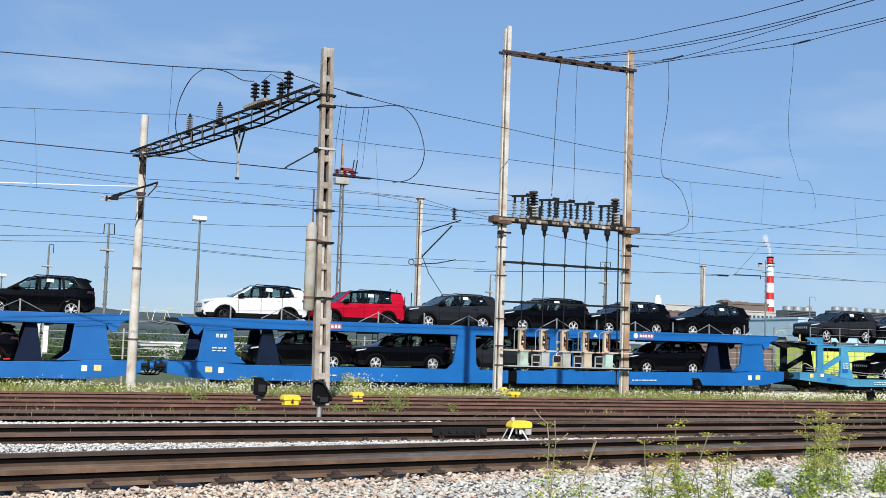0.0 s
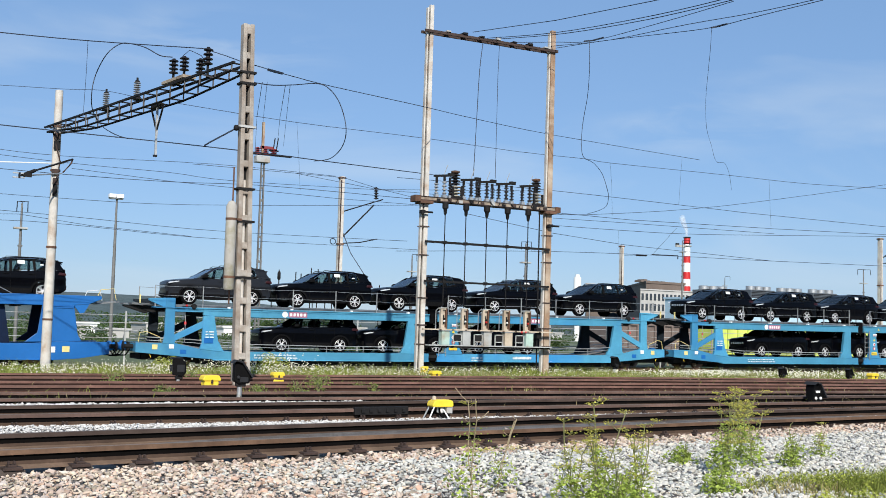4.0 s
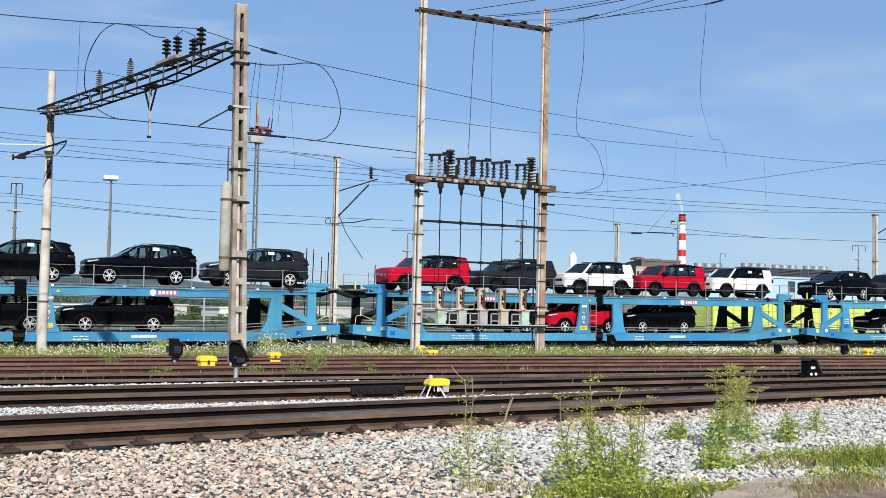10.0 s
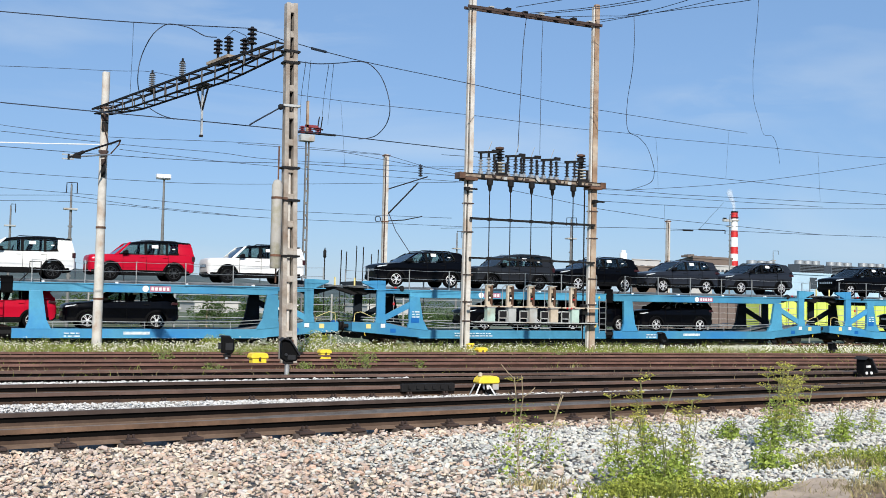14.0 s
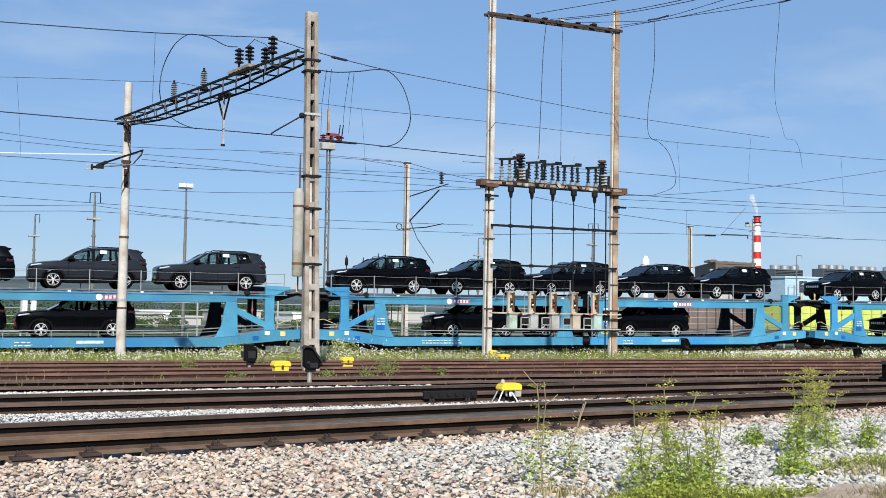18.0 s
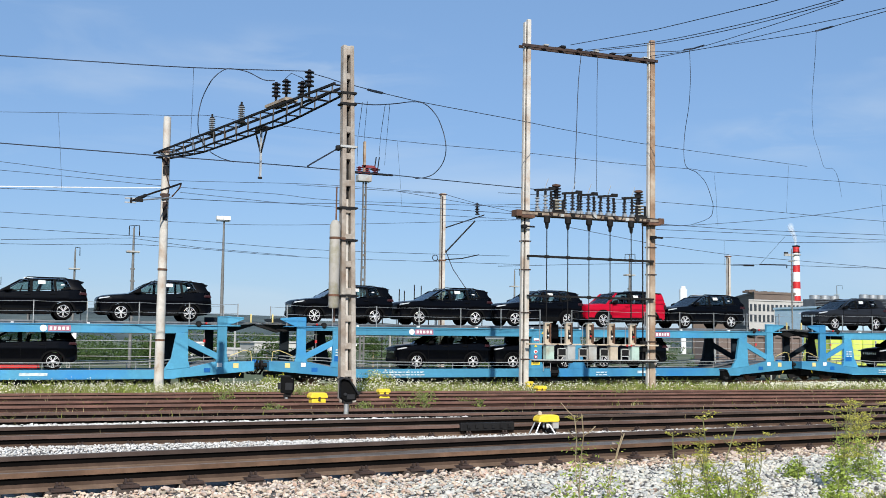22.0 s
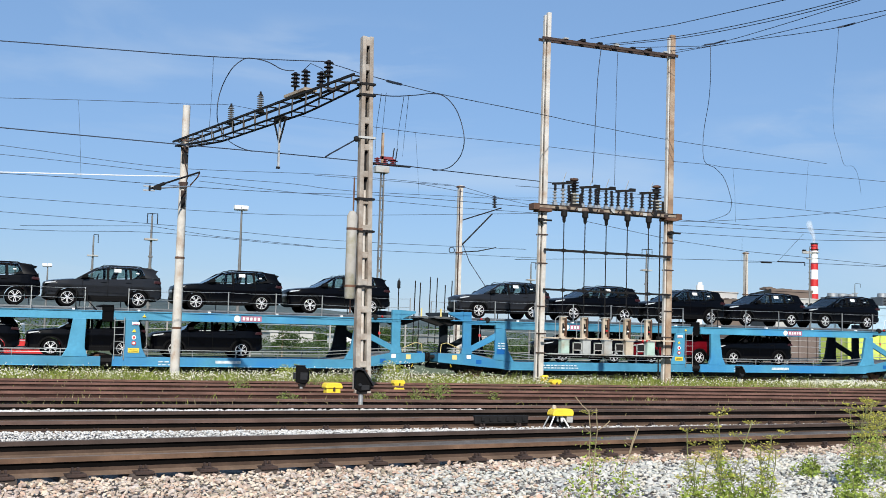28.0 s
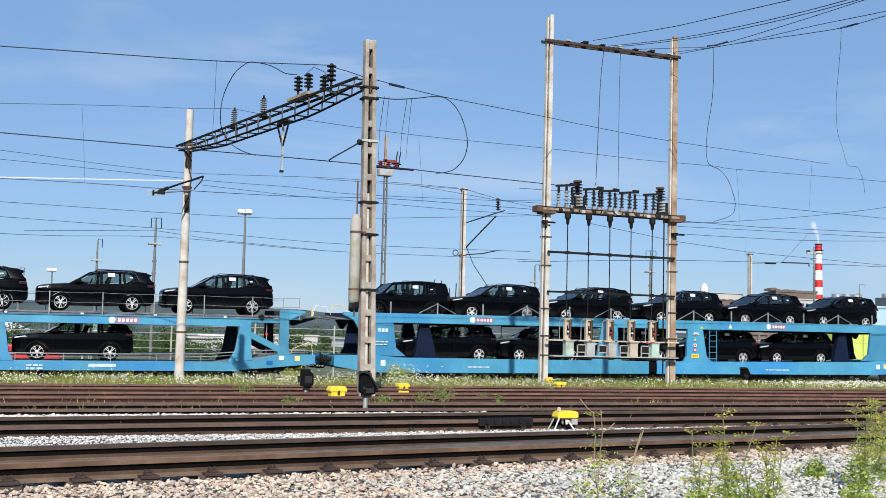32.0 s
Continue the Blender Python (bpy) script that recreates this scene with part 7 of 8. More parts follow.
part("shell", Mb().lathe(((pb[0] - p[0], -1), (pb[0] - p[0], p[2] - .6), ((pb[0] - p[0]) * .5, p[2] + .3), (.2, p[2] + .5)), 40), M_WHITE, t, smooth=50)
for a, b in (((22.82, 140.0, 0.442), (26.074, 140.0, 0.477)), ((24.306, 150.0, 0.15), (27.579, 150.0, 0.216)), ((30.541, 150.0, 0.128), (33.315, 150.0, 0.183)), ((21.897, 135.0, 0.51), (25.0, 135.0, 0.6)), ((52.607, 120.0, -0.191), (55.672, 120.0, -0.15))):
    s = block("white_shed", "small white shed far beyond the train", a[0], b[0], a[1], a[1] + 8, a[2], M_PALEWALL, 1, 3, (1.2, .8), .2)
# pale low works halls far behind the train
for k, (x0, wd, top, mt) in enumerate(((34, 5, .7, M_WHITE), (48, 8, 1.0, M_PALEWALL), (63, 5, .6, M_WHITE), (80, 9, 1.1, M_PALEWALL), (108, 8, .9, M_PALEWALL), (128, 10, 1.2, M_PALEWALL))):
    block("works_hall", "pale low works hall far beyond the train", x0, x0 + wd, 200 + 3 * (k % 3), 212 + 3 * (k % 3), top, mt, 1, 4, (1.6, .7), .25)
# a red van parked far off
p = (1.073, 58.0, -0.401)
van = thing("red_van", "small red parked van beyond the train", "van", pose(p[0], p[1], -.85))
part("body", Mb().prism([(-2.0, .3), (2.2, .3), (2.2, 1.2), (1.9, 1.3), (-.6, 1.3), (-1.2, 1.0), (-2.0, .9)], -.8, .8), M_RED, van, fix=True, bevel=.08)
for xx in (-1.2, 1.3):
    part("wheel", Mb().lathe(((.3, -.9), (.3, -.7)), 16, at=(xx, 0, .3), axis="y"), M_BLACKRUB, van)
# thin bare poles seen over the wagons
for p, b in (((31.557, 85.0, 5.491), 0), ((31.994, 85.0, 5.375), 0), ((34.781, 90.0, 6.14), 0), ((35.401, 90.0, 6.073), 0), ((35.94, 88.0, 5.788), 0), ((35.341, 88.0, 5.385), 0), ((40.217, 88.0, 4.875), 0)):
    t = thing("thin_pole", "thin dark bare pole beyond the train", "pole", pose(p[0], p[1], 0), "thin poles beyond the train")
    part("rod", Mb().tube((0, 0, -1), (.12 - b, 0, p[2]), .045, 6), M_DARK, t)
# wire fence
fence = thing("wire_fence", "long wire fence with thin posts beyond the train", "fence")
for k in range(30):
    part("post", Mb().box(-12 + k * 4.0, -11.93 + k * 4.0, 55.0, 55.07, -.95, 1.7), M_GREYBOX, fence)
for k in range(6):
    part("strand", Mb().line([(-14 + i * 12.5, 55.03, -.3 + k * .36) for i in range(10)], .016, 4), M_GREYBOX, fence)


# ---- stones, flowers, weeds ----
rng = np.random.default_rng(5)


def stuff(name, verts, faces, mt, label, category):
    me = bpy.data.meshes.new(name)
    me.from_pydata(verts.tolist(), [], faces.tolist())
    me.materials.append(mt)
    return tagged(new(name, me), label, category, kind="stuff")


def icosahedron():
    p = (1 + 5 ** .5) / 2
    v = np.array([(-1, p, 0), (1, p, 0), (-1, -p, 0), (1, -p, 0), (0, -1, p), (0, 1, p), (0, -1, -p), (0, 1, -p), (p, 0, -1), (p, 0, 1), (-p, 0, -1), (-p, 0, 1)]) / math.hypot(1, p)
    f = np.array([(0, 11, 5), (0, 5, 1), (0, 1, 7), (0, 7, 10), (0, 10, 11), (1, 5, 9), (5, 11, 4), (11, 10, 2), (10, 7, 6), (7, 1, 8), (3, 9, 4), (3, 4, 2), (3, 2, 6), (3, 6, 8), (3, 8, 9), (4, 9, 5), (2, 4, 11), (6, 2, 10), (8, 6, 7), (9, 8, 1)])
    return v, f


ICO_V, ICO_F = icosahedron()


def stones(points, sizes):
    """Angular stones: squashed, jittered and turned solids at the given points."""
    n = len(points)
    v = np.repeat(ICO_V[None], n, 0) * (1 + rng.uniform(-.42, .36, (n, 12, 1)))
    v *= np.stack([rng.uniform(.8, 1.5, n), rng.uniform(.7, 1.2, n), rng.uniform(.38, .75, n)], 1)[:, None, :]
    ax = rng.normal(size=(n, 3))
    ax /= np.linalg.norm(ax, axis=1)[:, None]
    ax[:, 2] *= .25
    ax /= np.linalg.norm(ax, axis=1)[:, None]
    an = rng.normal(0, .5, n)
    yaw = rng.uniform(0, 6.28, n)[:, None]
    v = np.stack([v[:, :, 0] * np.cos(yaw) - v[:, :, 1] * np.sin(yaw), v[:, :, 0] * np.sin(yaw) + v[:, :, 1] * np.cos(yaw), v[:, :, 2]], 2)
    c, s = np.cos(an)[:, None, None], np.sin(an)[:, None, None]
    k = ax[:, None, :]
    v = v * c + np.cross(np.broadcast_to(k, v.shape), v) * s + k * (v * k).sum(2, keepdims=True) * (1 - c)
    v = v * sizes[:, None, None] + points[:, None, :]
    f = ICO_F[None] + (np.arange(n) * 12)[:, None, None]
    return v.reshape(-1, 3), f.reshape(-1, 3)


def stone_material(name, palette, each=False):
    mt = material(name, palette[0], 0.9, vary=0.14, scale=14, fine=90, bump=0.4, bump_size=0.006)
    nt = mt.node_tree
    b = nt.nodes["Principled BSDF"]
    src = b.inputs["Base Color"].links[0].from_socket
    if each:
        info = nt.nodes.new("ShaderNodeObjectInfo")
        rnd = info.outputs["Random"]
    else:
        info = nt.nodes.new("ShaderNodeNewGeometry")
        rnd = info.outputs["Random Per Island"]
    ramp = nt.nodes.new("ShaderNodeValToRGB")
    ramp.color_ramp.interpolation = "CONSTANT"
    el = ramp.color_ramp.elements
    while len(el) < len(palette):
        el.new(0.5)
    for i, c in enumerate(palette):
        el[i].position = i / len(palette)
        el[i].color = (*c, 1)
    nt.links.new(rnd, ramp.inputs[0])
    m = nt.nodes.new("ShaderNodeMix")
    m.data_type, m.blend_type = "RGBA", "MIX"
    m.inputs[0].default_value = 0.78
    nt.links.new(src, m.inputs[6])
    nt.links.new(ramp.outputs[0], m.inputs[7])
    nt.links.new(m.outputs[2], b.inputs["Base Color"])
    return mt


WARM = ((0.689, 0.588, 0.468), (0.214, 0.18, 0.127), (0.605, 0.38, 0.283), (0.654, 0.522, 0.382), (0.547, 0.468, 0.428), (0.475, 0.38, 0.312), (0.522, 0.414, 0.323), (0.392, 0.283, 0.233), (0.571, 0.479, 0.391), (0.415, 0.262, 0.186), (0.333, 0.283, 0.252), (0.5, 0.37, 0.274), (0.629, 0.545, 0.458), (0.297, 0.195, 0.157), (0.464, 0.36, 0.312))
COOL = ((0.668, 0.645, 0.58), (0.276, 0.267, 0.266), (0.304, 0.323, 0.307), (0.641, 0.588, 0.491), (0.507, 0.491, 0.443), (0.567, 0.548, 0.491), (0.424, 0.445, 0.407), (0.618, 0.596, 0.523), (0.473, 0.469, 0.409), (0.392, 0.392, 0.377), (0.541, 0.49, 0.409), (0.582, 0.562, 0.518), (0.352, 0.353, 0.325), (0.514, 0.498, 0.462))
M_WARM = stone_material("beige_pink_stones", WARM)
M_COOL = stone_material("blue_grey_stones", COOL)
M_WARM1 = stone_material("single_beige_stones", WARM, True)
M_WHITEG = stone_material("white_gravel", ((.66, .65, .62), (.72, .71, .68), (.52, .50, .47), (.68, .65, .62), (.42, .39, .36)))
M_BROWNS = stone_material("brown_bed_stones", ((.27, .22, .18), (.34, .29, .25), (.20, .16, .13), (.56, .52, .48), (.27, .20, .16), (.13, .10, .09)))
near_curve = TRACKS[0][1]
gz = np.vectorize(ground_z)


def scatter(n, x0, x1, lo, hi, keep=None):
    x = rng.uniform(x0, x1, n)
    l, h = np.array([lo(v) for v in x]), np.array([hi(v) for v in x])
    y = l + (h - l) * rng.uniform(0, 1, n)
    p = np.stack([x, y, gz(y)], 1)
    return p if keep is None else p[keep(p)]


p = scatter(56000, -1.5, 17, lambda x: 5.6 + max(0, x - 6) * .3, lambda x: near_curve(x) - .80)
warm = (p[:, 0] - 4.7 + rng.normal(0, 1.1, len(p)) + (p[:, 1] - 8.5) * .35 < 0) | (p[:, 1] > np.array([near_curve(v) for v in p[:, 0]]) - 1.25 - .3 * rng.uniform(0, 1, len(p)))
p[:, 2] += rng.uniform(-.012, .035, len(p))
big = rng.uniform(.012, .028, len(p)) * (1 + .5 * (rng.uniform(0, 1, len(p)) > .88))
stuff("ballast_stones", *stones(p[warm], big[warm]), M_WARM, "beige and pinkish loose ballast stones beside the near rail", "ballast")
stuff("ballast_stones", *stones(p[~warm], big[~warm]), M_COOL, "pale blue-grey loose ballast stones beside the near rail", "ballast")
p = scatter(30000, -3, 22, lambda x: near_curve(x) + .80, lambda x: TRACKS[1][1](x) - .95)
p[:, 2] += rng.uniform(-.005, .03, len(p))
stuff("white_gravel", *stones(p, rng.uniform(.008, .019, len(p))), M_WHITEG, "white gravel between the first two tracks", "ballast")
p = np.concatenate([scatter(900, -3, 22, lambda x: near_curve(x) - .62, lambda x: near_curve(x) + .3), scatter(7500, -4, 34, lambda x: TRACKS[1][1](x) - .6, lambda x: 25.5)])
p[:, 2] += rng.uniform(-.02, .015, len(p))
stuff("bed_stones", *stones(p, rng.uniform(.015, .035, len(p))), M_BROWNS, "brown stones of the dirty track beds", "ballast")
p = scatter(4200, -3, 8.0, lambda x: TRACKS[1][1](x) + .95, lambda x: TRACKS[1][1](x) + 1.5)
p[:, 2] = -.062 + .03 * np.clip(1 - (p[:, 0] + 1) / 10, 0, 1) + rng.uniform(-.02, .015, len(p))
stuff("white_gravel", *stones(p, rng.uniform(.014, .03, len(p))), M_WHITEG, "white gravel beyond the second track", "ballast")
p = np.stack([rng.normal(38.4, 2.4, 900), rng.normal(43.6, .45, 900), np.zeros(900)], 1)
p[:, 2] = gz(p[:, 1]) + .46 * np.exp(-((p[:, 0] - 38.4) / 3.2) ** 2 - ((p[:, 1] - 43.6) / .6) ** 2) * rng.uniform(.3, 1, 900)
stuff("white_rubble", *stones(p, rng.uniform(.05, .13, len(p))), M_WHITEG, "heap of white broken stone beside the train track", "rubble")
# single stones on top, nearest to the camera
sm = []
for k in range(6):
    v, f = stones(np.zeros((1, 3)), np.array([1.0]))
    me = bpy.data.meshes.new("stone")
    me.from_pydata(v.tolist(), [], f.tolist())
    me.materials.append(M_WARM1)
    sm.append(me)
for k in range(80):
    x = rng.uniform(0, 6.5)
    y = rng.uniform(6.6, near_curve(x) - .85)
    s = rng.uniform(.022, .042)
    ob = part("stone", sm[k % 6], None, ground)
    ob.matrix_basis = pose(x, y, ground_z(y) + .022, *rng.uniform(0, 360, 3)) @ Matrix.Diagonal((s, s, s, 1))


# plants
PLANTS = (
    ((5.713, 7.924), 0.98, 6, 0.35, "tall fennel-like weed with yellow umbels over leafy foot", True),
    ((5.78, 7.739), 0.55, 4, 0.35, "leafy green weed on the ballast", False),
    ((8.463, 9.481), 1.02, 8, 0.3, "tall fennel-like weed with yellow umbels", True),
    ((4.862, 8.591), 1.22, 2, 0.1, "thin pale dry weed stalks with few leaves", True),
    ((9.325, 9.974), 0.75, 3, 0.15, "thin weed with yellow umbels", True),
    ((5.413, 9.094), 0.72, 2, 0.06, "thin pale dry weed stalks with few leaves", True),
    ((8.53, 10.26), 0.32, 3, 0.28, "leafy green weed on the ballast", False),
    ((9.777, 9.811), 0.5, 5, 0.25, "leafy green weed on the ballast", False),
    ((7.513, 8.479), 0.3, 2, 0.4, "leafy green weed on the ballast", False),
    ((6.225, 8.051), 0.85, 4, 0.22, "thin weed with yellow umbels", True),
    ((5.523, 8.065), 0.8, 3, 0.2, "thin weed with yellow umbels", True),
    ((10.806, 10.368), 0.5, 3, 0.1, "thin pale dry weed stalks with few leaves", True),
    ((9.565, 10.44), 0.85, 5, 0.25, "tall fennel-like weed with yellow umbels", True),
)
LOWS = (
    (9.168, 8.27, 0.3, 0.16, 1100, 0.22, "g"),
    (9.808, 8.254, 0.5, 0.22, 1300, 0.24, "g"),
    (5.55, 7.619, 0.26, 0.09, 1300, 0.17, "g"),
    (6.073, 7.407, 0.22, 0.08, 900, 0.15, "g"),
    (8.504, 8.307, 0.3, 0.14, 500, 0.16, "d"),
    (5.355, 7.819, 0.2, 0.06, 300, 0.12, "g"),
    (8.164, 8.652, 0.2, 0.1, 250, 0.1, "g"),
    (4.836, 8.213, 0.15, 0.08, 260, 0.14, "d"),
    (8.104, 7.376, 0.25, 0.1, 700, 0.1, "d"),
    (6.624, 7.559, 0.2, 0.06, 300, 0.1, "g"),
    (7.1, 7.15, 0.35, 0.16, 700, 0.13, "d"),
    (7.75, 7.2, 0.35, 0.18, 800, 0.16, "d"),
    (6.6, 7.05, 0.25, 0.10, 350, 0.10, "d"),
    (8.3, 7.5, 0.25, 0.12, 500, 0.16, "g"),
    (8.85, 8.801, 0.25, 0.1, 350, 0.12, "g"),
)
WEEDS = (((12.123, 34.18), 0.60, 420), ((8.494, 33.105), 0.46, 300), ((10.7, 33.4), 0.3, 120), ((13.7, 34.4), 0.3, 120), ((8.416, 21.168), 0.35, 40), ((5.361, 25.278), 0.3, 30), ((5.252, 20.377), 0.2, 25), ((8.185, 21.665), 0.25, 25), ((12.859, 37.058), 0.35, 45), ((7.371, 26.38), 0.3, 30), ((9.924, 21.782), 0.2, 20), ((7.215, 21.1), 0.2, 20), ((55.909, 86.835), 0.3, 30), ((5.011, 23.939), 0.28, 30), ((9.039, 22.607), 0.34, 45), ((9.856, 22.537), 0.2, 25), ((5.309, 21.141), 0.2, 25), ((7.1, 20.936), 0.2, 25), ((7.796, 20.349), 0.18, 25), ((13.286, 25.915), 0.2, 20), ((15.761, 25.839), 0.25, 25))
def leaf_material(name, color, each=0.42, trans=0.3):
    mt = material(name, color, 0.6, vary=0.25, scale=2.0, fine=30, bump=0.0, island=each, spec=0.12)
    b = mt.node_tree.nodes["Principled BSDF"]
    nt = mt.node_tree
    out = nt.nodes["Material Output"]
    thin = nt.nodes.new("ShaderNodeBsdfTranslucent")
    mix = nt.nodes.new("ShaderNodeMixShader")
    mix.inputs[0].default_value = trans
    nt.links.new(b.inputs["Base Color"].links[0].from_socket, thin.inputs[0])
    nt.links.new(b.outputs[0], mix.inputs[1])
    nt.links.new(thin.outputs[0], mix.inputs[2])
    nt.links.new(mix.outputs[0], out.inputs[0])
    return mt


M_GRASS = leaf_material("green_grass", (0.26, 0.30, 0.065))
M_DRYGRASS = leaf_material("dry_grass", (0.44, 0.37, 0.19))
M_LEAF = leaf_material("weed_leaves", (0.36, 0.45, 0.095))
M_YLEAF = leaf_material("yellow_green_umbels", (0.60, 0.56, 0.12))
M_PETAL = leaf_material("white_petals", (0.74, 0.71, 0.57), 0.15)
M_STEM = leaf_material("pale_stems", (0.26, 0.27, 0.12))
M_TWIG = leaf_material("dry_stalks", (0.42, 0.34, 0.22))
M_LOWLEAF = leaf_material("low_weed_leaves", (0.44, 0.48, 0.09))
M_WEEDLEAF = leaf_material("track_weed_leaves", (0.21, 0.27, 0.065))
M_BUSH = leaf_material("bush_leaves", (0.07, 0.115, 0.035))


def blades(base, height, width, lean):
    """Grass blades: one bent strip of two faces each."""
    n = len(base)
    a = rng.uniform(0, 6.28, n)
    side = np.stack([np.cos(a), np.sin(a), np.zeros(n)], 1) * width[:, None]
    d = rng.uniform(0, 6.28, n)
    tip = np.stack([np.cos(d), np.sin(d), np.zeros(n)], 1) * (height * lean)[:, None]
    up = np.zeros((n, 3))
    up[:, 2] = height
    v = np.stack([base - side, base + side, base + side * .7 + up * .6 + tip * .3, base - side * .7 + up * .6 + tip * .3, base + up + tip], 1)
    f = np.array([(0, 1, 2, 3)])[None] + (np.arange(n) * 5)[:, None, None]
    t = np.array([(3, 2, 4)])[None] + (np.arange(n) * 5)[:, None, None]
    return v.reshape(-1, 3), f.reshape(-1, 4).tolist() + t.reshape(-1, 3).tolist()


class L(list):
    def tolist(self):
        return list(self)


def grass(name, base, h0, h1, w, lean, mt, label, category="grass"):
    n = len(base)
    v, f = blades(base, rng.uniform(h0, h1, n), rng.uniform(w * .6, w * 1.3, n), rng.uniform(.2, lean, n))
    return stuff(name, v, L(f), mt, label, category)


def patch(n, x0, x1, y0, y1, cl=None, spread=.25):
    """Clustered points on the ground."""
    m = max(1, n // (cl or 12))
    cx, cy = rng.uniform(x0, x1, m), rng.uniform(y0, y1, m)
    i = rng.integers(0, m, n)
    x, y = cx[i] + rng.normal(0, spread, n), cy[i] + rng.normal(0, spread, n)
    return np.stack([x, y, gz(y)], 1)


strip = np.concatenate([patch(15000, -10, 34, 27.4, 33, 14), patch(9000, 34, 85, 28.4, 37, 14, .4), patch(6000, -14, 60, 33, 36, 14, .4)])
grass("flower_strip_grass", strip, .10, .30, .012, .9, M_GRASS, "green grass and weeds of the flower strip")
strip = np.concatenate([patch(6000, -10, 34, 26.9, 31, 14), patch(3000, 34, 85, 28, 34, 14, .4)])
grass("flower_strip_dry_grass", strip, .08, .26, .010, .9, M_DRYGRASS, "dry straw grass along the flower strip")
back = np.concatenate([patch(9000, -16, 40, 36, 43.2, 14, .4), patch(5000, 40, 110, 36, 43.2, 14, .5)])
grass("embankment_grass", back, .22, .62, .016, .8, M_GRASS, "green grass on the bank beside the train")
p = np.concatenate([scatter(1800, -16, 60, lambda x: 43.6, lambda x: 45.2), scatter(800, 60, 130, lambda x: 43.6, lambda x: 45.2)])
p[:, 2] += .04
stuff("train_ballast", *stones(p, rng.uniform(.05, .11, len(p))), M_WHITEG, "pale ballast stones under the train", "ballast")
fl = np.concatenate([patch(5600, -10, 34, 27.6, 33.5, 14, .4), patch(5200, 26, 85, 28.8, 36, 14, .5), patch(1500, -14, 50, 33, 36, 12, .5)])
fl[:, 2] += rng.uniform(.06, .30, len(fl))
fb = patch(1300, -16, 90, 36, 43, 12, .5)
fb[:, 2] += rng.uniform(.2, .62, len(fb))
tufts = []
for cx, cy, sp, top, n in ((12.15, 34.1, .5, .72, 230), (8.5, 33.1, .4, .45, 90), (10.6, 33.2, .8, .48, 260), (13.6, 34.2, .8, .42, 160), (6.9, 32.6, .7, .35, 120)):
    q = np.stack([rng.normal(cx, sp, n), rng.normal(cy, sp * .6, n), rng.uniform(.08, top, n)], 1)
    q[:, 2] += gz(q[:, 1])
    tufts.append(q)
fl = np.concatenate([fl, fb] + tufts)
n = len(fl)
ang = np.arange(6) * math.pi / 3
tilt_x, tilt_y = rng.uniform(.5, 1.35, n), rng.uniform(-.4, .4, n)
r = rng.uniform(.011, .022, n) * np.where(fl[:, 0] > 24, 1.45, 1.0)
ring = np.stack([np.cos(ang), np.sin(ang), np.zeros(6)], 1)[None] * r[:, None, None]
v = np.repeat(ring, n // n, 0) if len(ring) == n else np.repeat(ring, n, 0)
vy, vx = v[:, :, 1].copy(), v[:, :, 0].copy()
v[:, :, 2] = vy * np.sin(tilt_x)[:, None] + vx * np.sin(tilt_y)[:, None]
v[:, :, 1] = vy * np.cos(tilt_x)[:, None]
v = v + fl[:, None, :]
centre = fl + np.array([0, -.004, .004])
v = np.concatenate([v, centre[:, None, :]], 1)
f = np.array([(k, (k + 1) % 6, 6) for k in range(6)])[None] + (np.arange(n) * 7)[:, None, None]
stuff("daisies", v.reshape(-1, 3), f.reshape(-1, 3), M_PETAL, "countless small white daisies along the train track", "flowers")


def leaf_cloud(n, centre, size, leaf, droop=.3):
    """Many small pointed leaves in an uneven cloud."""
    p = rng.normal(0, 1, (n, 3))
    p /= np.maximum(1.0, np.linalg.norm(p, axis=1))[:, None]
    p = np.array(centre) + p * np.array(size)
    d = rng.normal(0, 1, (n, 3))
    d[:, 2] = d[:, 2] * .5 - droop
    d /= np.linalg.norm(d, axis=1)[:, None]
    s = np.cross(d, rng.normal(0, 1, (n, 3)))
    s /= np.linalg.norm(s, axis=1)[:, None]
    l = rng.uniform(.6, 1.4, n)[:, None] * leaf
    v = np.stack([p, p + d * l * .5 + s * l * .28, p + d * l, p + d * l * .5 - s * l * .28], 1)
    f = np.array([(0, 1, 2, 3)])[None] + (np.arange(n) * 4)[:, None, None]
    return v.reshape(-1, 3), f.reshape(-1, 4)


def join(chunks):
    vs, fs, o = [], [], 0
    for v, f in chunks:
        vs.append(np.asarray(v))
        fs.append(np.asarray(f) + o)
        o += len(v)
    return np.concatenate(vs), np.concatenate(fs)


def leafy_part(name, chunks, mt, parent):
    v, f = join(chunks)
    me = bpy.data.meshes.new(name)
    me.from_pydata(v.tolist(), [], f.tolist())
    me.materials.append(mt)
    ob = new(name, me)
    ob.parent = parent
    return ob


def umbel_mesh(head):
    """A flat flower head: thin rays from one point, each with a floret."""
    v, f = leaf_cloud(26, head, (.075, .075, .010), .017, .0)
    foot = np.array([head]) + np.array([[0, 0, -.03]])
    v = np.concatenate([v, v[::4] + np.array([[0, .002, -.002]])])
    n = len(v)
    rays = [(n, 4 * k, 104 + k) for k in range(26)]
    me = bpy.data.meshes.new("umbel")
    me.from_pydata(np.concatenate([v, foot]).tolist(), [], f.tolist() + rays)
    me.materials.append(M_YLEAF)
    return me


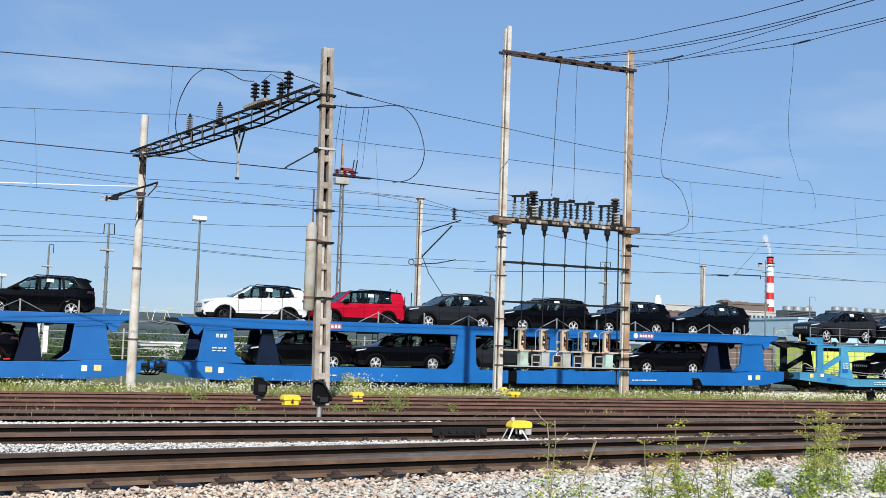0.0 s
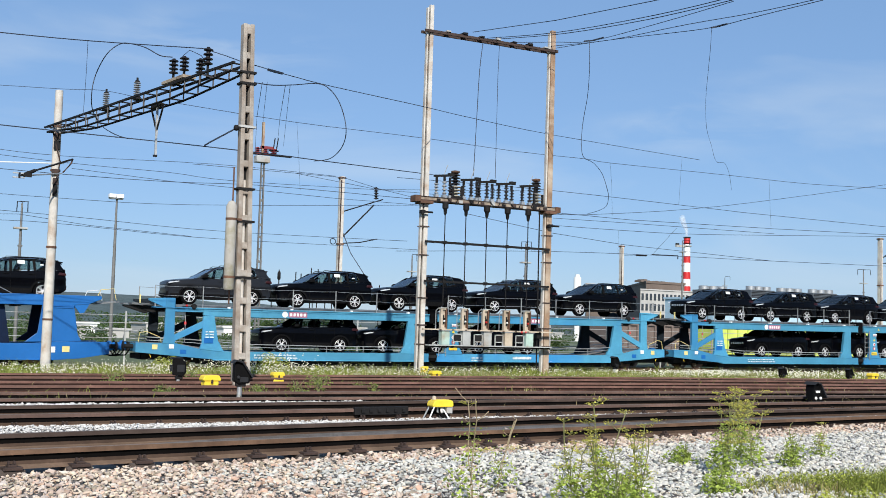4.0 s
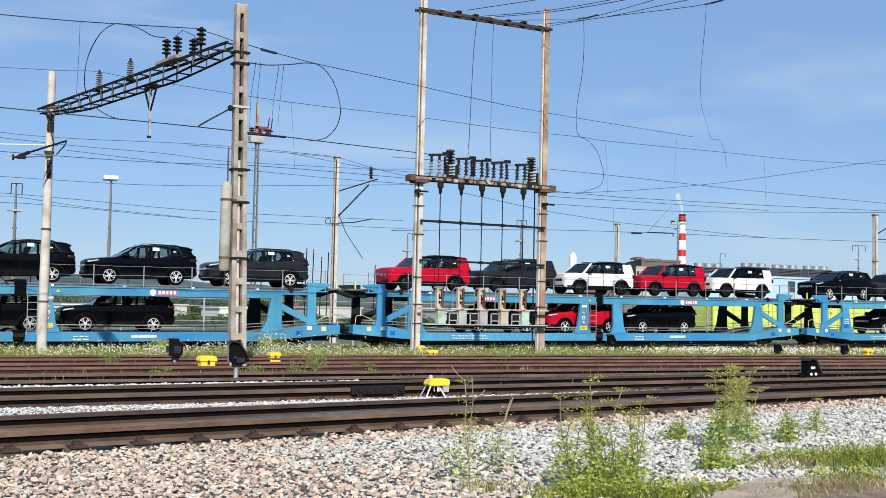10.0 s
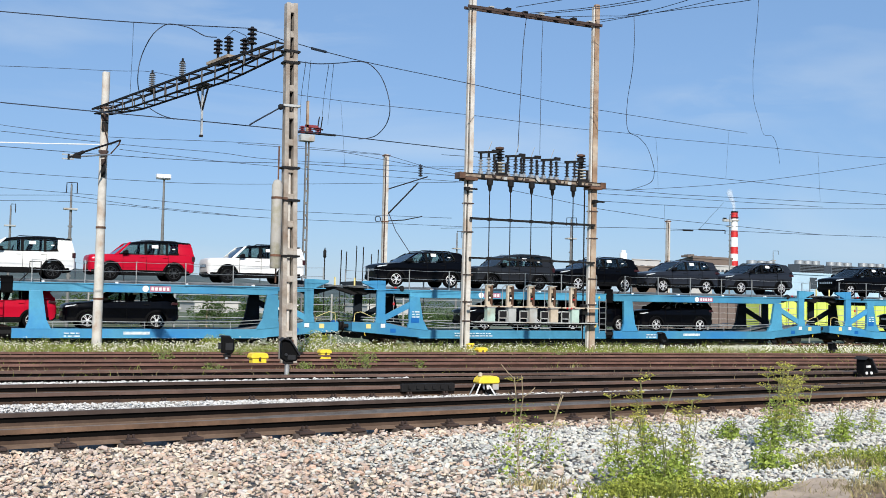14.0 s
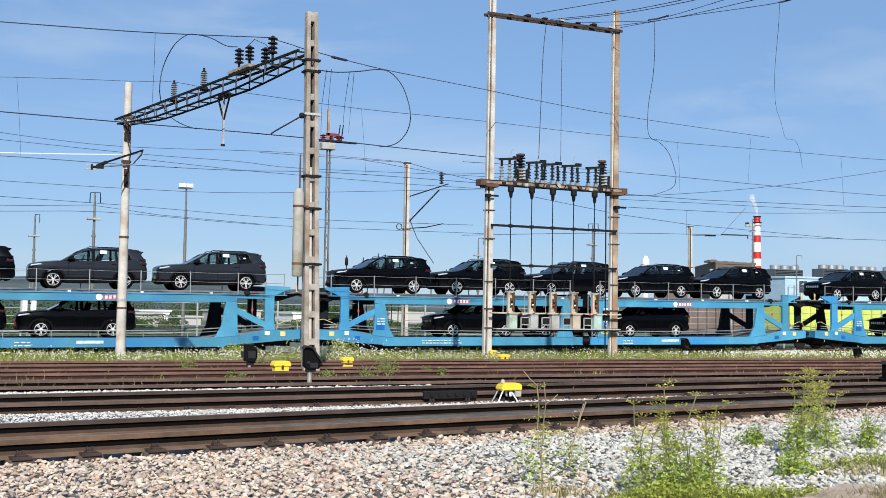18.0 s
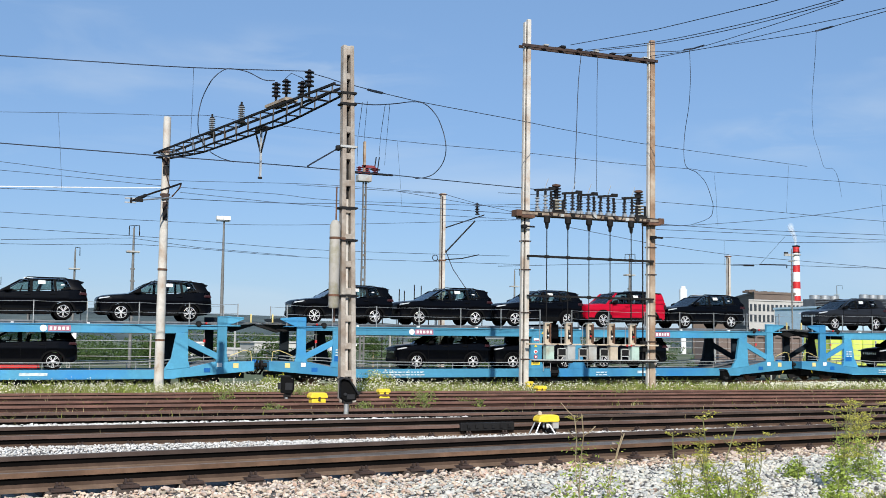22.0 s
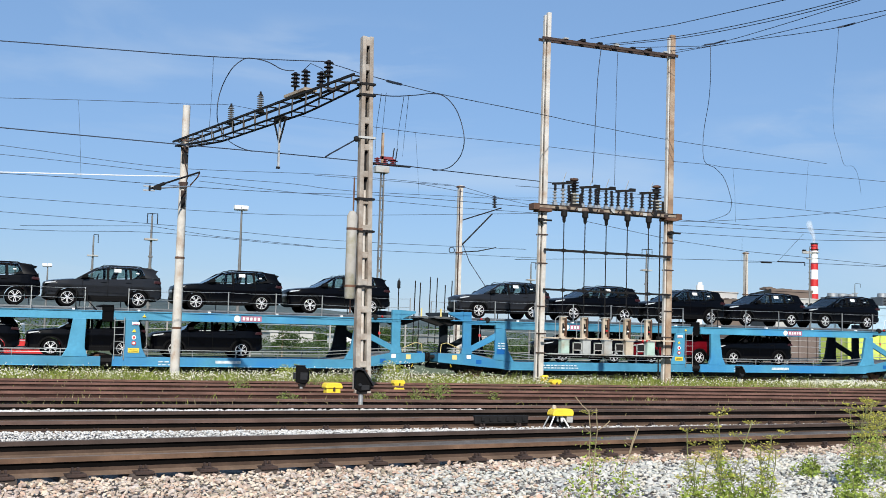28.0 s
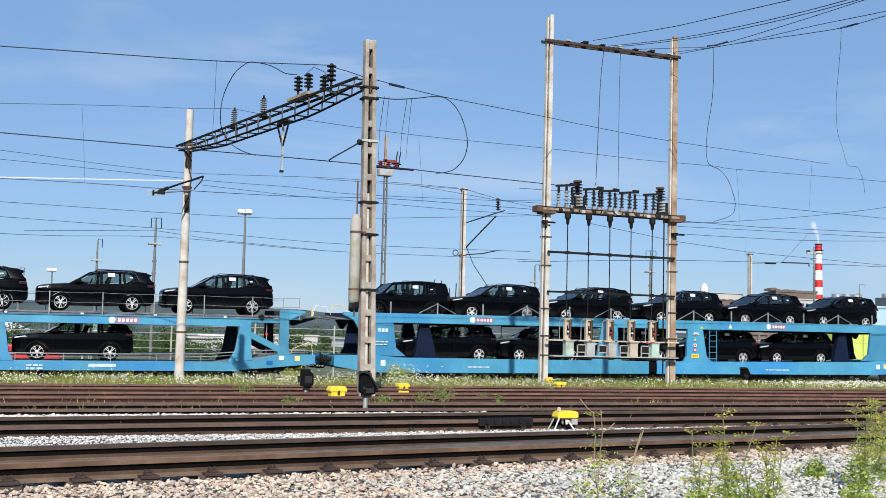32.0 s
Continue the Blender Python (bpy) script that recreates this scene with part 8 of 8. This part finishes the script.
def fennel(x, y, height, stems, bush, label, seed, umbels=True):
    """A tall weed: thin stems that branch into flat umbels over a leafy foot."""
    rnd = random.Random(seed)
    z0 = ground_z(y)
    t = thing("tall_weed", label, "weed", pose(x, y, z0), "tall weeds on the ballast")
    heads = []
    stalk = M_TWIG if "dry" in label else M_STEM
    for k in range(stems):
        h = height * rnd.uniform(.6, 1.0)
        a = rnd.uniform(0, 6.28)
        sp = rnd.uniform(.10, .55) * height * .5
        pts = [Vector((rnd.uniform(-.06, .06), rnd.uniform(-.06, .06), 0))]
        for j in range(1, 6):
            fr = j / 5
            pts.append(Vector((math.cos(a) * sp * fr ** 1.4 + rnd.uniform(-.015, .015), math.sin(a) * sp * fr ** 1.4 + rnd.uniform(-.015, .015), h * fr)))
        part("stem", Mb().line(pts, .0055, 4), stalk, t)
        for j in range(2, 6):
            if rnd.random() < .75:
                b = rnd.uniform(0, 6.28)
                ln = rnd.uniform(.10, .26) * height * .55
                q = pts[j] + Vector((math.cos(b) * ln, math.sin(b) * ln, ln * rnd.uniform(.3, .9)))
                part("branch", Mb().line([pts[j], (pts[j] + q) / 2 + Vector((0, 0, -.01)), q], .0038, 3), stalk, t)
                heads.append(q)
        heads.append(pts[-1])
    if umbels:
        for h in heads[::3] if "dry" in label else heads:
            part("umbel", umbel_mesh(h), None, t)
    ch = [leaf_cloud(int(bush * 430), (rnd.uniform(-.17, .17) * (1.1 - q), rnd.uniform(-.14, .14) * (1.1 - q), (.05 + .42 * q) * height * .9), (.135 - .07 * q, .12 - .06 * q, .13), .043 - .012 * q) for q in (0, .15, .3, .5, .75, 1)] if bush else []
    ch += [leaf_cloud(8, p * rnd.uniform(.3, .8), (.07, .07, .07), .024) for p in heads]
    leafy_part("leaves", ch, M_LEAF, t)
    return t


for spot, hgt, st, bs, lab, um in PLANTS:
    fennel(spot[0], spot[1], hgt, st, bs, lab, int(spot[0] * 31 + spot[1] * 7), um)

# bare slab and earth at the near edge
M_SLAB = material("bare_pale_earth_slab", (0.50, 0.385, 0.285), 0.95, vary=0.18, scale=5, fine=60, bump=0.6, bump_size=0.012, stain=(0.25, 0.19, 0.14), stain_amount=0.4, stain_scale=3)
M_SOIL = material("dark_bare_soil", (0.28, 0.185, 0.125), 0.95, vary=0.4, scale=6, fine=40, bump=1.0, bump_size=0.03, stain=(0.36, 0.27, 0.19), stain_amount=0.5, stain_scale=5)
def edge_slab(name, corners, dz, mt, label):
    rnd = random.Random(4)
    loop = []
    for i, (x, y) in enumerate(corners):
        u, w = corners[(i + 1) % len(corners)]
        loop += [(x + (u - x) * k / 7 + rnd.uniform(-.025, .025), y + (w - y) * k / 7 + rnd.uniform(-.025, .025)) for k in range(7)]
    corners = loop
    m = Mb()
    n = len(corners)
    m.add([(x, y, ground_z(y) + dz) for x, y in corners] + [(x, y, ground_z(y) - .05) for x, y in corners], [tuple(range(n)), tuple(range(2 * n - 1, n - 1, -1))] + [(i, i + n, (i + 1) % n + n, (i + 1) % n) for i in range(n)])
    ob = part(name, m, mt, None)
    tagged(ob, label, "ground", kind="structure")
edge_slab("pavement", ((5.978, 6.919), (6.401, 7.206), (6.941, 7.498), (7.345, 7.686), (7.556, 7.546), (6.615, 6.559), (5.621, 6.326)), .07, M_SLAB, "bare pale earth slab at the near edge of the ballast")
edge_slab("pavement", ((6.343, 6.288), (7.406, 7.305), (7.796, 7.397), (8.407, 7.254), (8.849, 6.457), (7.033, 5.577)), .05, M_SOIL, "dark bare soil with dry stalks at the near edge")
# low greenery at the near edge
def low_patch(name, n, cx, cy, sx, sy, h0, h1, mt, label):
    x, y = rng.normal(cx, sx, n), rng.normal(cy, sy, n)
    grass(name, np.stack([x, y, gz(y)], 1), h0, h1, .006, 1.2, mt, label)


for cx, cy, sx, sy, n, h, mt in LOWS:
    low_patch("low_grass", int(n * .55), cx, cy, sx, sy, h * .4, h, M_GRASS if mt == "g" else M_DRYGRASS, "low green grass on the ballast" if mt == "g" else "dry brown grass on the ballast")
ch = []
for cx, cy, sx, sy, n, h, mt in LOWS:
    if mt == "g":
        for k in range(n // 28):
            x, y = rng.normal(cx, sx), rng.normal(cy, sy)
            ch.append(leaf_cloud(30, (x, y, ground_z(y) + h * rng.uniform(.15, .75)), (.06, .06, h * .4), .03))
v, f = join(ch)
stuff("low_weeds", v, f, M_LOWLEAF, "low yellow-green leafy weeds on the ballast", "weeds")
bits = np.concatenate([patch(900, -2, 30, 17.6, 25, 9, .35)])
grass("track_bed_grass", bits, .06, .22, .007, 1.0, M_GRASS, "thin green grass between the far tracks")
bits = np.concatenate([patch(900, -2, 30, 17.2, 25, 9, .35)])
grass("track_bed_dry_grass", bits, .06, .20, .006, 1.1, M_DRYGRASS, "thin dry grass between the far tracks")
# weeds between the rails and along the strip
for k, (spot, hgt, n) in enumerate(WEEDS):
    t = thing("green_weed", "leafy green weed clump beside the tracks", "weed", pose(spot[0], spot[1], ground_z(spot[1])), "weed clumps")
    rnd = random.Random(k)
    leafy_part("leaves", [leaf_cloud(n, (rnd.uniform(-.5, .5) * hgt, rnd.uniform(-.4, .4) * hgt, hgt * rnd.uniform(.3, .8)), (hgt * .5, hgt * .4, hgt * .45), .038) for _ in range(6)], M_WEEDLEAF if spot[1] < 27 else M_LOWLEAF, t)
    for j in range(5):
        part("stem", Mb().line([(0, 0, 0), (rnd.uniform(-.3, .3) * hgt, rnd.uniform(-.2, .2) * hgt, hgt * .5), (rnd.uniform(-.5, .5) * hgt, rnd.uniform(-.3, .3) * hgt, hgt * rnd.uniform(.8, 1.2))], .008, 4), M_STEM, t)
# bushes beyond the train
bush = []
for k in range(64):
    x, y = rng.uniform(-30, 110), rng.uniform(85, 120)
    s = rng.uniform(.85, 1.3)
    bush.append(leaf_cloud(1100, (x, y, -.9 + s * .5), (s * 2.0, s, s * .75), .19, .1))
for k in range(40):
    x, y = rng.uniform(0, 190), rng.uniform(215, 250)
    s = rng.uniform(1.5, 3.2)
    bush.append(leaf_cloud(700, (x, y, -.9 + s * .6), (s * 2.2, s, s * .8), .42, .1))
v, f = join(bush)
stuff("far_bushes", v, f, M_BUSH, "dark green bushes far beyond the train", "bushes")
for k in range(9):
    x, y, h = -18 + k * 9.0 + rng.uniform(-3, 3), rng.uniform(64, 80), rng.uniform(1.8, 2.6)
    t = thing("shrub", "green shrub beyond the train", "shrub", pose(x, y, -.9), "shrubs beyond the train")
    part("trunk", Mb().lathe(((.07, 0), (.05, h * .5), (.02, h * .8)), 7), M_TWIG, t)
    leafy_part("crown", [leaf_cloud(320, (rng.uniform(-.6, .6), rng.uniform(-.5, .5), h * rng.uniform(.4, .85)), (.6, .5, .45), .12) for _ in range(6)], M_BUSH, t)


def motions():
    """The train rolls past at about 27 km/h."""
    travel = (
        (0, 0.000), (2, 14.544), (4, 29.230), (6, 43.914),
        (8, 58.526), (10, 73.052), (12, 87.521), (14, 101.989),
        (16, 116.530), (18, 131.219), (20, 146.117), (22, 161.259),
        (24, 176.643), (26, 192.210), (28, 207.835), (30, 223.420),
        (32, 239.390),
    )
    tilt = -math.degrees(math.atan(GRADE))
    for ob, c, z in moving:
        walk(ob, [(t, pose(c - s, 46.4, train_rail(c - s) + z, 0, tilt, 0)) for t, s in travel])


motions()
